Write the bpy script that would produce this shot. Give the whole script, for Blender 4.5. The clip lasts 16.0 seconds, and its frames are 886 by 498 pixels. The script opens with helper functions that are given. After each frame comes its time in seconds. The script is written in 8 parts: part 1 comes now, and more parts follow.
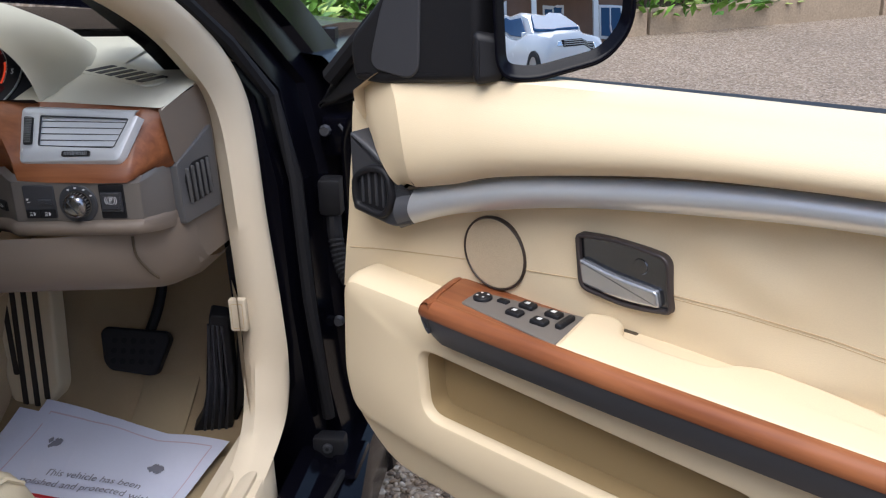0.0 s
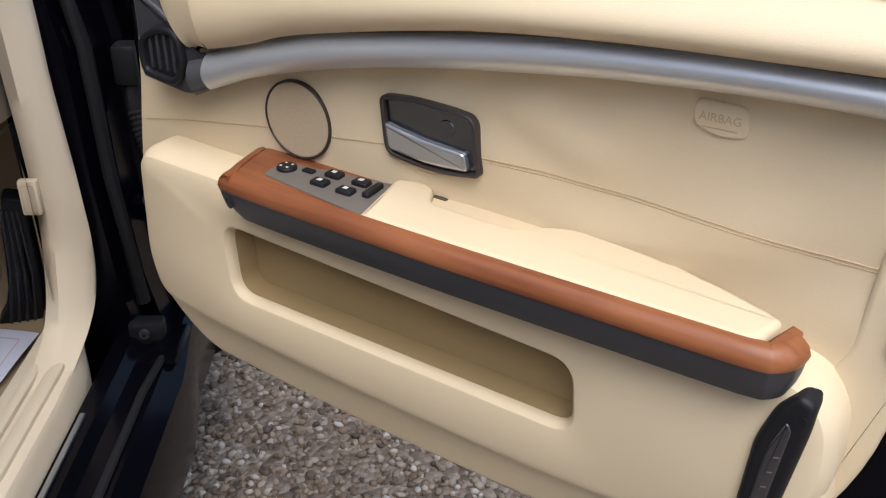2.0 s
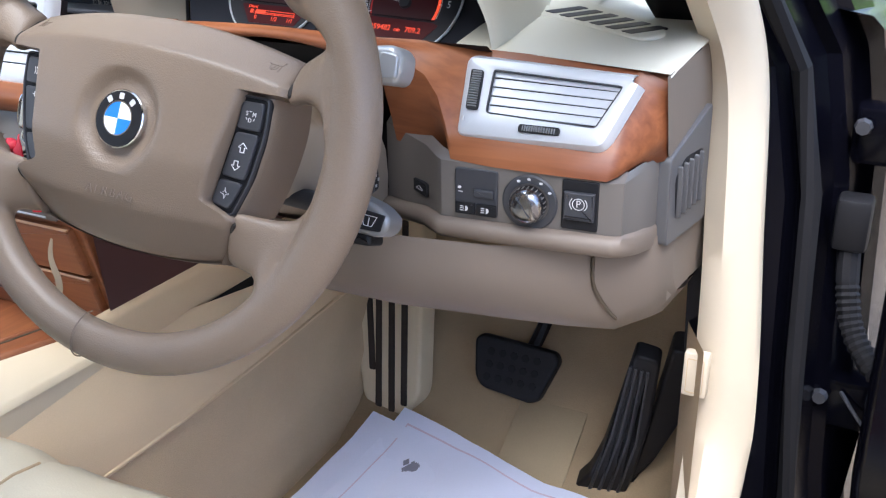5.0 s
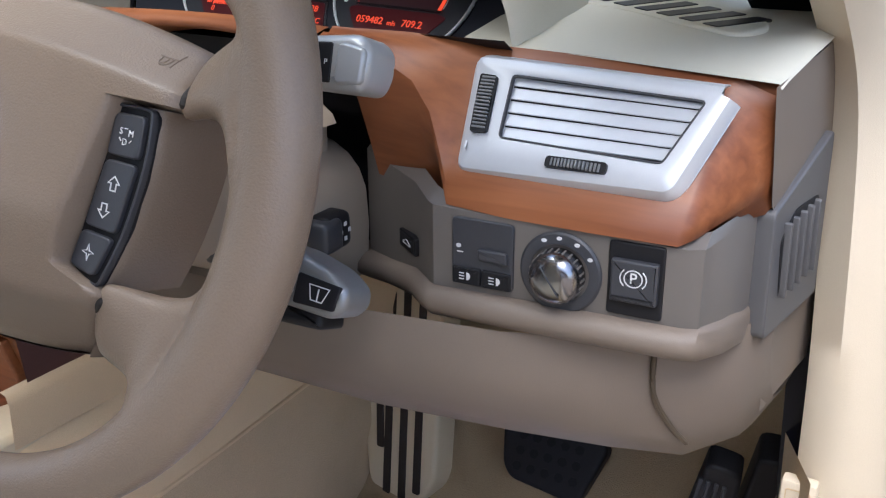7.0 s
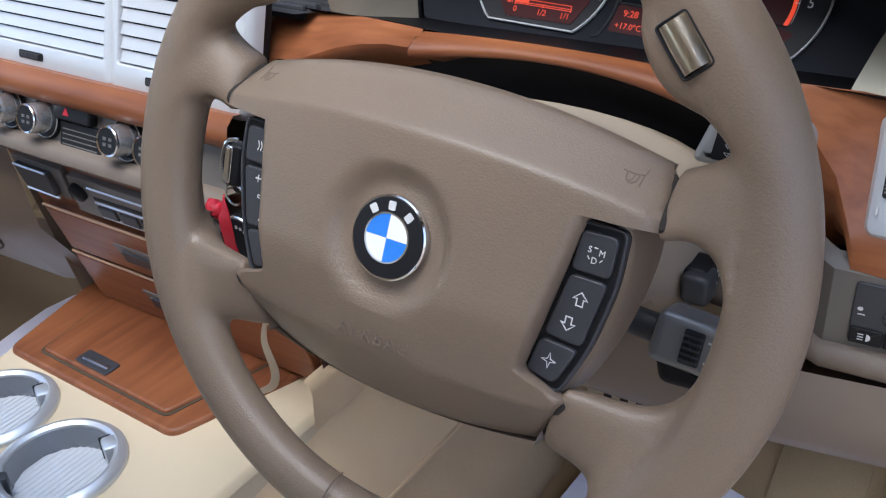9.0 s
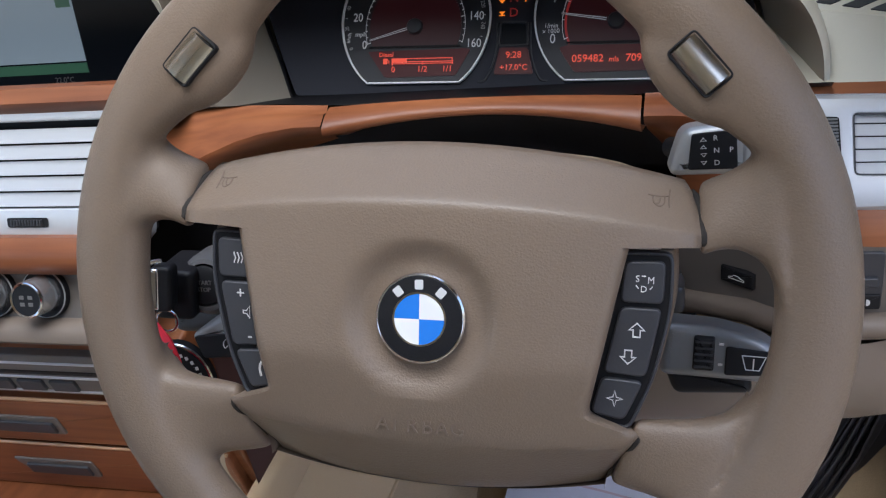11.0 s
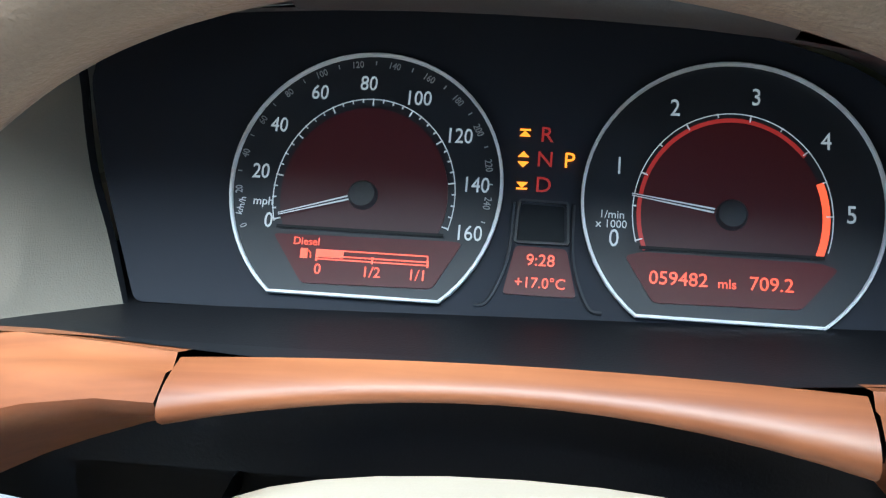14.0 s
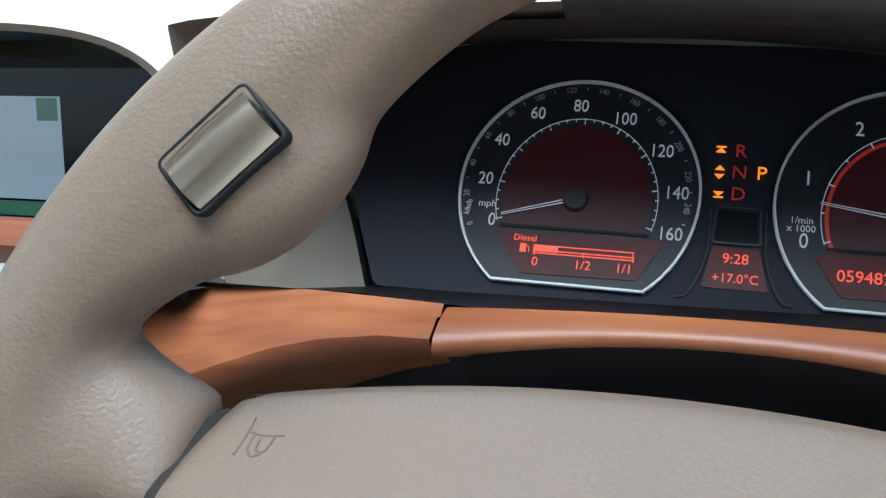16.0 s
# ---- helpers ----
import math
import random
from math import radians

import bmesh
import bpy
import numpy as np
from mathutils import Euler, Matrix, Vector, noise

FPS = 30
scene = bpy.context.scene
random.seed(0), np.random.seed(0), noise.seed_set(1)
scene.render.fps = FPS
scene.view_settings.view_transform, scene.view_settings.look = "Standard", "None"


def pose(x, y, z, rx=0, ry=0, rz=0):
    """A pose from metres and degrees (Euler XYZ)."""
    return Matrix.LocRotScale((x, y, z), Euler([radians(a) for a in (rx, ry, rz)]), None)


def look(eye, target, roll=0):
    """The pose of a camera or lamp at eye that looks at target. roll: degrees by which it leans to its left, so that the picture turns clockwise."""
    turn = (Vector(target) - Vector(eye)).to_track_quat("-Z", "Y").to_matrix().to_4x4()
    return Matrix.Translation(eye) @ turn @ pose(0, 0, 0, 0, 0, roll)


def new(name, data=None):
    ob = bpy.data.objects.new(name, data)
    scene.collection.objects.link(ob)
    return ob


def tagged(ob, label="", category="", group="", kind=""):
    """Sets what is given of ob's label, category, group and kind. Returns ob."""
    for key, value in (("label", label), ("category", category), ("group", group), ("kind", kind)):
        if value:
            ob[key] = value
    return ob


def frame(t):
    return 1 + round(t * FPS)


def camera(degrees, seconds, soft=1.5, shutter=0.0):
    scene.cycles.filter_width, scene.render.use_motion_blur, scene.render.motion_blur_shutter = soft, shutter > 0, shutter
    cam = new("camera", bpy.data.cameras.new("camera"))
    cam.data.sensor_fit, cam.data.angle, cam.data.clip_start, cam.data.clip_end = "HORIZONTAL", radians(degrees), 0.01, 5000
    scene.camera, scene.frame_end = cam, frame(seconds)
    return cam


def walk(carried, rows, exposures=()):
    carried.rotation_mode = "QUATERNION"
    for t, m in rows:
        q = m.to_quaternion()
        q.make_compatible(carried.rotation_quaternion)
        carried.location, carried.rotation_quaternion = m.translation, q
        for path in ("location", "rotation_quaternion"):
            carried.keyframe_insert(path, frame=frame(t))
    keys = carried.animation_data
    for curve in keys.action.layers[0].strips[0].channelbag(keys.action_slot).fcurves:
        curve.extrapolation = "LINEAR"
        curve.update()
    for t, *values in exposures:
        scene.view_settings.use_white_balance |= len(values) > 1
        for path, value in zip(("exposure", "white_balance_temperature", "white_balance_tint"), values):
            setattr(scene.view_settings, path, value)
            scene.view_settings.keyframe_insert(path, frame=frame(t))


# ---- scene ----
cam = camera(49.37, 16.0, soft=1.2)
PATH = [
    (0, (0.3144, 0.1393, 1.1858), (0.1741, 1.0630, 0.8291), -1.75),
    (0.5, (0.3450, 0.1236, 1.1953), (0.3738, 1.0380, 0.7915), -2.44),
    (1, (0.3707, 0.1277, 1.1700), (0.4674, 1.0208, 0.7305), -2.03),
    (1.5, (0.3689, 0.1435, 1.1554), (0.4661, 1.0222, 0.6880), -1.15),
    (2, (0.3566, 0.1897, 1.1576), (0.3694, 1.0684, 0.6803), 0.01),
    (2.5, (0.3226, 0.3023, 1.1371), (0.1536, 1.1691, 0.6679), -0.51),
    (3, (0.2768, 0.3790, 1.1303), (-0.0694, 1.1935, 0.6647), -1.30),
    (3.5, (0.2138, 0.3855, 1.1370), (-0.2165, 1.1668, 0.6849), -0.64),
    (4, (0.1529, 0.3738, 1.1480), (-0.3051, 1.1537, 0.7215), -0.54),
    (4.5, (0.0676, 0.3974, 1.1435), (-0.3704, 1.2000, 0.7386), -0.14),
    (4.7, (0.0268, 0.4181, 1.1311), (-0.3920, 1.2367, 0.7380), -0.56),
    (6.8, (-0.0565, 0.7101, 1.0385), (-0.5333, 1.5161, 0.6876), -0.39),
    (7, (-0.0796, 0.7023, 1.0422), (-0.5594, 1.5031, 0.6836), -0.33),
    (7.5, (-0.1228, 0.6778, 1.0491), (-0.6652, 1.4343, 0.6837), -1.28),
    (8, (-0.1753, 0.6516, 1.0765), (-0.7654, 1.3506, 0.6726), -1.69),
    (8.5, (-0.2263, 0.6260, 1.1069), (-0.8072, 1.2998, 0.6503), -2.82),
    (9, (-0.2679, 0.6471, 1.1690), (-0.7698, 1.3474, 0.6613), -3.75),
    (9.5, (-0.3304, 0.6633, 1.1830), (-0.7407, 1.4295, 0.6885), -5.57),
    (9.7, (-0.3441, 0.6487, 1.1757), (-0.7409, 1.4300, 0.6939), -6.88),
    (11.8, (-0.4521, 0.6048, 1.1791), (-0.6357, 1.4624, 0.6986), -6.18),
    (12, (-0.4651, 0.6218, 1.1646), (-0.6328, 1.5005, 0.7177), -5.20),
    (12.5, (-0.4892, 0.6997, 1.1213), (-0.6439, 1.6150, 0.7494), -2.76),
    (13, (-0.5178, 0.7975, 1.0988), (-0.6689, 1.7298, 0.7702), -1.37),
    (13.5, (-0.5265, 0.8776, 1.1021), (-0.6960, 1.8008, 0.7571), -1.54),
    (14, (-0.5222, 0.9254, 1.0981), (-0.6898, 1.8440, 0.7403), -1.69),
    (14.5, (-0.5178, 0.9343, 1.0799), (-0.6725, 1.8680, 0.7569), -1.19),
    (15, (-0.5018, 0.9298, 1.0846), (-0.6775, 1.8595, 0.7610), -1.74),
    (15.5, (-0.5211, 0.8903, 1.1038), (-0.6995, 1.8167, 0.7721), -1.30),
    (16, (-0.5536, 0.8458, 1.0807), (-0.8345, 1.7660, 0.8082), -1.54),
]
LIGHT = [(0, 0.9, 6100, 10), (0.5, 0.52, 6250, 10), (1, 0.33, 6450, 10), (1.5, 0.6, 6350, 10), (2, 0.65, 6300, 10), (2.5, 0.6, 6100, 10), (3, 0.85, 5650, 10), (3.5, 1.2, 5400, 10), (4.5, 2.1, 5700, 10), (7, 1.75, 5950, 10), (8, 1.35, 6500, 10), (8.5, 1.35, 6200, 10), (9, 1.5, 5850, 10), (9.5, 1.3, 5900, 10), (12, 1.4, 5700, 10), (12.5, 1.45, 5500, 10), (13, 2.0, 5350, 0), (14.5, 2.85, 5150, -5), (15, 3.0, 5150, -5), (15.5, 2.6, 5150, -4), (16, 1.85, 5350, 0)]
walk(cam, [(t, look(eye, target, roll)) for t, eye, target, roll in PATH], LIGHT)

# ---------------------------------------------------------------- world, sun, exposure
world = bpy.data.worlds.new("world")
scene.world = world
world.use_nodes = True
_wn, _wl = world.node_tree.nodes, world.node_tree.links
_sky = _wn.new("ShaderNodeTexSky")
_sky.sky_type, _sky.sun_disc = "NISHITA", False
_sky.sun_elevation, _sky.sun_rotation = radians(62), radians(174)
_sky.air_density, _sky.dust_density = 1.0, 3.0
_bg = next(n for n in _wn if n.type == "BACKGROUND")
_bg.inputs["Strength"].default_value = 0.15
_wl.new(_sky.outputs[0], _bg.inputs["Color"])

sun = new("sun", bpy.data.lights.new("sun", "SUN"))
sun.data.energy, sun.data.angle, sun.data.color = 2.0, radians(55), (1.0, 0.985, 0.96)
sun.matrix_world = look((0.05, -0.45, 0.87), (0.0, 0.0, 0.0))
scene.view_settings.exposure = 0.9

# ---------------------------------------------------------------- materials


def mat(name, color, rough=0.5, metal=0.0, var=0.08, scale=6.0, grain=0.0, gscale=400.0, bump=0.0, coat=0.0, emit=None, power=1.0, spec=0.5, crease=0.0):
    """A surface with slow stains, fine grain and a fine relief, in metres."""
    m = bpy.data.materials.new(name)
    m.use_nodes = True
    n, l = m.node_tree.nodes, m.node_tree.links
    b = n["Principled BSDF"]
    b.inputs["Roughness"].default_value = rough
    b.inputs["Metallic"].default_value = metal
    b.inputs["Coat Weight"].default_value = coat
    b.inputs["Coat Roughness"].default_value = 0.06
    b.inputs["Specular IOR Level"].default_value = spec
    if emit:
        b.inputs["Emission Color"].default_value = (*emit, 1)
        b.inputs["Emission Strength"].default_value = power
    co = n.new("ShaderNodeTexCoord")
    big, fine = n.new("ShaderNodeTexNoise"), n.new("ShaderNodeTexNoise")
    big.inputs["Scale"].default_value, big.inputs["Detail"].default_value = scale, 3
    fine.inputs["Scale"].default_value, fine.inputs["Detail"].default_value = gscale, 2
    for t in (big, fine):
        l.new(co.outputs["Object"], t.inputs["Vector"])
    r1 = n.new("ShaderNodeMapRange")
    r1.inputs[3].default_value, r1.inputs[4].default_value = 1 - var, 1 + var
    l.new(big.outputs["Fac"], r1.inputs[0])
    r2 = n.new("ShaderNodeMapRange")
    r2.inputs[3].default_value, r2.inputs[4].default_value = 1 - grain, 1 + grain
    l.new(fine.outputs["Fac"], r2.inputs[0])
    mu = n.new("ShaderNodeMath")
    mu.operation = "MULTIPLY"
    l.new(r1.outputs[0], mu.inputs[0])
    l.new(r2.outputs[0], mu.inputs[1])
    sc = n.new("ShaderNodeVectorMath")
    sc.operation = "SCALE"
    sc.inputs[0].default_value = color
    l.new(mu.outputs[0], sc.inputs["Scale"])
    l.new(sc.outputs[0], b.inputs["Base Color"])
    rr = n.new("ShaderNodeMapRange")
    rr.inputs[3].default_value, rr.inputs[4].default_value = max(0.02, rough - 0.07), min(1, rough + 0.07)
    l.new(big.outputs["Fac"], rr.inputs[0])
    l.new(rr.outputs[0], b.inputs["Roughness"])
    if bump:
        bp = n.new("ShaderNodeBump")
        bp.inputs["Strength"].default_value, bp.inputs["Distance"].default_value = 0.6, bump
        l.new(fine.outputs["Fac"], bp.inputs["Height"])
        l.new(bp.outputs[0], b.inputs["Normal"])
        if crease:
            # soft wrinkles, drawn out one way
            st, fold, bc = n.new("ShaderNodeMapping"), n.new("ShaderNodeTexNoise"), n.new("ShaderNodeBump")
            st.inputs["Scale"].default_value, st.inputs["Rotation"].default_value = (1.0, 2.6, 1.0), (0.2, 0.1, 0.5)
            l.new(co.outputs["Object"], st.inputs[0])
            l.new(st.outputs[0], fold.inputs["Vector"])
            fold.inputs["Scale"].default_value, fold.inputs["Detail"].default_value, fold.inputs["Distortion"].default_value = 70.0, 3, 1.2
            bc.inputs["Strength"].default_value, bc.inputs["Distance"].default_value = 0.5, crease
            l.new(fold.outputs["Fac"], bc.inputs["Height"])
            l.new(bc.outputs[0], bp.inputs["Normal"])
    return m


def wood_mat(name, dark, light, axis_scale=(3.0, 60.0, 60.0)):
    """Lacquered veneer with a streaked grain along the first axis."""
    m = bpy.data.materials.new(name)
    m.use_nodes = True
    n, l = m.node_tree.nodes, m.node_tree.links
    b = n["Principled BSDF"]
    b.inputs["Roughness"].default_value = 0.46
    b.inputs["Specular IOR Level"].default_value = 0.35
    b.inputs["Coat Weight"].default_value = 0.2
    b.inputs["Coat Roughness"].default_value = 0.28
    co, mp = n.new("ShaderNodeTexCoord"), n.new("ShaderNodeMapping")
    mp.inputs["Scale"].default_value = axis_scale
    l.new(co.outputs["Object"], mp.inputs[0])
    no = n.new("ShaderNodeTexNoise")
    no.inputs["Scale"].default_value, no.inputs["Detail"].default_value, no.inputs["Distortion"].default_value = 2.0, 5, 0.4
    l.new(mp.outputs[0], no.inputs["Vector"])
    big = n.new("ShaderNodeTexNoise")
    big.inputs["Scale"].default_value = 9
    l.new(co.outputs["Object"], big.inputs["Vector"])
    ad = n.new("ShaderNodeMath")
    ad.operation = "ADD"
    l.new(no.outputs["Fac"], ad.inputs[0])
    l.new(big.outputs["Fac"], ad.inputs[1])
    ra = n.new("ShaderNodeMapRange")
    ra.inputs[1].default_value, ra.inputs[2].default_value = 0.65, 1.35
    l.new(ad.outputs[0], ra.inputs[0])
    mx = n.new("ShaderNodeMix")
    mx.data_type = "RGBA"
    mx.inputs[6].default_value, mx.inputs[7].default_value = (*dark, 1), (*light, 1)
    l.new(ra.outputs[0], mx.inputs[0])
    l.new(mx.outputs[2], b.inputs["Base Color"])
    return m


CREAM = mat("cream_leather", (0.63, 0.515, 0.345), 0.5, var=0.05, scale=5, grain=0.05, gscale=900, bump=0.0003)
CREAM_SOFT = mat("cream_soft_trim", (0.64, 0.53, 0.36), 0.6, var=0.04, scale=4, grain=0.04, gscale=1200, bump=0.0002)
POCKET_SHADE = mat("shaded_pocket_cloth", (0.29, 0.205, 0.098), 0.9, var=0.07, grain=0.15, gscale=1500, bump=0.0003)
SEAL = mat("cream_flock_seal", (0.56, 0.48, 0.36), 0.85, var=0.06, scale=12, grain=0.06, gscale=1500, bump=0.0003)
SEATM = mat("pale_seat_leather", (0.58, 0.495, 0.34), 0.45, var=0.05, scale=8, grain=0.06, gscale=700, bump=0.0004, crease=0.0004)
TAUPE = mat("taupe_leather", (0.180, 0.133, 0.096), 0.42, var=0.08, scale=10, grain=0.10, gscale=850, bump=0.00045, crease=0.00014)
LININGM = mat("charcoal_lining", (0.030, 0.028, 0.028), 0.6, var=0.08, grain=0.1, gscale=900, bump=0.0001)
HOODM = mat("beige_hood_skin", (0.225, 0.195, 0.155), 0.7, var=0.05, scale=5, grain=0.07, gscale=1300, bump=0.0003)
TAUPE_PL = mat("taupe_plastic", (0.168, 0.132, 0.103), 0.55, var=0.05, scale=8, grain=0.06, gscale=1400, bump=0.0002)
COWL = mat("pale_taupe_plastic", (0.30, 0.245, 0.19), 0.55, var=0.05, scale=8, grain=0.06, gscale=1400, bump=0.0002)
DASHTOP = mat("stone_dash_skin", (0.55, 0.525, 0.43), 0.62, var=0.05, scale=5, grain=0.07, gscale=1300, bump=0.0003)
GREYPL = mat("warm_grey_satin_plastic", (0.128, 0.114, 0.102), 0.38, var=0.05, scale=8, grain=0.03, gscale=900)
DARKPL = mat("dark_grey_plastic", (0.035, 0.036, 0.042), 0.45, var=0.1, grain=0.1, gscale=900, bump=0.0001)
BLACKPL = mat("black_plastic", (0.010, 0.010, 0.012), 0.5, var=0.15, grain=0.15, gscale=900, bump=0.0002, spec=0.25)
RUBBER = mat("black_rubber", (0.010, 0.010, 0.012), 0.7, var=0.2, scale=14, grain=0.1, gscale=600, bump=0.0002, spec=0.2)
PAINT = mat("black_car_paint", (0.002, 0.002, 0.004), 0.18, var=0.2, coat=0.0, spec=0.12)
SILVER = mat("brushed_silver_trim", (0.56, 0.60, 0.66), 0.34, metal=1.0, var=0.04, grain=0.05, gscale=900)
SILVERP = mat("silver_paint", (0.53, 0.55, 0.58), 0.36, metal=0.25, var=0.03, grain=0.03, gscale=1200)
DOORSIL = mat("satin_silver_strip", (0.56, 0.58, 0.61), 0.40, metal=0.6, var=0.04, grain=0.03, gscale=900)
CHROME = mat("bright_metal", (0.75, 0.76, 0.78), 0.14, metal=1.0, var=0.04)
ALLOY = mat("satin_alloy", (0.60, 0.62, 0.64), 0.30, metal=0.55, var=0.06, scale=20)
TRAYMETAL = mat("pale_ribbed_alloy", (0.66, 0.68, 0.70), 0.4, metal=0.2, var=0.06, scale=20)
SLATE = mat("slate_plastic", (0.085, 0.083, 0.085), 0.45, var=0.06, grain=0.05, gscale=900)
CUPWALL = mat("dark_polished_cup_wall", (0.27, 0.28, 0.30), 0.22, metal=0.9, var=0.1, scale=20)
DARKALLOY = mat("polished_alloy_wall", (0.48, 0.49, 0.51), 0.25, metal=0.8, var=0.06, scale=20)
STEEL = mat("ribbed_steel", (0.55, 0.60, 0.66), 0.28, metal=1.0, var=0.1, scale=20)
CARPET = mat("beige_carpet", (0.36, 0.265, 0.155), 0.95, var=0.16, scale=9, grain=0.3, gscale=900, bump=0.002)
# the beige carpet at about half its brightness
CARPET_D = mat("darker_carpet", (0.17, 0.125, 0.08), 0.95, var=0.15, scale=9, grain=0.3, gscale=900, bump=0.002)
PAPER = mat("white_paper", (0.70, 0.72, 0.86), 0.75, var=0.03, scale=10, grain=0.02, gscale=400)
PRINTRED = mat("red_print", (0.55, 0.02, 0.03), 0.6, var=0.05)
PRINTGREY = mat("grey_print", (0.22, 0.22, 0.27), 0.7, var=0.1, scale=60)
PRINTPINK = mat("pale_pink_print", (0.62, 0.50, 0.60), 0.7)
PRINTWHITE = mat("white_print", (0.8, 0.8, 0.85), 0.6, var=0.02)
MARK = mat("white_mark", (0.60, 0.60, 0.60), 0.5, var=0.02)
MARKD = mat("dull_grey_mark", (0.13, 0.125, 0.12), 0.5, var=0.02)
SEAM = mat("dark_seam", (0.07, 0.05, 0.03), 0.8, var=0.05)
STITCH = mat("tan_stitch", (0.42, 0.30, 0.17), 0.8, var=0.05)
GAPM = mat("black_joint", (0.018, 0.014, 0.011), 0.8, var=0.05)
EMBOSS = mat("embossed_taupe", (0.13, 0.095, 0.068), 0.6, var=0.05)
EMBOSSC = mat("embossed_cream", (0.50, 0.37, 0.22), 0.6, var=0.05)
BLUE = mat("blue_enamel", (0.03, 0.20, 0.70), 0.25, var=0.03, coat=0.5)
WHITE = mat("white_enamel", (0.82, 0.82, 0.82), 0.25, var=0.02, coat=0.5)
RED = mat("red_ribbon", (0.60, 0.01, 0.03), 0.55, var=0.08, grain=0.1, gscale=800)
REFLECT = mat("red_reflector", (0.45, 0.01, 0.02), 0.2, coat=1.0)
WOOD = wood_mat("cherry_veneer", (0.140, 0.040, 0.014), (0.295, 0.106, 0.040))
WOOD_V = wood_mat("cherry_veneer_console", (0.140, 0.040, 0.014), (0.295, 0.106, 0.040), (40.0, 4.0, 40.0))
DIALFACE = mat("dial_face_dark", (0.023, 0.025, 0.032), 0.5, var=0.1)
CLUSTER = mat("cluster_face", (0.022, 0.024, 0.034), 0.7, var=0.06, spec=0.3)
DIALRED = mat("dial_red_field", (0.036, 0.016, 0.021), 0.4, var=0.03, scale=8, emit=(0.55, 0.03, 0.04), power=0.005)
PANELRED = mat("display_red_field", (0.05, 0.006, 0.010), 0.3, var=0.1, emit=(0.6, 0.02, 0.03), power=0.010)
GLOWRED = mat("display_red_glow", (0.4, 0.03, 0.02), 0.4, emit=(1.0, 0.09, 0.03), power=0.25)
GLOWAMB = mat("display_amber_glow", (0.5, 0.2, 0.02), 0.4, emit=(1.0, 0.22, 0.01), power=0.35)
DIMRED = mat("display_dim_red", (0.30, 0.03, 0.03), 0.4, emit=(0.8, 0.05, 0.04), power=0.05)
NUMERAL = mat("dial_numeral_white", (0.58, 0.59, 0.60), 0.5, var=0.02, emit=(1, 1, 1), power=0.04)
NAVBG = mat("nav_screen_dark", (0.008, 0.010, 0.014), 0.25, var=0.05, spec=0.2)
NAVMAP = mat("nav_map_glow", (0.2, 0.24, 0.27), 0.3, emit=(0.50, 0.60, 0.66), power=0.09)
NAVGREEN = mat("nav_green_glow", (0.05, 0.12, 0.06), 0.3, emit=(0.05, 0.14, 0.09), power=0.1)


def glass_mat(name, tint, rough=0.0):
    m = bpy.data.materials.new(name)
    m.use_nodes = True
    n, l = m.node_tree.nodes, m.node_tree.links
    out = n["Material Output"]
    n.remove(n["Principled BSDF"])
    tr, gl, mx, fr = n.new("ShaderNodeBsdfTransparent"), n.new("ShaderNodeBsdfGlossy"), n.new("ShaderNodeMixShader"), n.new("ShaderNodeFresnel")
    tr.inputs[0].default_value = (*tint, 1)
    gl.inputs["Roughness"].default_value = rough
    fr.inputs[0].default_value = 1.45
    l.new(fr.outputs[0], mx.inputs[0])
    l.new(tr.outputs[0], mx.inputs[1])
    l.new(gl.outputs[0], mx.inputs[2])
    l.new(mx.outputs[0], out.inputs["Surface"])
    return m


GLASS = glass_mat("window_glass", (0.90, 0.95, 0.92))
MIRRORM = mat("mirror_silvering", (0.85, 0.88, 0.90), 0.0, metal=1.0, var=0.0)
MIRRORM.node_tree.nodes["Principled BSDF"].inputs["Roughness"].default_value = 0.0
for _l in [k for k in MIRRORM.node_tree.links if k.to_socket.name == "Roughness"]:
    MIRRORM.node_tree.links.remove(_l)

# ---------------------------------------------------------------- building helpers


def thing(name, m=None, label="", category="", group="", kind=""):
    ob = new(name)
    ob.empty_display_size = 0.02
    if m is not None:
        ob.matrix_world = m
    return tagged(ob, label, category, group, kind)


def part(name, bm, material, parent=None, label="", smooth=35):
    me = bpy.data.meshes.new(name)
    bmesh.ops.recalc_face_normals(bm, faces=bm.faces)
    bm.to_mesh(me)
    bm.free()
    for mm in material if isinstance(material, (list, tuple)) else [material]:
        me.materials.append(mm)
    if smooth:
        me.shade_smooth()
        me.set_sharp_from_angle(angle=radians(smooth))
    ob = new(name, me)
    if parent is not None:
        ob.parent = parent
    if label:
        ob["label"] = label
    return ob


def spline(pts, closed=False, n=6):
    """A smooth curve through a few points."""
    p = [Vector(q) for q in pts]
    k = len(p)
    out = []
    for i in range(k if closed else k - 1):
        if closed:
            a, b, c, d = p[i - 1], p[i], p[(i + 1) % k], p[(i + 2) % k]
        else:
            a, b, c, d = p[max(i - 1, 0)], p[i], p[i + 1], p[min(i + 2, k - 1)]
        for j in range(n):
            t = j / n
            out.append(0.5 * (2 * b + (c - a) * t + (2 * a - 5 * b + 4 * c - d) * t * t + (3 * b - a - 3 * c + d) * t ** 3))
    if not closed:
        out.append(p[-1])
    return out


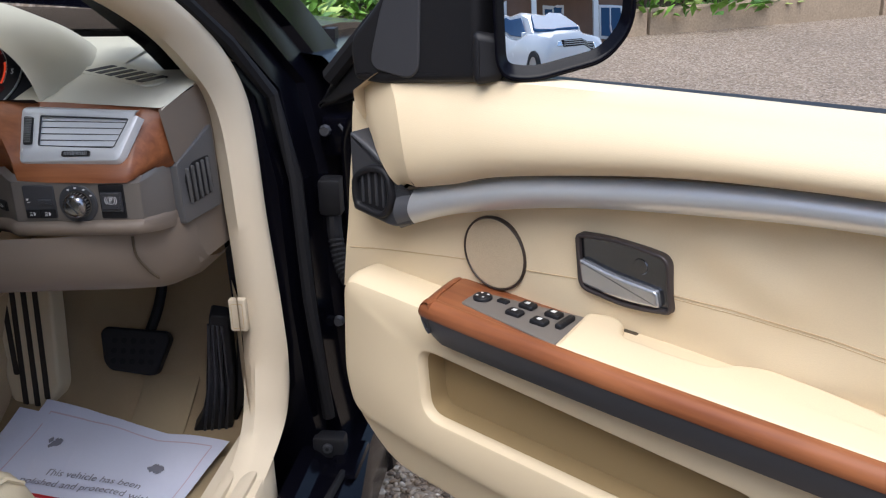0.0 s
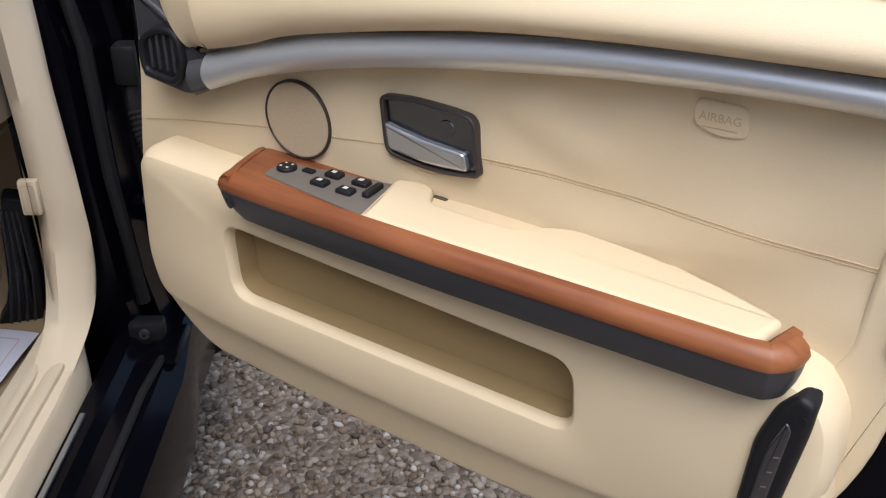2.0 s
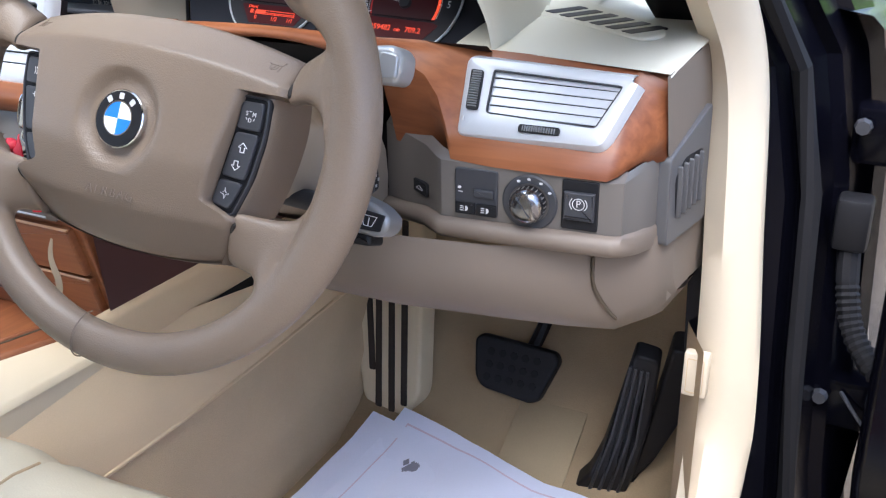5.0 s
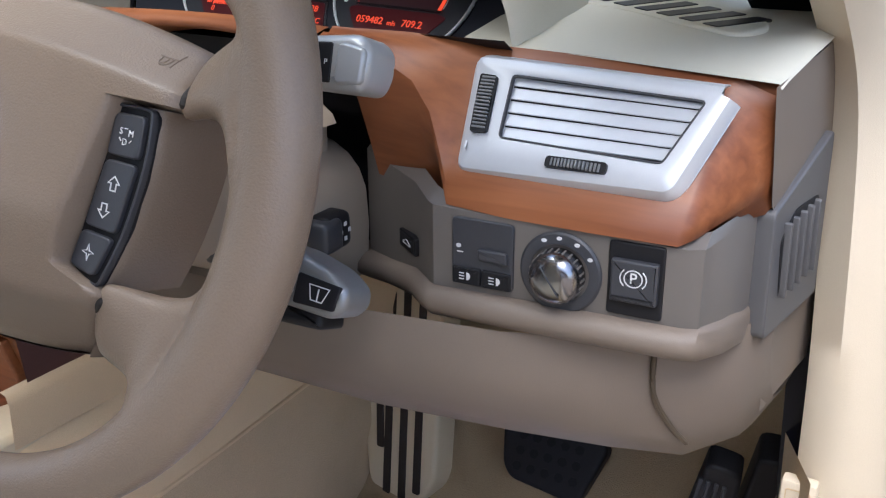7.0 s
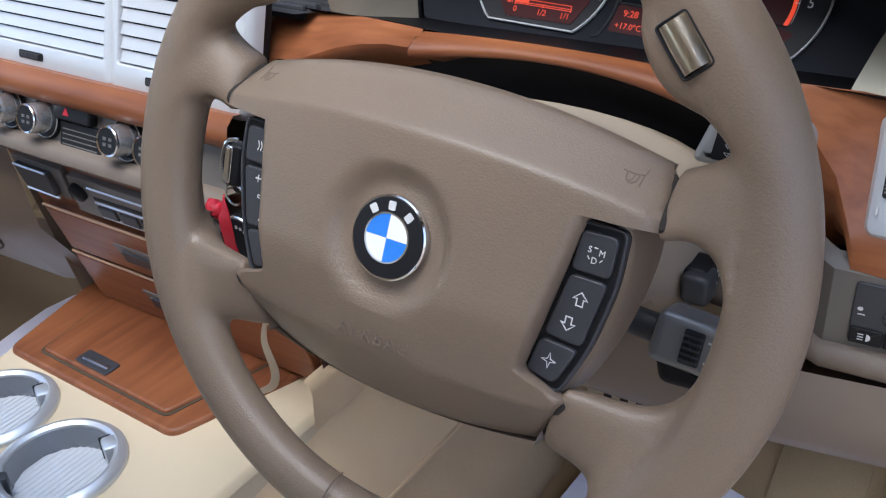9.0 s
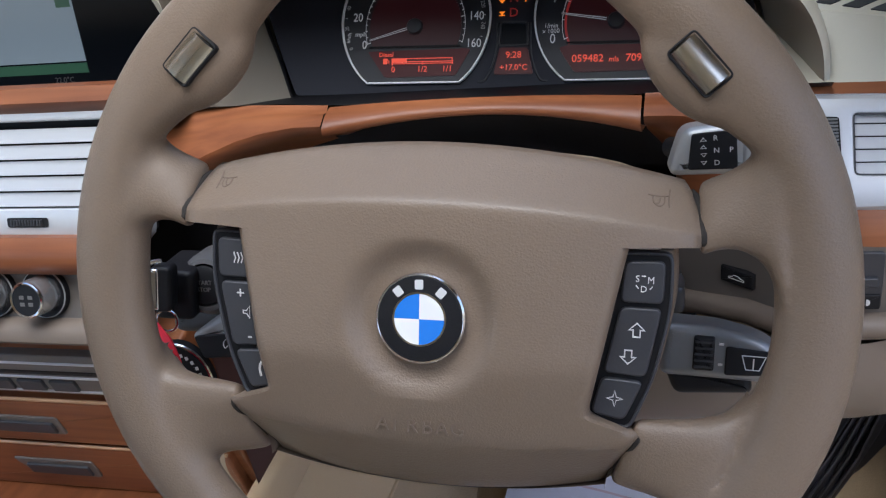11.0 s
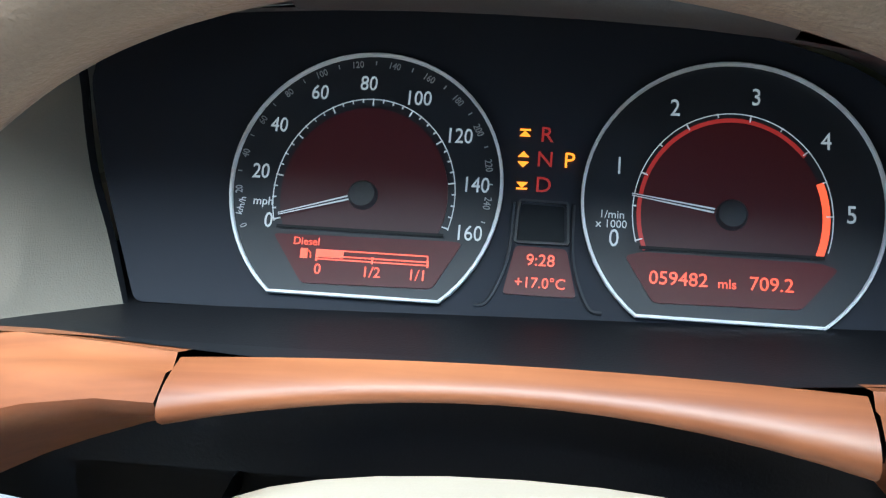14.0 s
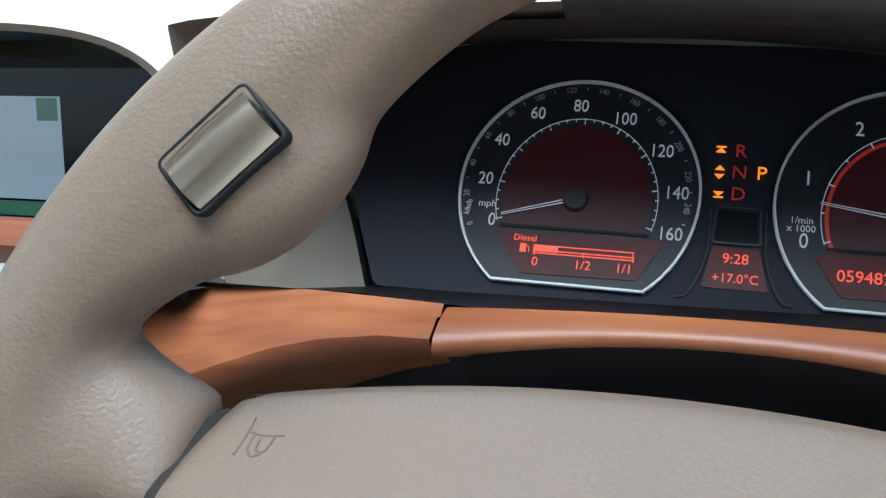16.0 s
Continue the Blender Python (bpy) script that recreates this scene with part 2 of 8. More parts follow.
def rounded(pts, r, n=4):
    """A closed outline with its corners rounded."""
    out = []
    k = len(pts)
    rs = r if isinstance(r, (list, tuple)) else [r] * k
    for i in range(k):
        a, b, c = Vector(pts[i - 1]), Vector(pts[i]), Vector(pts[(i + 1) % k])
        q = min(rs[i], (a - b).length * 0.45, (c - b).length * 0.45)
        s, e = b + (a - b).normalized() * q, b + (c - b).normalized() * q
        for j in range(n + 1):
            t = j / n
            out.append(s * (1 - t) ** 2 + b * 2 * t * (1 - t) + e * t * t)
    return out


def area2(o):
    return sum(o[i - 1][0] * o[i][1] - o[i][0] * o[i - 1][1] for i in range(len(o)))


def offset(o, d):
    """An outline moved inwards by d."""
    k, s, out = len(o), (1 if area2(o) > 0 else -1), []
    for i in range(k):
        a, b, c = o[i - 1], o[i], o[(i + 1) % k]
        e1, e2 = Vector((b[0] - a[0], b[1] - a[1])), Vector((c[0] - b[0], c[1] - b[1]))
        n1, n2 = Vector((-e1.y, e1.x)), Vector((-e2.y, e2.x))
        n1 = n1.normalized() if n1.length > 1e-9 else n2.normalized()
        n2 = n2.normalized() if n2.length > 1e-9 else n1
        m = n1 + n2
        m = m / max(0.5, m.length_squared / 2) if m.length > 1e-6 else n1
        out.append(Vector((b[0] + s * d * m.x, b[1] + s * d * m.y)))
    return out


def slab(o, z0, z1, r=0.0, n=3, bm=None, f=None, back=True):
    """An outline raised from z0 to z1 with a rounded rim; f(x, y) adds to the height."""
    bm = bm or bmesh.new()
    f = f or (lambda x, y: 0.0)
    o = [Vector((p[0], p[1])) for p in o]
    rings = [(o, z0)]
    if r > 0:
        for j in range(n + 1):
            a = j / n * math.pi / 2
            rings.append((offset(o, r * (1 - math.cos(a))), z1 - r + r * math.sin(a)))
        rings.append((offset(o, r * 1.12), z1))
    else:
        rings.append((o, z1))
    vs = [[bm.verts.new((p.x, p.y, z + f(p.x, p.y))) for p in ring] for ring, z in rings]
    k = len(o)
    for a, b in zip(vs, vs[1:]):
        for i in range(k):
            bm.faces.new((a[i - 1], a[i], b[i], b[i - 1]))
    bm.faces.new(vs[-1])
    if back:
        bm.faces.new(list(reversed(vs[0])))
    return bm


def frame_slab(o, width, z0, z1, r=0.0, bm=None, n=2):
    """A flat ring that follows an outline."""
    bm = bm or bmesh.new()
    o = [Vector((p[0], p[1])) for p in o]
    prof = [(0, z0), (0, z1 - r), (r * 0.4, z1 - r * 0.3), (r, z1), (width - r, z1), (width - r * 0.4, z1 - r * 0.3), (width, z1 - r), (width, z0)] if r else [(0, z0), (0, z1), (width, z1), (width, z0)]
    vs = [[bm.verts.new((p.x, p.y, z)) for p in offset(o, d)] for d, z in prof]
    k = len(o)
    for a, b in zip(vs, vs[1:] + vs[:1]):
        for i in range(k):
            bm.faces.new((a[i - 1], a[i], b[i], b[i - 1]))
    return bm


def rect(x0, x1, y0, y1, r=0.0, n=4):
    o = [(x0, y0), (x1, y0), (x1, y1), (x0, y1)]
    return rounded(o, r, n) if r else [Vector(p) for p in o]


def ell(cx, cy, rx, ry=None, n=40, a0=0, a1=360):
    ry = ry or rx
    full = abs(a1 - a0) >= 360
    k = n if full else n + 1
    return [Vector((cx + rx * math.cos(radians(a0 + (a1 - a0) * i / n)), cy + ry * math.sin(radians(a0 + (a1 - a0) * i / n)))) for i in range(k)]


def loft(rows, bm=None, ring=False, cap=False):
    """A skin over rows of points."""
    bm = bm or bmesh.new()
    vs = [[bm.verts.new(Vector(p)) for p in row] for row in rows]
    k = len(vs[0])
    for a, b in zip(vs, vs[1:]):
        for i in range(0 if ring else 1, k):
            bm.faces.new((a[i - 1], a[i], b[i], b[i - 1]))
    if cap:
        bm.faces.new(vs[0])
        bm.faces.new(list(reversed(vs[-1])))
    return bm


def thick(bm, d):
    """Gives a skin its thickness."""
    bmesh.ops.recalc_face_normals(bm, faces=bm.faces)
    bmesh.ops.solidify(bm, geom=bm.faces[:], thickness=d)
    return bm


def sweep(path, sec, up=(0, 0, 1), closed=False, bm=None, scale=None, cap=True):
    """A section (across, up) carried along a path."""
    path = [Vector(p) for p in path]
    k = len(path)
    rows = []
    for i, p in enumerate(path):
        a = path[i - 1] if (i or closed) else p
        b = path[(i + 1) % k] if (i < k - 1 or closed) else p
        t = (b - a).normalized()
        u = Vector(up(i) if callable(up) else up)
        side = t.cross(u).normalized()
        u = side.cross(t).normalized()
        s = scale(i / max(1, k - 1)) if scale else 1.0
        rows.append([p + side * x * s + u * y * s for x, y in sec])
    bm = bm or bmesh.new()
    if closed:
        rows.append(rows[0])
        loft(rows, bm, ring=True)
        bmesh.ops.remove_doubles(bm, verts=bm.verts, dist=1e-6)
        return bm
    return loft(rows, bm, ring=True, cap=cap)


def tube(path, r, n=10, closed=False, bm=None, up=(0, 0, 1), scale=None):
    return sweep(path, [(r * math.cos(2 * math.pi * i / n), r * math.sin(2 * math.pi * i / n)) for i in range(n)], up, closed, bm, scale)


def lathe(prof, n=32, bm=None, m=None):
    """A profile (radius, height) turned round the z axis."""
    bm = bm or bmesh.new()
    rows = []
    for r, z in prof:
        rows.append([bm.verts.new((max(r, 1e-5) * math.cos(2 * math.pi * i / n), max(r, 1e-5) * math.sin(2 * math.pi * i / n), z)) for i in range(n)])
    new_v = [v for row in rows for v in row]
    for a, b in zip(rows, rows[1:]):
        for i in range(n):
            bm.faces.new((a[i - 1], a[i], b[i], b[i - 1]))
    if m is not None:
        bmesh.ops.transform(bm, matrix=m, verts=new_v)
    return bm


def moved(bm, m):
    bmesh.ops.transform(bm, matrix=m, verts=bm.verts[:])
    return bm


def box(x0, x1, y0, y1, z0, z1, r=0.0, bm=None, seg=2):
    own = bmesh.new()
    bmesh.ops.create_cube(own, size=1, matrix=Matrix.LocRotScale(((x0 + x1) / 2, (y0 + y1) / 2, (z0 + z1) / 2), None, (abs(x1 - x0), abs(y1 - y0), abs(z1 - z0))))
    if r:
        bmesh.ops.bevel(own, geom=own.edges[:], offset=r, segments=seg, affect="EDGES", profile=0.5)
    if bm is None:
        return own
    tmp = bpy.data.meshes.new("tmp")
    own.to_mesh(tmp)
    own.free()
    bm.from_mesh(tmp)
    bpy.data.meshes.remove(tmp)
    return bm


def writing(body, size, x, y, z, material, parent, name="lettering", turn=0.0, thickness=0.0002, align="CENTER", m=None):
    """Flat letters in Blender's own font, in the parent's x-y plane."""
    cu = bpy.data.curves.new("letters", "FONT")
    cu.body, cu.size, cu.align_x, cu.align_y, cu.extrude = body, size, align, "CENTER", thickness
    cu.resolution_u = 3
    tmp = bpy.data.objects.new("letters", cu)
    me = bpy.data.meshes.new_from_object(tmp)
    bpy.data.objects.remove(tmp)
    me.transform((m or Matrix()) @ pose(x, y, z, 0, 0, turn))
    me.materials.clear()
    me.materials.append(material)
    me.name = name
    ob = new(name, me)
    ob.parent = parent
    return ob


def axes(origin, u, v):
    """A frame with its x along u, its y near v."""
    u = Vector(u).normalized()
    v = Vector(v)
    v = (v - u * v.dot(u)).normalized()
    w = u.cross(v)
    return Matrix(((u.x, v.x, w.x, origin[0]), (u.y, v.y, w.y, origin[1]), (u.z, v.z, w.z, origin[2]), (0, 0, 0, 1)))


# frames: x along the door to its lock, y up, z to the cabin side; wheel and dials likewise face the driver
DOOR = axes((0, 0, 0), (math.cos(radians(35)), -math.sin(radians(35)), 0), (0, 0, 1))
WHEEL = axes((-0.545, 0.985, 0.921), (0.244, 0.006, -0.018), (0, 0.413, 0.911))
DIALS = axes((-0.568, 1.2913, 0.9536), (0.9989, 0.019, -0.035), (0.025, 0.563, 0.826))
VENT = axes((-0.341, 1.165, 0.8875), (1, 0, 0), (0, 0.507, 0.862))
SWITCHES = axes((-0.262, 1.158, 0.842), (1, 0.06, 0), (0, 0, 1))

# ---------------------------------------------------------------- ground and surroundings
def gravel_mat():
    m = bpy.data.materials.new("gravel")
    m.use_nodes = True
    n, l = m.node_tree.nodes, m.node_tree.links
    b = n["Principled BSDF"]
    b.inputs["Roughness"].default_value = 0.85
    co = n.new("ShaderNodeTexCoord")
    vo = n.new("ShaderNodeTexVoronoi")
    vo.inputs["Scale"].default_value = 75
    l.new(co.outputs["Object"], vo.inputs["Vector"])
    ramp = n.new("ShaderNodeValToRGB")
    e = ramp.color_ramp.elements
    e[0].color, e[1].color = (0.09, 0.064, 0.044, 1), (0.36, 0.30, 0.235, 1)
    mid = e.new(0.5)
    mid.color = (0.21, 0.158, 0.112, 1)
    l.new(vo.outputs["Color"], ramp.inputs[0])
    big = n.new("ShaderNodeTexNoise")
    big.inputs["Scale"].default_value = 0.8
    l.new(co.outputs["Object"], big.inputs["Vector"])
    mr = n.new("ShaderNodeMapRange")
    mr.inputs[3].default_value, mr.inputs[4].default_value = 0.8, 1.2
    l.new(big.outputs["Fac"], mr.inputs[0])
    sc = n.new("ShaderNodeVectorMath")
    sc.operation = "SCALE"
    l.new(ramp.outputs[0], sc.inputs[0])
    l.new(mr.outputs[0], sc.inputs["Scale"])
    l.new(sc.outputs[0], b.inputs["Base Color"])
    bp = n.new("ShaderNodeBump")
    bp.inputs["Strength"].default_value, bp.inputs["Distance"].default_value, bp.invert = 0.9, 0.01, True
    l.new(vo.outputs["Distance"], bp.inputs["Height"])
    l.new(bp.outputs[0], b.inputs["Normal"])
    return m


def pebble_mat():
    m = bpy.data.materials.new("pebbles")
    m.use_nodes = True
    n, l = m.node_tree.nodes, m.node_tree.links
    b = n["Principled BSDF"]
    b.inputs["Roughness"].default_value = 0.75
    ge, ramp = n.new("ShaderNodeNewGeometry"), n.new("ShaderNodeValToRGB")
    e = ramp.color_ramp.elements
    e[0].color, e[1].color = (0.08, 0.06, 0.046, 1), (0.50, 0.45, 0.39, 1)
    for at, c in ((0.3, (0.19, 0.13, 0.085, 1)), (0.6, (0.27, 0.205, 0.145, 1)), (0.85, (0.35, 0.295, 0.23, 1))):
        k = e.new(at)
        k.color = c
    l.new(ge.outputs["Random Per Island"], ramp.inputs[0])
    l.new(ramp.outputs[0], b.inputs["Base Color"])
    return m


GRAVEL = gravel_mat()
bm = bmesh.new()
bmesh.ops.create_grid(bm, x_segments=8, y_segments=8, size=200)
ground = part("ground", bm, GRAVEL, smooth=0)
tagged(ground, "drive of loose tan and brown gravel", "gravel drive", kind="structure")


def pebbles():
    """Loose stones where the drive comes near."""
    rng = random.Random(4)
    base = bmesh.new()
    bmesh.ops.create_icosphere(base, subdivisions=1, radius=1)
    vv = [v.co.copy() for v in base.verts]
    ff = [[v.index for v in f.verts] for f in base.faces]
    base.free()
    verts, faces = [], []

    def stone(x, y, s):
        q = Euler((rng.uniform(0, 6.3), rng.uniform(0, 6.3), rng.uniform(0, 6.3))).to_matrix()
        ax = Vector((s * rng.uniform(0.8, 1.5), s * rng.uniform(0.7, 1.1), s * rng.uniform(0.5, 0.8)))
        k = len(verts)
        flat = Euler((rng.uniform(-0.5, 0.5), rng.uniform(-0.5, 0.5), rng.uniform(0, 6.3))).to_matrix()
        for c in vv:
            p = q @ c
            p = flat @ Vector((p.x * ax.x, p.y * ax.y, p.z * ax.z)) * rng.uniform(0.88, 1.1)
            verts.append((p.x + x, p.y + y, max(-0.004, p.z + s * 0.25)))
        faces.extend([[i + k for i in f] for f in ff])

    for _ in range(9500):
        stone(rng.uniform(-0.15, 1.3), rng.uniform(0.9, 2.5), rng.uniform(0.0045, 0.0095))
    for _ in range(2500):
        stone(rng.uniform(0.5, 2.2), rng.uniform(0.6, 3.2), rng.uniform(0.006, 0.011))
    me = bpy.data.meshes.new("gravel_stones")
    me.from_pydata(verts, [], faces)
    me.shade_smooth()
    me.materials.append(pebble_mat())
    ob = new("gravel_stones", me)
    tagged(ob, "loose rounded pebbles scattered beside the car", "gravel", kind="stuff")


pebbles()

SLEEPERM = mat("weathered_sleeper", (0.26, 0.20, 0.14), 0.85, var=0.3, scale=5, grain=0.3, gscale=60, bump=0.004)
LEAFM = []
for i, c in enumerate(((0.10, 0.22, 0.03), (0.16, 0.32, 0.05), (0.06, 0.14, 0.03), (0.28, 0.38, 0.10))):
    LEAFM.append(mat("leaf", c, 0.5, var=0.25, scale=15))
PETAL = mat("white_petal", (0.75, 0.75, 0.7), 0.6)

E_A, E_B = Vector((-3.2, 6.0, 0)), Vector((9.0, 12.1, 0))
e_dir = (E_B - E_A).normalized()


def sleepers():
    for i in range(6):
        a, b = E_A + e_dir * (2.25 * i), E_A + e_dir * (2.25 * i + 2.22)
        n = Vector((-e_dir.y, e_dir.x, 0))
        bm = bmesh.new()
        rows = []
        rng = random.Random(i)
        for j in range(8):
            p = a.lerp(b, j / 7)
            w = 0.0
            rows.append([p + n * (dx + rng.uniform(-0.006, 0.006)) + Vector((0, 0, dz + rng.uniform(-0.006, 0.006))) for dx, dz in ((0, -0.02), (0, 0.185), (0.02, 0.2), (0.11, 0.2), (0.13, 0.185), (0.13, -0.02))])
        loft(rows, bm, ring=True, cap=True)
        ob = part("timber_sleeper", bm, SLEEPERM)
        tagged(ob, "weathered brown timber sleeper edging a planted bed", "sleeper", group="sleepers along the bed")


sleepers()


def bush(cx, cy, w, h, count, seed, flowers=0):
    """A low plant of many separate blades and leaves on short stems."""
    rng = random.Random(seed)
    root = thing("shrub", pose(cx, cy, 0.12), "leafy green shrub in the planted bed" if not flowers else "leafy green shrub with white flowers", "shrub", group="plants in the bed")
    for k in range(3):
        verts, faces = [], []
        for _ in range(count // 3):
            a, r = rng.uniform(0, 6.3), w * math.sqrt(rng.random())
            z = h * (1 - (r / w) ** 2) * rng.uniform(0.25, 1.0)
            p = Vector((r * math.cos(a), r * math.sin(a), z))
            d = Vector((math.cos(a) * rng.uniform(0.2, 1), math.sin(a) * rng.uniform(0.2, 1), rng.uniform(0.1, 0.9))).normalized()
            s = d.cross(Vector((rng.uniform(-1, 1), rng.uniform(-1, 1), 1))).normalized()
            ln, wd = rng.uniform(0.08, 0.2), rng.uniform(0.015, 0.045)
            up = s.cross(d)
            q = len(verts)
            verts += [p, p + d * ln * 0.5 + s * wd, p + d * ln * 0.5 - s * wd, p + d * ln - up * 0.02, p + d * ln * 0.5 + up * 0.012]
            faces += [(q, q + 1, q + 4), (q, q + 4, q + 2), (q + 1, q + 3, q + 4), (q + 4, q + 3, q + 2)]
        me = bpy.data.meshes.new("leaves")
        me.from_pydata([tuple(v) for v in verts], [], faces)
        me.materials.append(LEAFM[(k + seed) % 4])
        ob = new("leaves", me)
        ob.parent = root
        tagged(ob, kind="stuff")
    bm = bmesh.new()
    for _ in range(9):
        a = rng.uniform(0, 6.3)
        tube([(0.03 * math.cos(a), 0.03 * math.sin(a), -0.12), (w * 0.4 * math.cos(a), w * 0.4 * math.sin(a), h * 0.5)], 0.008, 5, bm=bm)
    part("stems", bm, SLEEPERM, root)
    if flowers:
        bm = bmesh.new()
        for _ in range(flowers):
            a, r = rng.uniform(0, 6.3), w * math.sqrt(rng.random())
            c = Vector((r * math.cos(a), r * math.sin(a), h * rng.uniform(0.7, 1.15)))
            for j in range(5):
                b = j * 1.2566
                e = c + Vector((0.04 * math.cos(b), 0.04 * math.sin(b), 0.012))
                s = Vector((-math.sin(b), math.cos(b), 0)) * 0.018
                bm.faces.new([bm.verts.new(q) for q in (c, e * 0.6 + c * 0.4 + s, e, e * 0.6 + c * 0.4 - s)])
        tagged(part("flowers", bm, PETAL, root, smooth=0), "white open flowers", kind="stuff")
    return root


BED = mat("bed_soil", (0.05, 0.035, 0.022), 0.95, var=0.3, scale=3, grain=0.4, gscale=60, bump=0.01)
n_out = Vector((-e_dir.y, e_dir.x, 0))
bm = bmesh.new()
rows = []
for i in range(25):
    p = E_A + e_dir * (13.4 * i / 24)
    rows.append([p + n_out * (0.13 + 6.0 * j / 10) + Vector((0, 0, 0.14 + 0.05 * j + 0.03 * math.sin(i * 1.7 + j))) for j in range(11)])
loft(rows, bm)
tagged(part("planted_bed", bm, BED), "raised bed of dark soil behind the sleepers", "flower bed", kind="structure")
for i in range(22):
    rng = random.Random(100 + i)
    p = E_A + e_dir * (0.4 + 13.0 * i / 22) + n_out * (0.45 + rng.uniform(0, 0.5))
    bush(p.x, p.y, rng.uniform(0.45, 0.7), rng.uniform(0.35, 0.75), 420, i, 10 if i % 4 == 1 else 0)
for i in range(14):
    rng = random.Random(300 + i)
    p = E_A + e_dir * (0.2 + 13.2 * i / 14) + n_out * (1.9 + rng.uniform(0, 1.0))
    bush(p.x, p.y, rng.uniform(0.8, 1.2), rng.uniform(1.3, 2.3), 700, 50 + i)

# ---------------------------------------------------------------- the driver's door, standing open
door = thing("driver_door", DOOR, "open black driver's door lined with cream leather, wood and silver trim", "door")

# shell: painted skin, inner frame and rubber seal
shell = rounded([(-0.785, 0.43), (0.205, 0.42), (0.222, 0.62), (0.200, 0.82), (0.170, 0.998), (-0.66, 0.972), (-0.785, 0.90)], [0.10, 0.09, 0.3, 0.3, 0.02, 0.02, 0.05], 6)
part("outer_skin", slab(shell, -1.16, -1.10, 0.02), PAINT, door, "glossy black painted outer skin")
inner = rounded([(-0.685, 0.475), (0.19, 0.45), (0.205, 0.62), (0.186, 0.82), (0.166, 0.985), (-0.655, 0.965)], [0.09, 0.08, 0.3, 0.3, 0.02, 0.02], 6)
part("inner_frame", slab(inner, -1.10, -1.055, 0.012), PAINT, door)
seal_o = rounded([(-0.672, 0.50), (0.150, 0.475), (0.178, 0.62), (0.172, 0.82), (0.160, 0.96)], [0.09, 0.08, 0.3, 0.3, 0.01], 6)
seal_o = [p for p in seal_o if p.y < 0.97]
part("door_seal", sweep([Vector((p.x, p.y, -1.052)) for p in seal_o[5:]], [(0.011 * math.cos(a * 0.524), 0.009 * math.sin(a * 0.524)) for a in range(12)], up=(0, 0, 1)), RUBBER, door)
bm = slab(rounded([(0.140, 0.948), (0.172, 0.952), (0.164, 1.025), (0.138, 1.022)], 0.008), -1.075, -1.038, 0.006)
part("corner_cap", bm, BLACKPL, door)

# lower panel with a map pocket cut through it
lower_top = 0.738


def lower_outline():
    return rounded([(-0.655, lower_top), (-0.664, 0.61), (-0.650, 0.560), (-0.545, 0.5475), (-0.421, 0.541), (-0.299, 0.538), (-0.130, 0.536), (0.035, 0.547), (0.088, 0.575), (0.104, 0.640), (0.100, 0.690), (0.082, 0.716), (0.045, 0.724)], [0.02, 0.05, 0.03, 0.1, 0.1, 0.1, 0.1, 0.06, 0.04, 0.05, 0.03, 0.02, 0.02], 5)


pocket = rounded([(-0.530, 0.684), (-0.524, 0.600), (-0.107, 0.598), (-0.112, 0.668)], 0.022, 5)


def pierced(outer, hole, z0, z1, edge, depth, roll=1.0):
    """A plate with one hole whose edge rolls inwards to the given depth."""
    bm = bmesh.new()
    ov = [bm.verts.new((p.x, p.y, z1)) for p in outer]
    hv = [bm.verts.new((p.x, p.y, z1)) for p in offset(hole, -edge)]
    for ring in (ov, hv):
        for i in range(len(ring)):
            bm.edges.new((ring[i - 1], ring[i]))
    bmesh.ops.triangle_fill(bm, edges=bm.edges[:], use_beauty=True)
    k = len(hole)
    prev = hv
    for d, z in ((edge * 0.45, z1 - edge * 0.12), (edge * 0.1, z1 - edge * 0.5), (0, z1 - edge), (0, depth)):
        nxt = [bm.verts.new((p.x, p.y, z)) for p in offset(hole, -d)]
        for i in range(k):
            bm.faces.new((prev[i - 1], prev[i], nxt[i], nxt[i - 1]))
        prev = nxt
    prev = ov
    for d, z in ((-0.004 * roll, z1 - 0.0015 * roll), (-0.007 * roll, z1 - 0.006 * roll), (-0.008 * roll, z1 - 0.010 * roll), (-0.008 * roll - 0.0005, z0)):
        nxt = [bm.verts.new((p.x, p.y, z)) for p in offset(outer, d)]
        for i in range(len(outer)):
            bm.faces.new((prev[i - 1], prev[i], nxt[i], nxt[i - 1]))
        prev = nxt
    return bm


part("lower_panel", pierced(offset(lower_outline(), 0.008), pocket, -1.055, -0.990, 0.010, -1.035, 2.2), CREAM_SOFT, door, "cream moulded lower panel with a map pocket")
# lining of the pocket; the shade inside is put into its darker colour
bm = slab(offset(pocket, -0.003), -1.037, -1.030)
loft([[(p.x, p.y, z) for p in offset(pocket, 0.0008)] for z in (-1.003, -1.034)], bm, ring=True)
part("pocket_lining", bm, POCKET_SHADE, door, "cloth pocket lining, coloured darker for the pocket's shade")
# kick strip, falling back below the crease
kick = rounded([(-0.660, 0.600), (-0.656, 0.545), (-0.618, 0.478), (-0.470, 0.466), (-0.324, 0.4585), (-0.134, 0.459), (0.030, 0.478), (0.080, 0.523), (0.1152, 0.591), (0.105, 0.640), (0.02, 0.600), (-0.30, 0.590)], [0.01, 0.03, 0.05, 0.1, 0.1, 0.1, 0.08, 0.06, 0.03, 0.02, 0.05, 0.05], 4)
part("kick_strip", slab(kick, -1.060, -1.000, 0.006, f=lambda x, y: -0.28 * max(0.0, 0.560 - y)), CREAM_SOFT, door)

# upper insert of leather


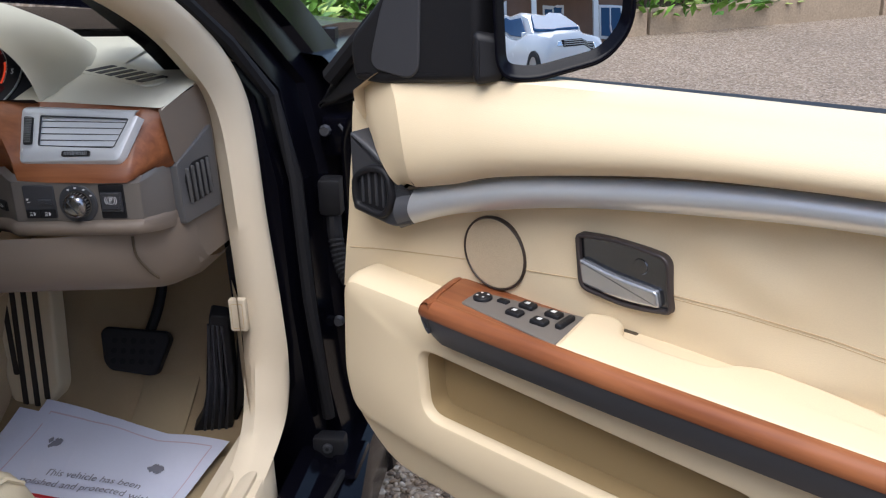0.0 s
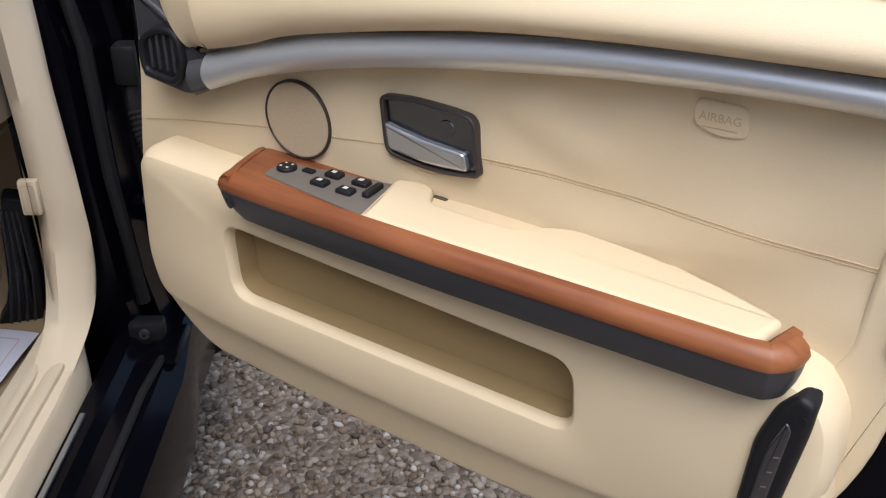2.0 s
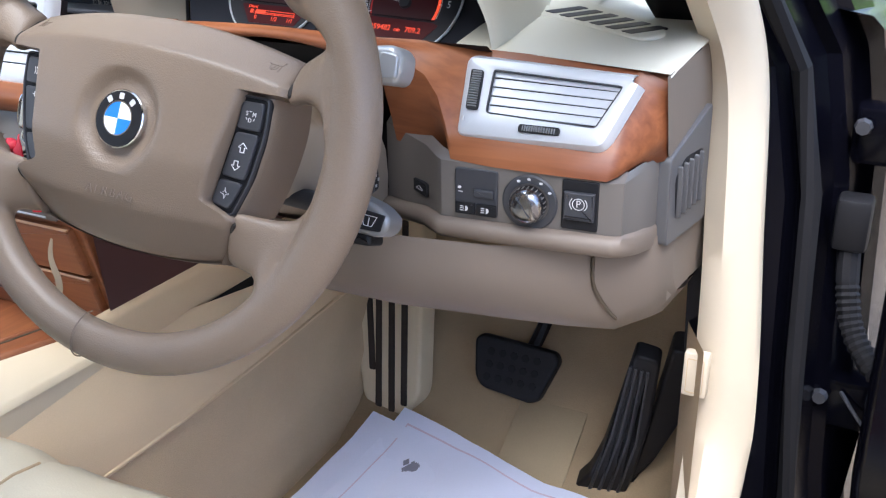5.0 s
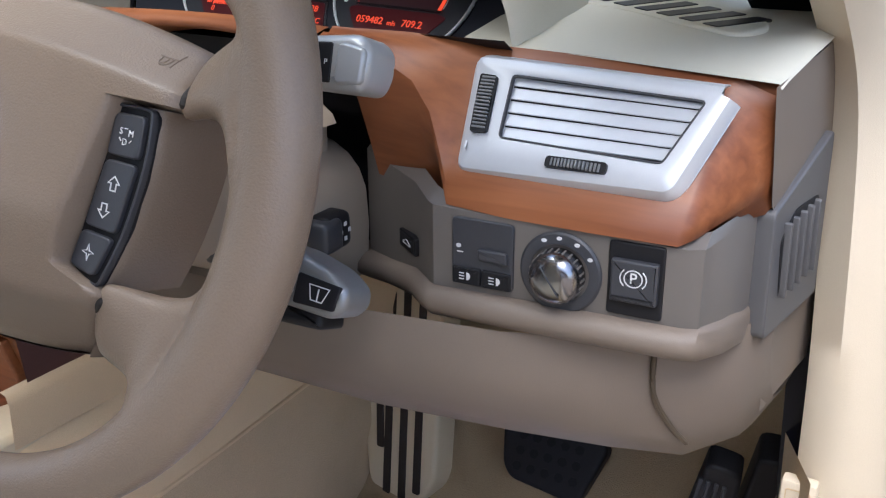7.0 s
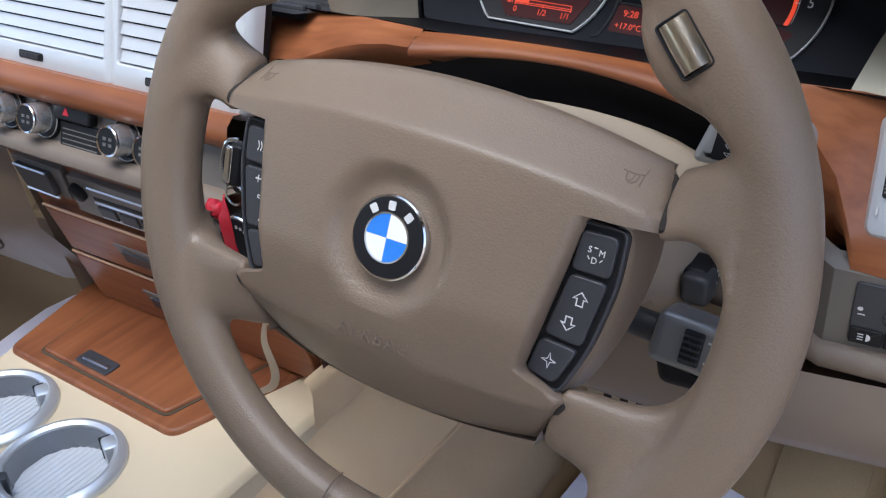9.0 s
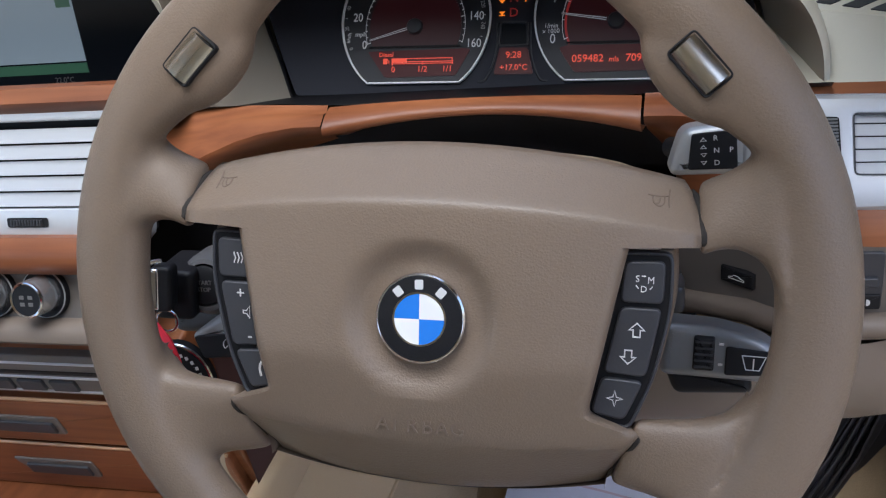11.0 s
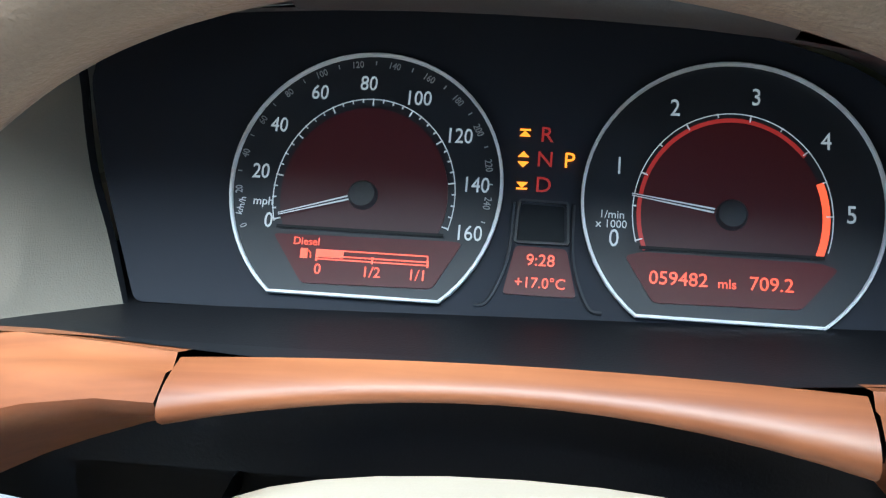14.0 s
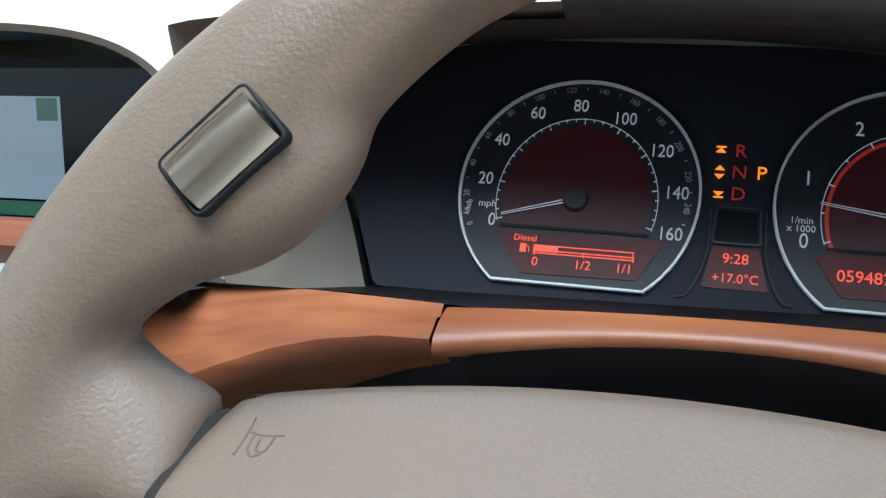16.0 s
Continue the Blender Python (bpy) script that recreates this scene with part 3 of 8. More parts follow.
def ins_wave(x, y):
    return 0.004 * math.sin(x * 38 + y * 60) * math.exp(-((y - 0.85) / 0.035) ** 2 - ((x + 0.17) / 0.06) ** 2) + 0.002 * math.sin(x * 31 + y * 9) * math.exp(-((y - 0.80) / 0.04) ** 2) + 0.0015 * math.sin(x * 70 - y * 40) * math.exp(-((y - 0.87) / 0.05) ** 2) + 0.0030 * math.sin(x * 24 - y * 52) * math.exp(-((y - 0.785) / 0.05) ** 2 - ((x + 0.05) / 0.22) ** 2)


def INS_L(y):
    return -0.708 + 0.16 * (y - 0.725)


rows = []
for j in range(25):
    y = 0.700 + 0.245 * j / 24
    row = [(INS_L(y) + (0.122 - INS_L(y)) * i / 64, y, -1.040 + ins_wave(INS_L(y) + (0.122 - INS_L(y)) * i / 64, y)) for i in range(65)]
    rows.append([(row[0][0] - 0.004, y, -1.056)] + row + [(row[-1][0] + 0.004, y, -1.056)])
rows = [[(p[0], p[1] - 0.003, -1.056) for p in rows[0]]] + rows + [[(p[0], p[1] + 0.003, -1.056) for p in rows[-1]]]
part("upper_insert", loft(rows), CREAM, door, "creased cream leather insert")
seam_pts = spline([(-0.695, 0.757), (-0.60, 0.774), (-0.508, 0.787), (-0.343, 0.806), (-0.235, 0.818), (-0.07, 0.816), (0.104, 0.809)], n=8)
part("seam", tube([(p.x, p.y, -1.0398 + ins_wave(p.x, p.y)) for p in seam_pts], 0.0007, 6, up=(0, 0, 1)), EMBOSSC, door)
part("stitch_line", tube([(p.x, p.y - 0.0035, -1.0399 + ins_wave(p.x, p.y - 0.0035)) for p in seam_pts[28:]], 0.0004, 5, up=(0, 0, 1)), STITCH, door)

# end panel beside the lock, stepping down to the frame
endp = rounded([(0.098, 0.74), (0.108, 0.86), (0.118, 0.942), (0.160, 0.942), (0.161, 0.870), (0.1515, 0.783), (0.126, 0.777), (0.124, 0.738), (0.145, 0.735), (0.130, 0.63), (0.085, 0.53), (0.07, 0.62), (0.080, 0.70)], [0.01, 0.05, 0.01, 0.010, 0.05, 0.006, 0.006, 0.006, 0.006, 0.05, 0.03, 0.05, 0.05], 4)
part("end_panel", slab(endp, -1.06, -1.0375, 0.005), CREAM_SOFT, door)
# bolster over the silver strip: a padded roll that leans back to the glass
top_e = spline([(-0.598, 0.992), (-0.52, 0.995), (-0.43, 0.999), (-0.22, 1.005), (-0.05, 1.0085), (0.10, 1.012), (0.150, 1.014)], n=8)
bot_e = spline([(-0.536, 0.875), (-0.48, 0.889), (-0.41, 0.910), (-0.243, 0.940), (-0.11, 0.953), (0.013, 0.959), (0.124, 0.963)], n=8)
crease = spline([(-0.536, 0.875), (-0.542, 0.918), (-0.564, 0.962), (-0.598, 0.992)], n=8)
edge_b = spline([(-0.570, 0.866), (-0.588, 0.888), (-0.618, 0.909), (-0.650, 0.924)], n=8)
edge_t = spline([(-0.560, 0.872), (-0.578, 0.910), (-0.612, 0.945), (-0.646, 0.966)], n=8)


def swell(t):
    return -1.003 + 0.014 * math.sin(math.pi * min(1, t * 1.15) ** 0.7) - 0.022 * t * t


rows = []
for i, (a, b) in enumerate(zip(bot_e, top_e)):
    row = [Vector((a.x, a.y - 0.006, -1.035)), Vector((a.x, a.y, -1.012))]
    for j in range(9):
        t = j / 8
        p = a.lerp(b, t) + (crease[3 * j] - bot_e[0].lerp(top_e[0], t)) * max(0, 1 - i / 10)
        row.append(Vector((p.x, p.y, swell(t))))
    row.append(Vector((b.x, b.y, -1.060)))
    rows.append(row)
rows.append([Vector((p.x + 0.010, p.y, p.z - 0.03)) for p in rows[-1]])
part("upper_bolster", loft(rows), CREAM, door, "padded cream leather bolster", smooth=60)
part("bolster_end", loft([[Vector((c.x + 0.001, c.y, swell(k / 24) - 0.001)), Vector((m_.x, m_.y, swell(k / 24) - 0.010)), Vector((q.x, q.y, swell(k / 24) - 0.014)), Vector((q.x - 0.002, q.y, -1.062))] for k, (c, m_, q) in enumerate(zip(crease, edge_t, edge_b))] + [[Vector((-0.598, 0.992, -1.010)), Vector((-0.646, 0.966, -1.018)), Vector((-0.652, 0.945, -1.025)), Vector((-0.654, 0.945, -1.062))]]), CREAM, door, smooth=60)
# silver strip: a bowed half-round
st = spline([(-0.551, 0.868), (-0.470, 0.892), (-0.3835, 0.9140), (-0.1995, 0.9425), (-0.0496, 0.9550), (0.0369, 0.9580), (0.128, 0.9600)], n=8)
sb = spline([(-0.553, 0.826), (-0.477, 0.8545), (-0.3325, 0.8900), (-0.1547, 0.9160), (-0.0544, 0.9255), (0.0351, 0.9300), (0.1195, 0.9305)], n=8)
part("strip_cap", loft([[Vector((x, yb + (yt - yb) * j / 8, -1.021 + 0.016 * math.sin(math.pi * (0.10 + 0.82 * j / 8)))) for j in range(9)] for x, yb, yt in ((-0.576, 0.815, 0.861), (-0.565, 0.820, 0.865), (-0.550, 0.827, 0.8685))]), mat("slate_end_cap", (0.07, 0.072, 0.082), 0.5, var=0.06, grain=0.05, gscale=900), door, "slate grey end cap of the strip", smooth=60)
rows = []
for a, b in zip(sb, st):
    row = []
    for j in range(9):
        t = j / 8
        p = a.lerp(b, t)
        row.append(Vector((p.x, p.y, -1.020 + 0.016 * math.sin(math.pi * (0.10 + 0.82 * t)))))
    rows.append([Vector((a.x, a.y - 0.002, -1.042))] + row + [Vector((b.x, b.y, -1.03))])
last = rows[-1]
part("silver_strip", loft(rows), DOORSIL, door, "bowed satin silver strip", smooth=60)
# the strip's end turns back; its shade is put into the darker metal colour
part("strip_end", loft([last] + [[Vector((p.x + k * (0.003 + 0.025 * i / 10), p.y + 0.007 * k * i / 10, p.z - 0.030 * k)) for i, p in enumerate(last)] for k in (0.35, 1.0)]), mat("shaded_metal_end", (0.13, 0.13, 0.14), 0.45, metal=0.4, var=0.06), door, "turned-back strip end, its shade put into a darker grey", smooth=40)
part("strip_shadow_gap", tube([(p.x, p.y + 0.002, -1.008) for p in st], 0.0022, 6, up=(0, 0, 1)), SEAM, door)

# dark air outlet at the hinge end
ao = rounded([(-0.652, 0.824), (-0.650, 0.919), (-0.615, 0.905), (-0.587, 0.885), (-0.568, 0.864), (-0.548, 0.866), (-0.553, 0.826), (-0.580, 0.815)], [0.005, 0.004, 0.02, 0.02, 0.004, 0.003, 0.008, 0.02], 4)
outlet = part("air_outlet", slab(ao, -1.05, -1.011, 0.004), DARKPL, door, "dark grey air outlet")
mo = rounded([(-0.645, 0.829), (-0.645, 0.870), (-0.612, 0.888), (-0.582, 0.885), (-0.575, 0.848), (-0.592, 0.823)], 0.014, 4)
part("outlet_mouth", slab(offset(mo, 0.004), -1.020, -1.0095), BLACKPL, outlet)
part("outlet_rim", frame_slab(mo, 0.008, -1.012, -1.0035, 0.003), BLACKPL, outlet)
for i in range(4):
    x = -0.629 + 0.0115 * i
    part("fin", box(x - 0.0017, x + 0.0017, 0.838, 0.878, -1.012, -1.0072, 0.001), DARKPL, outlet)

# speaker grille
spk = part("speaker_grille", slab(ell(-0.454, 0.807, 0.0415, 0.0400, 48), -1.041, -1.036, 0.002), mat("grille_cloth", (0.46, 0.37, 0.25), 0.8, var=0.03, grain=0.35, gscale=1600, bump=0.0006), door, "fine-meshed tan speaker grille")
part("grille_ring", frame_slab(ell(-0.454, 0.807, 0.0435, 0.0420, 48), 0.0026, -1.041, -1.0355, 0.001), mat("dark_brown_ring", (0.045, 0.032, 0.026), 0.35, metal=0.3), spk)

# inner handle in its dished plate
hp = rounded([(-0.346, 0.857), (-0.298, 0.862), (-0.240, 0.856), (-0.233, 0.799), (-0.283, 0.792), (-0.340, 0.799)], [0.008, 0.08, 0.012, 0.008, 0.08, 0.012], 5)
handle = part("door_handle", frame_slab(hp, 0.0045, -1.041, -1.032, 0.0015), mat("dark_satin_metal", (0.055, 0.045, 0.045), 0.35, metal=0.4), door, "polished metal pull handle in a grey dished plate")
part("dish", slab(offset(hp, 0.004), -1.042, -1.0375), mat("dark_polished_metal", (0.125, 0.13, 0.15), 0.22, metal=1.0, var=0.15, scale=30), handle)
lev = rounded([(-0.339, 0.832), (-0.300, 0.824), (-0.250, 0.820), (-0.246, 0.803), (-0.290, 0.800), (-0.335, 0.806)], [0.004, 0.06, 0.004, 0.004, 0.05, 0.004], 4)
part("lever", slab(lev, -1.037, -1.030, 0.003), DARKALLOY, handle, "bright pull lever")
part("lock_button", lathe([(0, 0.0015), (0.0075, 0.0015), (0.0085, 0)], 24, m=Matrix.Translation((-0.272, 0.838, -1.0378))), bpy.data.materials["dark_polished_metal"], handle)

# embossed plate
eb = rounded([(-0.047, 0.913), (-0.006, 0.912), (-0.003, 0.888), (-0.025, 0.885), (-0.047, 0.892)], 0.007, 4)
ab = part("airbag_plate", slab(eb, -1.042, -1.036, 0.002), CREAM_SOFT, door)
writing("AIRBAG", 0.0095, -0.026, 0.900, -1.0358, EMBOSSC, ab)
part("underline", box(-0.040, -0.012, 0.8915, 0.8925, -1.036, -1.0355), EMBOSSC, ab)

# armrest: wood rail over a dark band, leather top, switch plate
TOPM = Matrix(((1, 0, 0, 0), (0, 0, 1, 0), (0, -1, 0, 0), (0, 0, 0, 1)))
TOP = 0.765


def flat(o, r, y0, y1, edge, n=4, f=None):
    """An outline given along the door and out of it, raised from y0 to y1."""
    bm = slab([(x, -z) for x, z in rounded(o, r, n)], y0, y1, edge, 4, f=f)
    bmesh.ops.triangulate(bm, faces=[q for q in bm.faces if len(q.verts) > 4], ngon_method="EAR_CLIP")
    return moved(bm, TOPM)


def lift(x, z):
    return 0.11 * (z - 0.966)


lea = [(-0.322, -0.966), (-0.331, -1.037), (-0.305, -1.046), (-0.288, -1.040), (-0.278, -1.018), (-0.222, -1.015), (-0.180, -1.017), (-0.166, -1.030), (-0.140, -1.040), (-0.065, -1.034), (0.005, -1.019), (0.055, -1.001), (0.045, -0.966)]
part("armrest_leather", flat(lea, [0.003, 0.006, 0.01, 0.01, 0.01, 0.05, 0.03, 0.02, 0.03, 0.06, 0.06, 0.006, 0.012], 0.738, TOP + 0.002, 0.006, 5, lift), CREAM, door, "cream leather armrest with a pull recess")
part("armrest_well", flat([(-0.318, -0.972), (-0.318, -1.044), (-0.05, -1.044), (0.046, -1.012), (0.040, -0.972)], 0.01, 0.735, TOP + 0.0006, 0.003), CREAM, door)
# dark patch standing in for the shadow inside the pull recess
part("pull_recess_shade", slab(rounded([(-0.291, 0.752), (-0.271, 0.752), (-0.271, 0.7665), (-0.291, 0.7665)], 0.004, 3), -1.041, -1.036), SEAM, door)
rail = spline([(-0.518, 0, -1.034), (-0.514, 0, -1.014), (-0.499, 0, -0.970), (-0.472, 0, -0.9585), (-0.25, 0, -0.953), (0.00, 0, -0.955), (0.050, 0, -0.957), (0.064, 0, -0.962), (0.075, 0, -0.975), (0.079, 0, -0.992)], n=7)


def along_rail(sec, low=0.0):
    rows = []
    for i, p in enumerate(rail):
        a, b = rail[max(i - 1, 0)], rail[min(i + 1, len(rail) - 1)]
        t = (b - a).normalized()
        inward = Vector((t.z, 0, -t.x))
        if inward.dot(Vector((-0.22, 0, -1.03)) - p) < 0:
            inward = -inward
        k = low * max(0.0, min(1.0, (-0.478 - p.x) / 0.034))
        rows.append([p + inward * s + Vector((0, y + k * (0.7475 - y), 0)) for s, y in sec])
    return loft(rows, ring=True, cap=True)


part("wood_rail", along_rail([(0.006, 0.746), (0.001, 0.748), (-0.0005, 0.753), (0.002, 0.760), (0.007, 0.7645), (0.0135, 0.7665), (0.016, 0.7655), (0.016, 0.747)]), WOOD, door, "lacquered cherry wood rail", smooth=50)
part("dark_band", along_rail([(0.013, 0.748), (0.002, 0.7475), (0.0035, 0.737), (0.0065, 0.726), (0.010, 0.718), (0.015, 0.715)], 0.8), DARKPL, door, "charcoal band under the rail")
part("wood_end", flat([(0.0475, -0.9665), (0.0595, -1.009), (0.069, -1.004), (0.0715, -0.985), (0.062, -0.970)], 0.002, 0.745, TOP - 0.0012, 0.0015), WOOD, door)
part("band_end", flat([(0.03, -0.975), (0.03, -1.03), (0.065, -1.012), (0.068, -0.987), (0.059, -0.974)], 0.004, 0.716, 0.742, 0.003), DARKPL, door)
part("wood_cheek", flat([(-0.497, -0.972), (-0.512, -1.034), (-0.500, -1.044), (-0.325, -1.046), (-0.316, -0.966)], 0.005, 0.73, TOP - 0.0005, 0.003), WOOD, door)
swp = part("switch_plate", flat([(-0.458, -0.986), (-0.463, -1.020), (-0.332, -1.039), (-0.321, -0.968)], 0.004, 0.755, TOP + 0.0012, 0.001), GREYPL, door, "grey switch plate")
part("mirror_dial", moved(slab(ell(-0.446, 1.008, 0.0105, 0.0105, 28), TOP, TOP + 0.0055, 0.0025), TOPM), BLACKPL, swp)
for k in range(4):
    a = radians(45 + 90 * k)
    part("arrow", moved(slab(ell(-0.446 + 0.006 * math.cos(a), 1.008 + 0.006 * math.sin(a), 0.0014, n=8), TOP + 0.0055, TOP + 0.0058), TOPM), MARK, swp)
part("side_switch", moved(slab(rect(-0.430, -0.416, 1.011, 1.019, 0.002), TOP, TOP + 0.004, 0.002), TOPM), BLACKPL, swp)
for x, z in ((-0.395, 1.000), (-0.395, 1.022), (-0.362, 0.999), (-0.361, 1.022)):
    part("window_switch", moved(slab(rounded([(x - 0.009, z - 0.0075), (x + 0.010, z - 0.0075), (x + 0.009, z + 0.006), (x - 0.009, z + 0.006)], 0.003, 3), TOP, TOP + 0.0055, 0.0022), TOPM), BLACKPL, swp)
    part("window_mark", moved(slab(rect(x - 0.003, x + 0.002, z - 0.0025, z + 0.002), TOP + 0.0055, TOP + 0.0058), TOPM), MARK, swp)
part("lock_switch", moved(slab(rounded([(-0.344, 0.998), (-0.335, 0.998), (-0.338, 1.028), (-0.346, 1.026)], 0.003, 3), TOP, TOP + 0.006, 0.002), TOPM), BLACKPL, swp)

# release light and grab below the rail's end
gh = rounded([(0.047, 0.600), (0.052, 0.668), (0.064, 0.706), (0.080, 0.722), (0.093, 0.716), (0.092, 0.690), (0.080, 0.610), (0.066, 0.588), (0.053, 0.588)], 0.010, 4)
grab = part("door_light", slab(gh, -1.02, -0.982, 0.006), BLACKPL, door, "black oval door lamp")
part("lamp_lens", slab(rounded([(0.057, 0.605), (0.063, 0.665), (0.074, 0.697), (0.080, 0.690), (0.071, 0.612)], 0.006, 4), -0.985, -0.9805, 0.002), mat("smoked_lens", (0.03, 0.03, 0.035), 0.15, coat=1.0), grab)
part("lamp_recess", slab(rounded([(0.069, 0.606), (0.083, 0.672), (0.088, 0.706), (0.081, 0.704), (0.076, 0.670), (0.064, 0.606)], 0.004, 4), -0.984, -0.9810), BLACKPL, grab)
for k in range(3):
    part("rib", moved(box(-0.0022, 0.0022, -0.0004, 0.0004, -0.981, -0.9797), Matrix.Translation((0.0672 + 0.0026 * k, 0.630 + 0.016 * k, 0)) @ pose(0, 0, 0, 0, 0, 20)), GREYPL, grab)

# lock mechanism, reflector, sill pin, glass edge
lock = part("door_lock", slab(rounded([(0.124, 0.750), (0.127, 0.781), (0.158, 0.777), (0.170, 0.784), (0.160, 0.752), (0.140, 0.745)], 0.003, 3), -1.055, -1.030, 0.003), BLACKPL, door, "black door lock with steel latch")
part("latch", tube([(0.128, 0.752, -1.0305), (0.143, 0.7485, -1.0295), (0.158, 0.7545, -1.0295), (0.167, 0.779, -1.031)], 0.0011, 6), STEEL, lock)
for k in range(3):
    part("latch_tooth", box(0.1475, 0.1525, 0.7585 + 0.004 * k, 0.7600 + 0.004 * k, -1.031, -1.0292), GREYPL, lock)
part("red_reflector", slab(rounded([(0.172, 0.893), (0.180, 0.893), (0.176, 0.944), (0.169, 0.944)], 0.002, 3), -1.056, -1.046, 0.002), REFLECT, door, "red reflector strip")
for y in (0.70, 0.80, 0.84):
    part("bolt", lathe([(0, 0.004), (0.004, 0.004), (0.0055, 0)], 10, m=Matrix.Translation((0.166, y, -1.054))), STEEL, door)
part("sill_strip", sweep([(-0.47, 0.993, -1.045), (-0.2, 1.000, -1.047), (0.145, 1.009, -1.050)], [(-0.006, -0.004), (0.006, -0.004), (0.006, 0.003), (-0.006, 0.003)], up=(0, 1, 0)), RUBBER, door)
part("chrome_line", sweep([(-0.47, 0.995, -1.064), (-0.2, 1.002, -1.066), (0.155, 1.011, -1.069)], [(-0.0013, -0.002), (0.0013, -0.002), (0.0013, 0.0005), (-0.0013, 0.0005)], up=(0, 1, 0)), DOORSIL, door)
part("outer_sill_strip", sweep([(-0.47, 0.994, -1.075), (-0.2, 1.001, -1.077), (0.155, 1.010, -1.080)], [(-0.008, -0.02), (0.008, -0.02), (0.008, 0.002), (-0.008, 0.002)], up=(0, 1, 0)), BLACKPL, door)
pin = part("lock_pin", lathe([(0, 0.016), (0.0045, 0.015), (0.005, 0.010), (0.005, -0.01)], 16, m=Matrix.Translation((0.073, 1.016, -1.036)) @ pose(0, 0, 0, -90)), SILVERP, door, "silver lock pin")
part("pin_seat", slab(rounded([(0.060, 1.020), (0.087, 1.021), (0.083, 1.006), (0.064, 1.006)], 0.004, 3), -1.035, -1.0185, 0.002), SILVERP, pin)

# mirror sail and wing mirror
part("sail_foot", slab(rounded([(-0.750, 0.925), (-0.630, 0.975), (-0.600, 1.060), (-0.700, 0.990)], 0.004, 3), -1.09, -1.048, 0.004), BLACKPL, door)
sail = rounded([(-0.640, 0.979), (-0.598, 0.978), (-0.546, 0.985), (-0.455, 0.996), (-0.452, 1.20), (-0.49, 1.20), (-0.593, 1.070), (-0.648, 1.022)], [0.006, 0.05, 0.05, 0.01, 0.02, 0.02, 0.1, 0.02], 5)
part("mirror_sail", slab(sail, -1.09, -1.014, 0.008), BLACKPL, door, "black plastic mirror sail")
part("sail_inset", slab(rounded([(-0.612, 0.996), (-0.550, 0.990), (-0.535, 1.00), (-0.528, 1.09), (-0.55, 1.11), (-0.585, 1.07)], 0.02, 5), -1.016, -1.0115, 0.002), DARKPL, door)
part("pillar_rubber", tube([(-0.715, 0.970, -1.045), (-0.645, 1.030, -1.045), (-0.590, 1.075, -1.048), (-0.49, 1.205, -1.05)], 0.012, 8, up=(0, 0, 1)), RUBBER, door)
wing = part("wing_mirror", bmesh.new(), PAINT, door, "black wing mirror with a silvered glass")
MIRM = axes((-0.396, 1.076, -1.072), (0.73, 0.08, -0.68), (0, 1, -0.125)) @ Matrix.Diagonal((0.74, 1, 1, 1))
wo = rounded([(-0.088, -0.064), (-0.045, -0.070), (0.050, -0.058), (0.086, -0.030), (0.094, 0.045), (0.070, 0.070), (-0.080, 0.070)], [0.02, 0.05, 0.05, 0.04, 0.03, 0.03, 0.03], 6)
bm = bmesh.new()
rr = [(0.0, 0.012), (-0.006, 0.018), (-0.004, 0.0), (0.004, -0.03), (0.02, -0.062), (0.045, -0.085), (0.07, -0.095)]
vs = [[bm.verts.new((p.x, p.y, z)) for p in offset(wo, d)] for d, z in rr]
vs.insert(0, [bm.verts.new((p.x, p.y, 0.004)) for p in offset(wo, 0.010)])
for a, b in zip(vs, vs[1:]):
    for i in range(len(wo)):
        bm.faces.new((a[i - 1], a[i], b[i], b[i - 1]))
bm.faces.new(vs[-1])
moved(bm, MIRM)
bm.to_mesh(wing.data)
bm.free()
wing.data.shade_smooth()
part("mirror_arm", moved(slab(rounded([(-0.125, -0.075), (-0.080, -0.072), (-0.078, -0.03), (-0.12, -0.02)], 0.012, 4), -0.06, 0.006, 0.008), MIRM), BLACKPL, wing)
R = 2.0
inside = offset(wo, 0.008)
mid_x, mid_y = 0.006, 0.002
bm = bmesh.new()
rows = [[(mid_x + (p.x - mid_x) * k / 10, mid_y + (p.y - mid_y) * k / 10) for p in inside] for k in range(1, 11)]
rows = [[(x, y, 0.0065 - (x * x + y * y) / (2 * R)) for x, y in row] for row in rows]
loft(rows, bm, ring=True)
bm.verts.ensure_lookup_table()
bm.faces.new([bm.verts[i] for i in range(len(inside))])
part("mirror_glass", moved(bm, MIRM), MIRRORM, wing, "silvered convex mirror glass")

# ---------------------------------------------------------------- car body: sill, pillar, shell
body = thing("saloon_car", None, "black saloon car with its driver's side open, on gravel", "car")

# sill: inner cream trim, black step, rocker
rows = []
for y, k in ((-0.6, 0), (0.6, 0), (1.16, 0), (1.24, 0.004), (1.29, 0.014), (1.34, 0.034)):
    rows.append([(-0.215, y, 0.300), (-0.200, y, 0.392), (-0.188, y, 0.412), (-0.170, y, 0.418), (-0.125 - k, y, 0.420), (-0.110 - k, y, 0.418), (-0.105 - k, y, 0.410), (-0.104 - k, y, 0.34)])
part("sill_trim", loft(rows), SEAL, body, "cream plastic sill trim", smooth=40)
for x0, x1 in ((-0.167, -0.151), (-0.143, -0.122)):
    part("sill_ridge", box(x0, x1, -0.3, 1.235, 0.410, 0.426, 0.005), SEAL, body)
rows = []
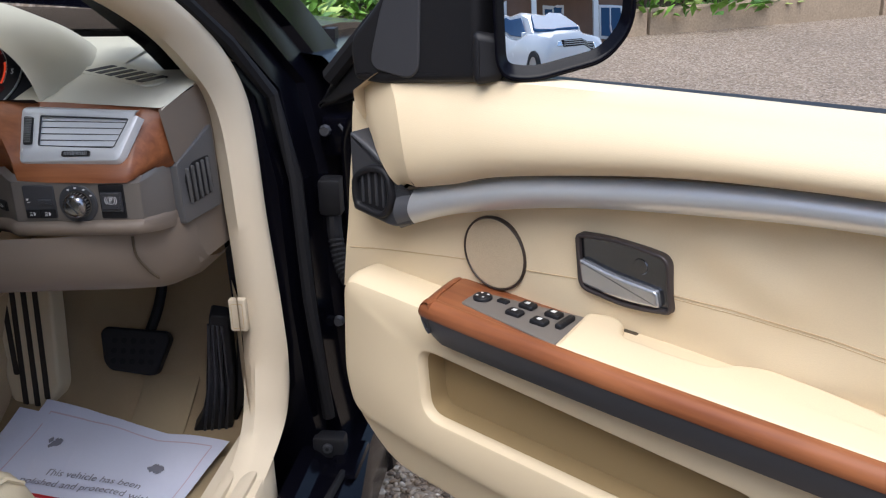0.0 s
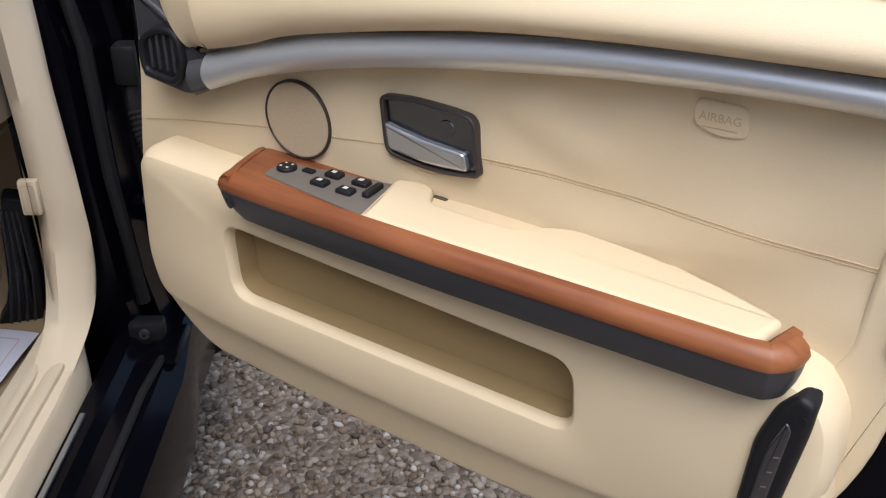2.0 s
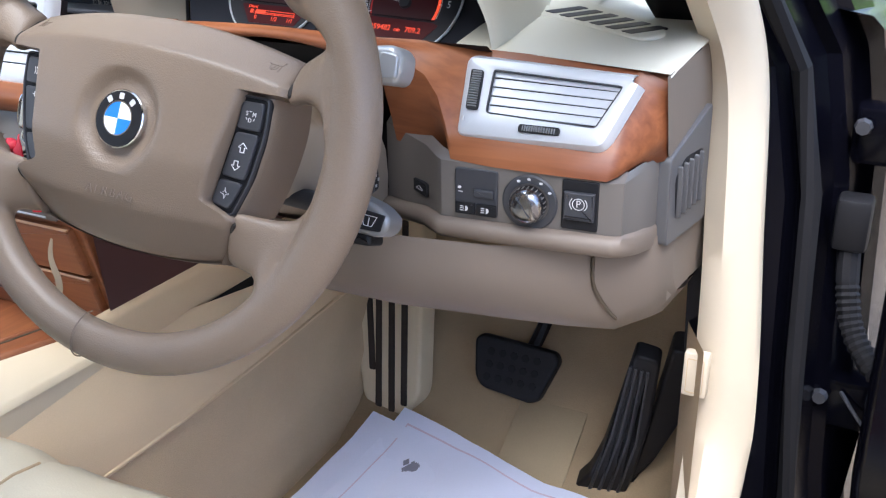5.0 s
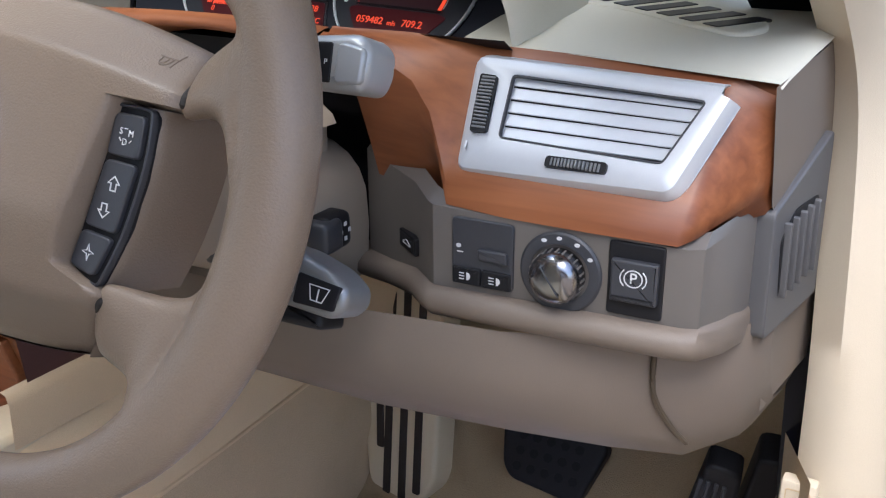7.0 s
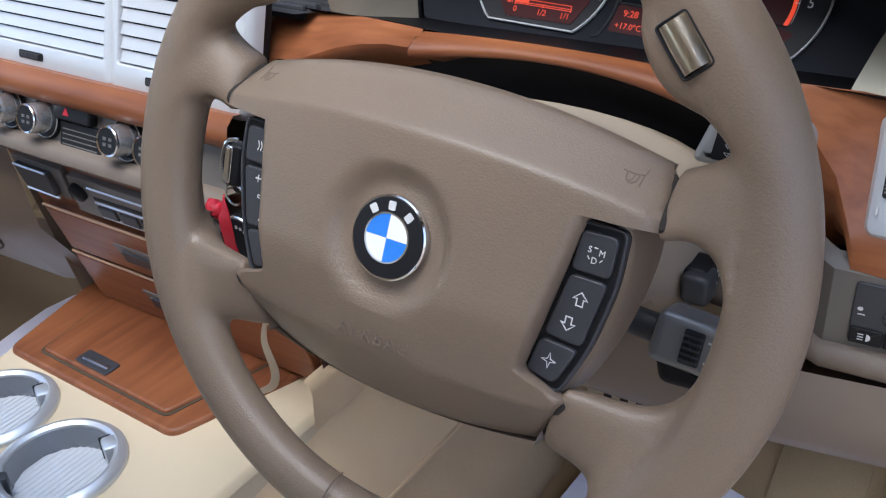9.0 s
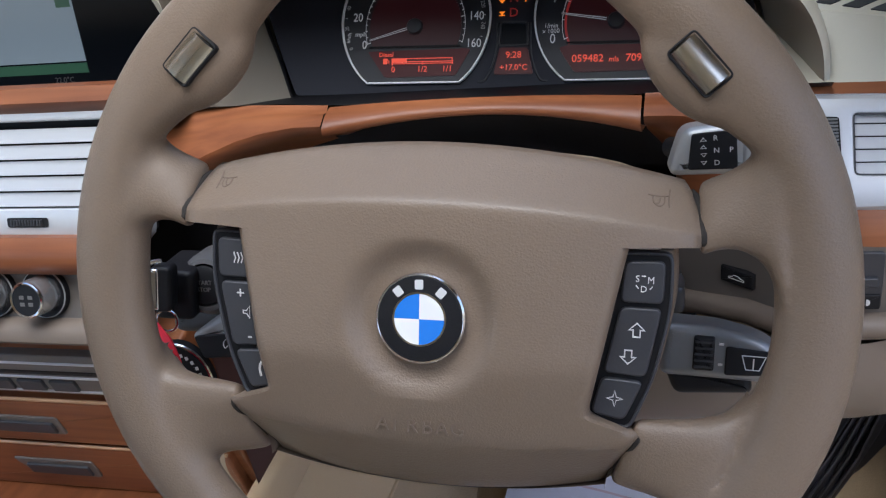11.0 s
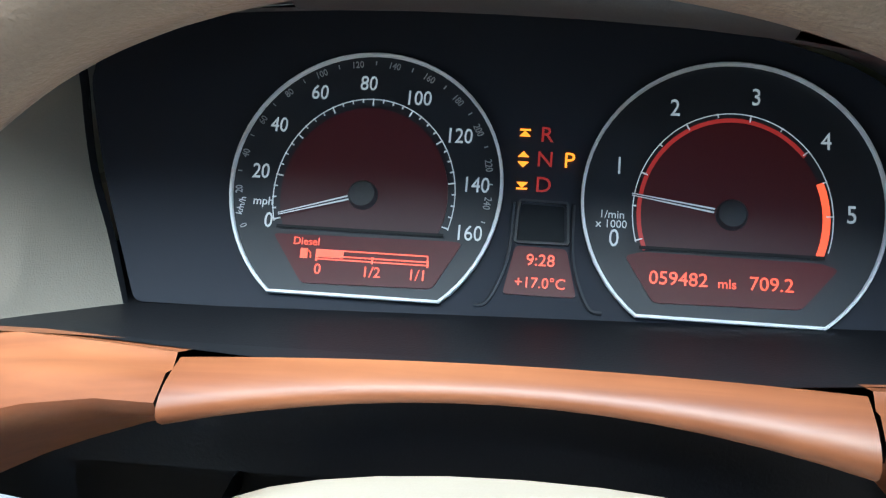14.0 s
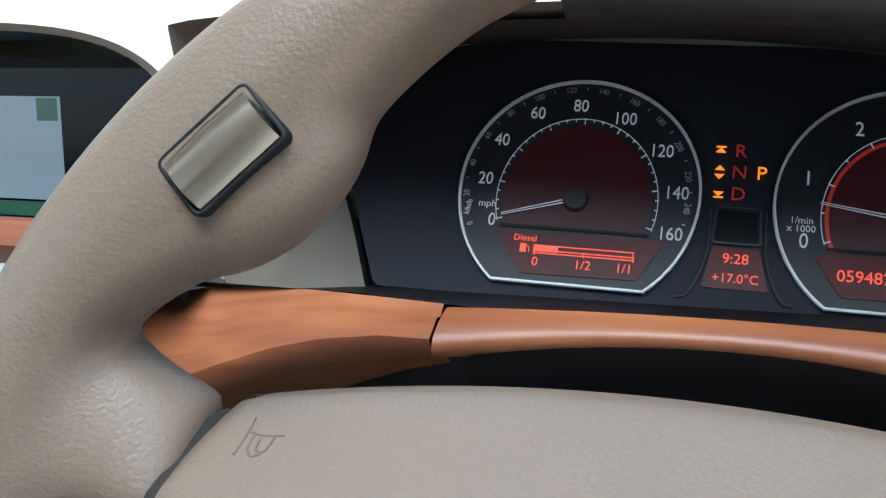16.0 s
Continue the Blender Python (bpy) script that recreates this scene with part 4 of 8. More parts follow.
for y in (-0.9, 0.9, 1.30, 1.44, 1.62):
    k = 0.0 if y < 1.4 else 0.02
    rows.append([(-0.104, y, 0.30), (-0.104, y, 0.372), (-0.078, y, 0.374), (-0.064, y, 0.362), (-0.022, y, 0.360), (-0.010, y, 0.350), (0.006 - k, y, 0.345), (0.012 - k, y, 0.325), (0.008 - k, y, 0.22), (-0.04, y, 0.17), (-0.3, y, 0.17)])
part("door_sill", loft(rows), PAINT, body, "glossy black door sill", smooth=30)
part("sill_plate", box(-0.098, -0.090, 0.3, 1.19, 0.373, 0.3775, 0.0015), SILVER, body, "silver tread strip")
part("sill_groove", tube([(-0.035, 0.2, 0.364), (-0.035, 1.25, 0.364), (-0.028, 1.33, 0.364)], 0.006, 8), RUBBER, body)

# flocked seal round the door opening
so = spline([(-0.20, 0.72, 1.30), (-0.175, 1.02, 1.175), (-0.158, 1.225, 1.070), (-0.150, 1.335, 1.000), (-0.136, 1.383, 0.910), (-0.120, 1.362, 0.760), (-0.106, 1.350, 0.620), (-0.103, 1.345, 0.500), (-0.110, 1.285, 0.430), (-0.112, 1.05, 0.395)], n=7)
si = spline([(-0.225, 0.66, 1.28), (-0.205, 0.93, 1.150), (-0.180, 1.140, 1.058), (-0.172, 1.255, 0.985), (-0.162, 1.318, 0.905), (-0.152, 1.318, 0.760), (-0.150, 1.322, 0.640), (-0.150, 1.315, 0.540), (-0.146, 1.250, 0.440), (-0.142, 1.05, 0.400)], n=7)
rows = []
for a, b in zip(so, si):
    d = b - a
    out = Vector((0.022, -0.010, 0)) * max(0.0, min(1.0, (a.z - 0.43) / 0.12))
    rows.append([a + Vector((-0.03, 0.035, 0.0)), a, a + d * 0.10 + out * 0.35, a + d * 0.30 + out * 0.5, a + d * 0.62 + out * 0.35, a + d * 0.86, a + d * 0.92 + Vector((-0.02, 0.02, 0))])
part("opening_seal", loft(rows), SEAL, body, "cream flocked seal round the door opening", smooth=60)

# windscreen pillar trim inside, cream
pa = spline([(-0.245, 0.70, 1.32), (-0.235, 1.05, 1.16), (-0.215, 1.25, 1.055), (-0.190, 1.37, 0.975)], n=6)
rows = [[p + Vector((0.045, 0.0, -0.005)), p + Vector((0.005, -0.022, 0.01)), p + Vector((-0.045, -0.005, 0.03)), p + Vector((-0.095, 0.03, 0.05)), p + Vector((-0.135, 0.09, 0.055))] for p in pa]
part("pillar_trim", loft(rows), mat("pillar_fabric", (0.46, 0.36, 0.23), 0.85, var=0.05, grain=0.08, gscale=1500), body, "beige windscreen pillar trim", smooth=60)

# black jamb ahead of the opening, with step, hinges and gaiter
rows = []
for z, y0, x0 in ((0.20, 1.46, -0.02), (0.36, 1.42, -0.02), (0.46, 1.40, -0.03), (0.62, 1.395, -0.04), (0.80, 1.41, -0.05), (0.92, 1.42, -0.075), (1.00, 1.36, -0.11), (1.075, 1.245, -0.125), (1.19, 1.03, -0.145), (1.31, 0.73, -0.17)):
    rows.append([(x0 - 0.14, y0 - 0.04, z), (x0 - 0.055, y0 - 0.03, z), (x0 - 0.048, y0 + 0.0, z), (x0 - 0.028, y0 + 0.006, z), (x0 - 0.020, y0 + 0.055, z), (x0 - 0.006, y0 + 0.060, z), (x0 - 0.0, y0 + 0.115, z), (x0 + 0.012, y0 + 0.13, z), (x0 + 0.02, y0 + 0.22, z)])
part("door_jamb", loft(rows), PAINT, body, "glossy black door jamb", smooth=30)
part("jamb_rubber", tube([(-0.062, 1.395, 0.42), (-0.074, 1.385, 0.62), (-0.083, 1.398, 0.80), (-0.108, 1.40, 0.92), (-0.142, 1.345, 1.00), (-0.157, 1.23, 1.075), (-0.178, 1.015, 1.19), (-0.20, 0.72, 1.31)], 0.010, 8), RUBBER, body)
for z in (0.845, 0.545):
    hg = part("hinge", box(-0.060, 0.030, 1.46, 1.50, z - 0.03, z + 0.03, 0.008), PAINT, body, "black painted door hinge")
    part("hinge_pin", lathe([(0, 0.044), (0.008, 0.044), (0.009, 0.04), (0.009, -0.044), (0, -0.044)], 14, m=Matrix.Translation((0.018, 1.455, z))), PAINT, hg)
    part("hinge_leaf", box(0.0, 0.075, 1.40, 1.45, z - 0.022, z + 0.022, 0.006), PAINT, hg)
    part("hinge_bolt", lathe([(0, 0.008), (0.007, 0.008), (0.009, 0)], 8, m=pose(-0.05, 1.452, z + 0.012, 90)), DARKPL, hg)
    part("spring_wire", tube(spline([(-0.03, 1.455, z + 0.02), (0.0, 1.44, z - 0.01), (0.03, 1.42, z - 0.015)], n=4), 0.0022, 6), DARKPL, hg)
gp = spline([(-0.045, 1.445, 0.745), (-0.040, 1.43, 0.70), (-0.025, 1.41, 0.655), (0.01, 1.38, 0.625), (0.05, 1.345, 0.615)], n=14)
bm = bmesh.new()
rows = []
for i, p in enumerate(gp):
    a, b = gp[max(i - 1, 0)], gp[min(i + 1, len(gp) - 1)]
    t = (b - a).normalized()
    s = t.cross(Vector((0, 1, 0.2))).normalized()
    u = s.cross(t)
    r = 0.0115 if i < 14 else (0.0125 if i % 2 else 0.0105)
    rows.append([p + s * r * math.cos(k * 0.628) + u * r * math.sin(k * 0.628) for k in range(10)])
part("cable_gaiter", loft(rows, bm, ring=True, cap=True), RUBBER, body, "ribbed black cable gaiter", smooth=20)
part("gaiter_plug", box(-0.062, -0.028, 1.425, 1.46, 0.735, 0.79, 0.006), BLACKPL, body)
ck = part("door_check", box(-0.085, -0.035, 1.37, 1.40, 0.355, 0.395, 0.006), BLACKPL, body, "black door check strap")
part("check_eye", lathe([(0.003, 0.004), (0.007, 0.004), (0.008, 0), (0.007, -0.004), (0.003, -0.004)], 16, m=pose(-0.060, 1.368, 0.380, 90)), DARKPL, ck)
part("jamb_foot", box(-0.055, -0.005, 1.32, 1.42, 0.352, 0.368, 0.008), PAINT, body)

# front wing, bonnet, windscreen, roof and far side close the car round
rows = []
for y, xo, zt in ((1.50, 0.00, 0.985), (1.75, 0.01, 0.965), (2.10, 0.005, 0.925), (2.45, -0.03, 0.86), (2.70, -0.12, 0.74)):
    rows.append([(xo - 0.02, y, 0.30), (xo, y, 0.55), (xo + 0.005, y, 0.74), (xo - 0.02, y, zt - 0.07), (xo - 0.06, y, zt - 0.03), (xo - 0.16, y, zt - 0.015)])
part("front_wing", loft(rows), PAINT, body, "black front wing")
rows = []
for y, zt in ((1.62, 0.985), (1.85, 0.965), (2.15, 0.925), (2.5, 0.86), (2.72, 0.74)):
    rows.append([(-0.12 - 1.65 * i / 12, y + 0.06 * math.sin(math.pi * i / 12), zt - 0.01 + 0.05 * math.sin(math.pi * i / 12)) for i in range(13)])
part("bonnet", loft(rows), PAINT, body, "black bonnet")
rows = []
for t in range(9):
    s = t / 8
    y, z = 1.66 - 1.00 * s, 0.985 + 0.40 * s - 0.05 * s * s
    hw = 0.74 - 0.14 * s
    rows.append([(-0.945 + hw * (i / 6 - 1), y + 0.10 * (1 - (i / 6 - 1) ** 2) * (1 - s * 0.6), z + 0.02 * (1 - (i / 6 - 1) ** 2)) for i in range(13)])
ws = part("windscreen", loft(rows), GLASS, body, "clear windscreen")
ws.visible_shadow = False
rows = []
for y, zt in ((0.70, 1.352), (0.35, 1.42), (-0.2, 1.45), (-0.8, 1.42), (-1.3, 1.33)):
    rows.append([(-0.945 + (0.60 + 0.05 * (abs(i - 6) == 6)) * (i / 6 - 1), y, zt - 0.05 * (i / 6 - 1) ** 4) for i in range(13)])
part("roof", thick(loft(rows), 0.03), [mat("cream_headliner", (0.62, 0.52, 0.37), 0.9, var=0.03, grain=0.06, gscale=900)], body, "cream-lined roof")
# far side: panel below the window line, pillar bars above it
rows = [[(-1.86, y, 0.20), (-1.88, y, 0.55), (-1.86, y, 0.92)] for y in (-1.3, 0.3, 1.62)]
part("far_side", thick(loft(rows), 0.05), [CREAM_SOFT], body)
for y in (-0.35, -1.25):
    part("far_pillar", box(-1.82, -1.72, y - 0.06, y + 0.06, 0.92, 1.34, 0.02), CREAM_SOFT, body)
part("far_screen_pillar", tube([(-1.74, 1.50, 0.93), (-1.63, 1.02, 1.19), (-1.56, 0.62, 1.36)], 0.04, 10), CREAM_SOFT, body)
part("far_roof_rail", tube([(-1.56, 0.70, 1.345), (-1.57, -0.2, 1.40), (-1.58, -1.3, 1.30)], 0.035, 8), CREAM_SOFT, body)
part("near_roof_rail", tube([(-0.205, 0.70, 1.325), (-0.22, -0.2, 1.40), (-0.25, -1.3, 1.30)], 0.035, 8), CREAM_SOFT, body)
part("near_centre_pillar", tube([(-0.20, -0.30, 1.39), (-0.13, -0.28, 0.95), (-0.10, -0.28, 0.42)], 0.06, 8), CREAM_SOFT, body)
rows = []
for y, s in ((-0.32, 0.0), (-0.36, 0.012), (-0.9, 0.014), (-1.5, 0.012), (-2.2, 0.0), (-2.75, -0.10)):
    rows.append([(-0.06 + s, y, 0.22), (-0.01 + s, y, 0.36), (0.01 + s, y, 0.60), (-0.005 + s, y, 0.80), (-0.05 + s, y, 0.955), (-0.11 + s, y, 0.965)])
part("rear_door", thick(loft(rows), 0.03), PAINT, body, "closed black rear door and wing", smooth=50)
# outer skin: roof, far flank, boot and rear screen
rows = []
for y, zt in ((0.72, 1.392), (0.35, 1.465), (-0.2, 1.497), (-0.8, 1.467), (-1.34, 1.375)):
    rows.append([(-0.945 + 0.735 * (i / 8 - 1), y - 0.05 * (i / 8 - 1) ** 2, zt + 0.012 - 0.072 * abs(i / 8 - 1) ** 3.5) for i in range(17)])
part("roof_skin", loft(rows), PAINT, body, "black painted roof", smooth=60)
rows = []
for y, s in ((2.70, 0.10), (2.3, 0.02), (1.64, 0.0), (0.3, -0.012), (-1.0, -0.014), (-2.2, 0.0), (-2.75, 0.10)):
    rows.append([(-1.84 + s, y, 0.20), (-1.905 + s, y, 0.40), (-1.918 + s, y, 0.62), (-1.905 + s, y, 0.82), (-1.865 + s, y, 0.935), (-1.80 + s, y, 0.955)])
part("far_flank", loft(rows), PAINT, body, "black painted flank", smooth=60)
rows = []
for y, z in ((-1.86, 1.02), (-2.2, 1.01), (-2.62, 0.99), (-2.72, 0.955), (-2.78, 0.80), (-2.78, 0.45), (-2.72, 0.25)):
    rows.append([(-0.955 + 0.86 * (i / 8 - 1), y + 0.06 * (i / 8 - 1) ** 2, z - 0.05 * abs(i / 8 - 1) ** 3) for i in range(17)])
part("boot_lid", loft(rows), PAINT, body, "black boot lid", smooth=60)
rows = []
for s in (0.0, 0.25, 0.5, 0.75, 1.0):
    rows.append([(-0.945 + (0.64 + 0.10 * s) * (i / 6 - 1), -1.34 - 0.54 * s + 0.06 * (i / 6 - 1) ** 2, 1.375 - 0.345 * s - 0.03 * (i / 6 - 1) ** 2) for i in range(13)])
rs_ = part("rear_screen", loft(rows), GLASS, body, "clear rear screen")
rs_.visible_shadow = False
part("bulkhead", box(-1.84, -0.10, 1.735, 1.76, 0.2, 0.96), BLACKPL, body)
part("rear_wall", box(-1.83, -0.10, -1.34, -1.28, 0.2, 0.95, 0.01), CREAM_SOFT, body)
# floor pan with carpet
rows = []
for y, z in ((-1.28, 0.30), (0.5, 0.295), (1.30, 0.295), (1.46, 0.300), (1.56, 0.345), (1.66, 0.46), (1.72, 0.66), (1.72, 0.95)):
    rows.append([(x, y, z) for x in (-0.20, -0.35, -0.50, -0.62, -0.72)])
part("driver_carpet", loft(rows), CARPET, body, "worn beige carpet of the driver's footwell", smooth=50)
rows = []
for y, z in ((-1.28, 0.30), (0.5, 0.295), (1.30, 0.295), (1.46, 0.32), (1.62, 0.46), (1.70, 0.70), (1.70, 0.95)):
    rows.append([(x, y, z) for x in (-1.18, -1.35, -1.60, -1.84)])
part("passenger_carpet", loft(rows), CARPET_D, body, "carpet of the passenger's footwell, darker than the driver's", smooth=50)
# side of the tunnel: pale trim above, carpet below, with a folded edge between
TUN = ((-0.8, -0.80, 0.565), (0.6, -0.80, 0.58), (1.00, -0.79, 0.585), (1.25, -0.775, 0.585), (1.45, -0.745, 0.57), (1.62, -0.72, 0.61), (1.74, -0.70, 0.66))
PALE = mat("pale_tunnel_trim", (0.68, 0.51, 0.32), 0.8, var=0.08, scale=6, grain=0.08, gscale=900, bump=0.0006)
TWEED = mat("pale_carpet", (0.56, 0.42, 0.265), 0.95, var=0.16, scale=8, grain=0.22, gscale=900, bump=0.0018)
upper, lower_t, fold = [], [], []
for y, xt, zt in TUN:
    m1 = Vector((-0.728 + (xt + 0.775) * 0.5, y, 0.475 + 0.06 * max(0, (y - 1.2) / 0.5)))
    upper.append([m1, m1 + Vector((-0.004, 0, 0.012)), Vector((xt * 0.5 + m1.x * 0.5 + 0.004, y, (zt + m1.z) / 2)), Vector((xt, y, zt))])
    lower_t.append([(-0.690, y, 0.292), (-0.692, y, 0.33), (-0.706, y, 0.36), (-0.704, y, 0.40), (-0.716, y, 0.435), (m1.x - 0.004, y, m1.z + 0.002)])
    fold.append(m1 + Vector((0.001, 0, 0)))
part("tunnel_trim", loft(upper), PALE, body, "pale beige trim along the tunnel", smooth=60)
part("tunnel_carpet", loft(lower_t), TWEED, body, "beige carpeted side of the tunnel", smooth=60)
part("tunnel_fold", tube(spline(fold, n=4), 0.0025, 8), PALE, body)

# kick panel by the driver's right foot
rows = []
for z in (0.42, 0.50, 0.58, 0.66):
    rows.append([(-0.150, 1.30, z), (-0.180, 1.36, z), (-0.195, 1.46, z), (-0.20, 1.60, z), (-0.20, 1.72, z)])
part("kick_panel", loft(rows), CARPET, body, smooth=60)
part("kick_flap", box(-0.172, -0.1470, 1.3170, 1.330, 0.598, 0.647, 0.003), SEAL, body, "cream cover flap")
part("flap_line", frame_slab(rect(-0.009, 0.008, -0.019, 0.019, 0.002), 0.0008, 0, 0.0006), EMBOSSC, body).matrix_world = axes((-0.159, 1.3170, 0.622), (1, 0, 0), (0, 0, 1))

# ---------------------------------------------------------------- pedals, rest, mats
rest = thing("foot_rest", axes((-0.6695, 1.5485, 0.3519), (0.98, -0.12, 0), (0.03, 0.38, 0.92)) @ Matrix.Diagonal((1.03, 1.03, 1, 1)), "cream ribbed foot rest with dark grooves", "foot rest")
part("plate", slab(rounded([(-0.108, 0.26), (-0.0763, 0.132), (-0.050, 0.049), (-0.022, -0.016), (0.012, -0.048), (0.050, -0.040), (0.074, 0.010), (0.047, 0.139), (0.020, 0.26)], 0.010, 3), -0.03, 0.006, 0.006), CREAM_SOFT, rest)
for i, (a, b, sl) in enumerate(((-0.0130, 0.0240, 0.31), (0.0110, -0.026, 0.25), (0.0345, -0.026, 0.25), (0.0530, -0.0120, 0.24))):
    part("groove", slab(rounded([(a - 0.0052, b), (a + 0.0052, b + 0.001), (a + 0.0052 - sl * (0.25 - b), 0.25), (a - 0.0052 - sl * (0.25 - b), 0.25)], 0.003, 3), 0.004, 0.0078), mat("dark_rubber_strip", (0.03, 0.022, 0.018), 0.7) if i == 0 else bpy.data.materials["dark_rubber_strip"], rest)

BRAKE = (-0.4591, 1.571, 0.428)
brake = thing("brake_pedal", axes(BRAKE, (0.99, 0.06, -0.03), (0.04, 0.45, 0.89)), "black rubber brake pedal on a steel arm", "pedal")
bo = rounded([(-0.062, 0.030), (-0.052, 0.040), (0.058, 0.035), (0.066, 0.022), (0.046, -0.038), (0.034, -0.044), (-0.040, -0.036), (-0.052, -0.022)], 0.012, 3)
pad_b = part("pad", slab(bo, -0.012, 0.008, 0.005), BLACKPL, brake)
for i in range(5):
    for j in range(3):
        part("stud", slab([(x, y) for x, y in ell(-0.034 + 0.017 * i, -0.020 + 0.018 * j, 0.006, 0.006, 6)], 0.0075, 0.0085, 0.0005), RUBBER, pad_b)
part("arm", tube(spline([(0.016, 0.02, -0.014), (0.030, 0.10, -0.03), (0.034, 0.26, -0.03)], n=5), 0.010, 8, up=(0, 0, 1)), BLACKPL, brake)

acc = thing("accelerator_pedal", axes((-0.280, 1.470, 0.432), (0.93, 0.25, -0.26), (0.096, -0.075, 0.266)), "long black ribbed accelerator pedal", "pedal")
part("pad", slab(rounded([(-0.019, -0.150), (0.054, -0.154), (0.046, -0.050), (0.034, 0.045), (0.012, 0.150), (-0.019, 0.150), (-0.0088, 0.033), (-0.0032, -0.038), (-0.0045, -0.096)], 0.008, 3), -0.02, 0.004, 0.004), BLACKPL, acc)
for i in range(4):
    part("rib", slab(rounded([(0.003 + 0.012 * i, -0.13), (0.008 + 0.012 * i, -0.13), (0.0005 + 0.0105 * i, 0.0), (-0.0155 + 0.0070 * i, 0.13), (-0.0195 + 0.0070 * i, 0.13), (-0.0035 + 0.0105 * i, 0.0)], 0.001, 2), 0.003, 0.0065, 0.001), DARKPL, acc)
part("carrier", slab(rounded([(0.020, 0.16), (0.034, 0.05), (0.046, -0.05), (0.050, -0.13), (0.066, -0.05), (0.070, 0.04), (0.060, 0.17)], 0.008, 3), -0.045, -0.012, 0.004), BLACKPL, acc)

fm = thing("floor_mat", None, "tan velour driver's mat", "floor mat")
part("velour", box(-0.62, -0.23, 0.95, 1.45, 0.294, 0.302, 0.003), mat("tan_velour", (0.36, 0.275, 0.165), 0.95, var=0.1, grain=0.25, gscale=900, bump=0.0015), fm)
part("heel_strip", moved(box(-0.05, 0.05, 0.02, 0.14, -0.002, 0.003, 0.001), axes((-0.40, 1.47, 0.300), (1, 0, 0), (0, 0.85, 0.52))), bpy.data.materials["tan_velour"], fm)


def sheet(u, v):
    """The lie of the printed paper on the floor: u across, v forward, both from 0 to 1."""
    d = 1 - v
    x = -0.602 + 0.3465 * u - 0.0658 * d
    y = 1.508 - 0.049 * u - 0.4653 * d
    z = 0.3085 + 0.006 * math.sin(5 * u + 3 * v) ** 2 * v + 0.040 * max(0, (v - 0.62) / 0.38) ** 1.4 * (1 - u) ** 1.3 + 0.006 * max(0, (v - 0.7) / 0.3) * abs(2 * u - 1)
    z += 0.0035 * abs(math.sin(9 * u - 4 * v + 1.1)) * v + 0.003 * abs(math.sin(7 * v + 5 * u)) + 0.0022 * noise.noise(Vector((6 * u, 7 * v, 0.3)))
    return Vector((x, y, z))


def on_sheet(uv, lift):
    p = sheet(*uv)
    return p + Vector((0, 0, lift))


paper = thing("paper_mat", None, "white printed paper floor protector with a red panel", "paper mat")
part("sheet", loft([[sheet(i / 24, j / 30) for i in range(25)] for j in range(31)]), PAPER, paper, smooth=60)


def sheet_patch(name, u0, u1, v0, v1, mt, lift=0.0012, n=10, cut=None):
    rows = [[on_sheet((u0 + (u1 - u0) * i / n, v0 + (v1 - v0) * j / n), lift) for i in range(n + 1)] for j in range(n + 1)]
    return part(name, loft(rows), mt, paper, smooth=60)


sheet_patch("red_panel", 0.31, 0.65, 0.375, 0.590, PRINTRED)
for a, b, c, d in ((0.350, 0.388, 0.503, 0.570), (0.408, 0.455, 0.503, 0.570), (0.478, 0.535, 0.503, 0.570), (0.560, 0.612, 0.503, 0.570), (0.350, 0.398, 0.412, 0.482), (0.420, 0.460, 0.412, 0.482), (0.484, 0.535, 0.412, 0.482), (0.560, 0.612, 0.412, 0.482)):
    sheet_patch("plain_bar", a, b, c, d, PRINTWHITE, 0.002, 3)
sheet_patch("red_strip", 0.33, 0.65, 0.275, 0.350, PRINTRED)
for i in range(8):
    sheet_patch("plain_bar", 0.36 + 0.035 * i, 0.378 + 0.035 * i, 0.295, 0.330, PRINTWHITE, 0.002, 3)
for line, v in (("This vehicle has been", 0.695), ("polished and protected with", 0.645)):
    ob = writing(line, 0.0205, 0, 0, 0, PRINTGREY, paper, thickness=0)
    for vert in ob.data.vertices:
        vert.co = on_sheet((0.525 + vert.co.x / 0.35, v + vert.co.y / 0.47), 0.0032)
for u, v in ((0.20, 0.83), (0.76, 0.805)):
    bm = bmesh.new()
    rng = random.Random(int(u * 100))
    for _ in range(26):
        a, r = rng.uniform(0, 6.3), rng.uniform(0, 0.026)
        c = (u + 1.3 * r * math.cos(a), v + r * 0.9 * math.sin(a))
        s = rng.uniform(0.008, 0.016)
        bm.faces.new([bm.verts.new(on_sheet((c[0] + s * math.cos(b), c[1] + s * math.sin(b)), 0.0012 + 0.00002 * _)) for b in (0, 1.57, 3.14, 4.71)])
    part("grey_print", bm, PRINTGREY, paper, smooth=0)
bm = bmesh.new()
for (u0, v0), (u1, v1) in (((0.06, 0.95), (0.94, 0.95)), ((0.94, 0.95), (0.94, 0.05)), ((0.06, 0.95), (0.06, 0.05))):
    rows = [[on_sheet((u0 + (u1 - u0) * i / 24 + du, v0 + (v1 - v0) * i / 24 + dv), 0.0012) for du, dv in ((0, 0), ((0.006, 0) if u0 == u1 else (0, 0.006)))] for i in range(25)]
    loft(rows, bm)
part("border_line", bm, PRINTPINK, paper, smooth=0)
under = thing("paper_mat", None, "second white paper sheet under the printed one", "paper mat")
part("sheet", loft([[sheet(i / 12, j / 20) + Vector((-0.040, -0.022, -0.005)) for i in range(13)] for j in range(21)]), PAPER, under, smooth=60)

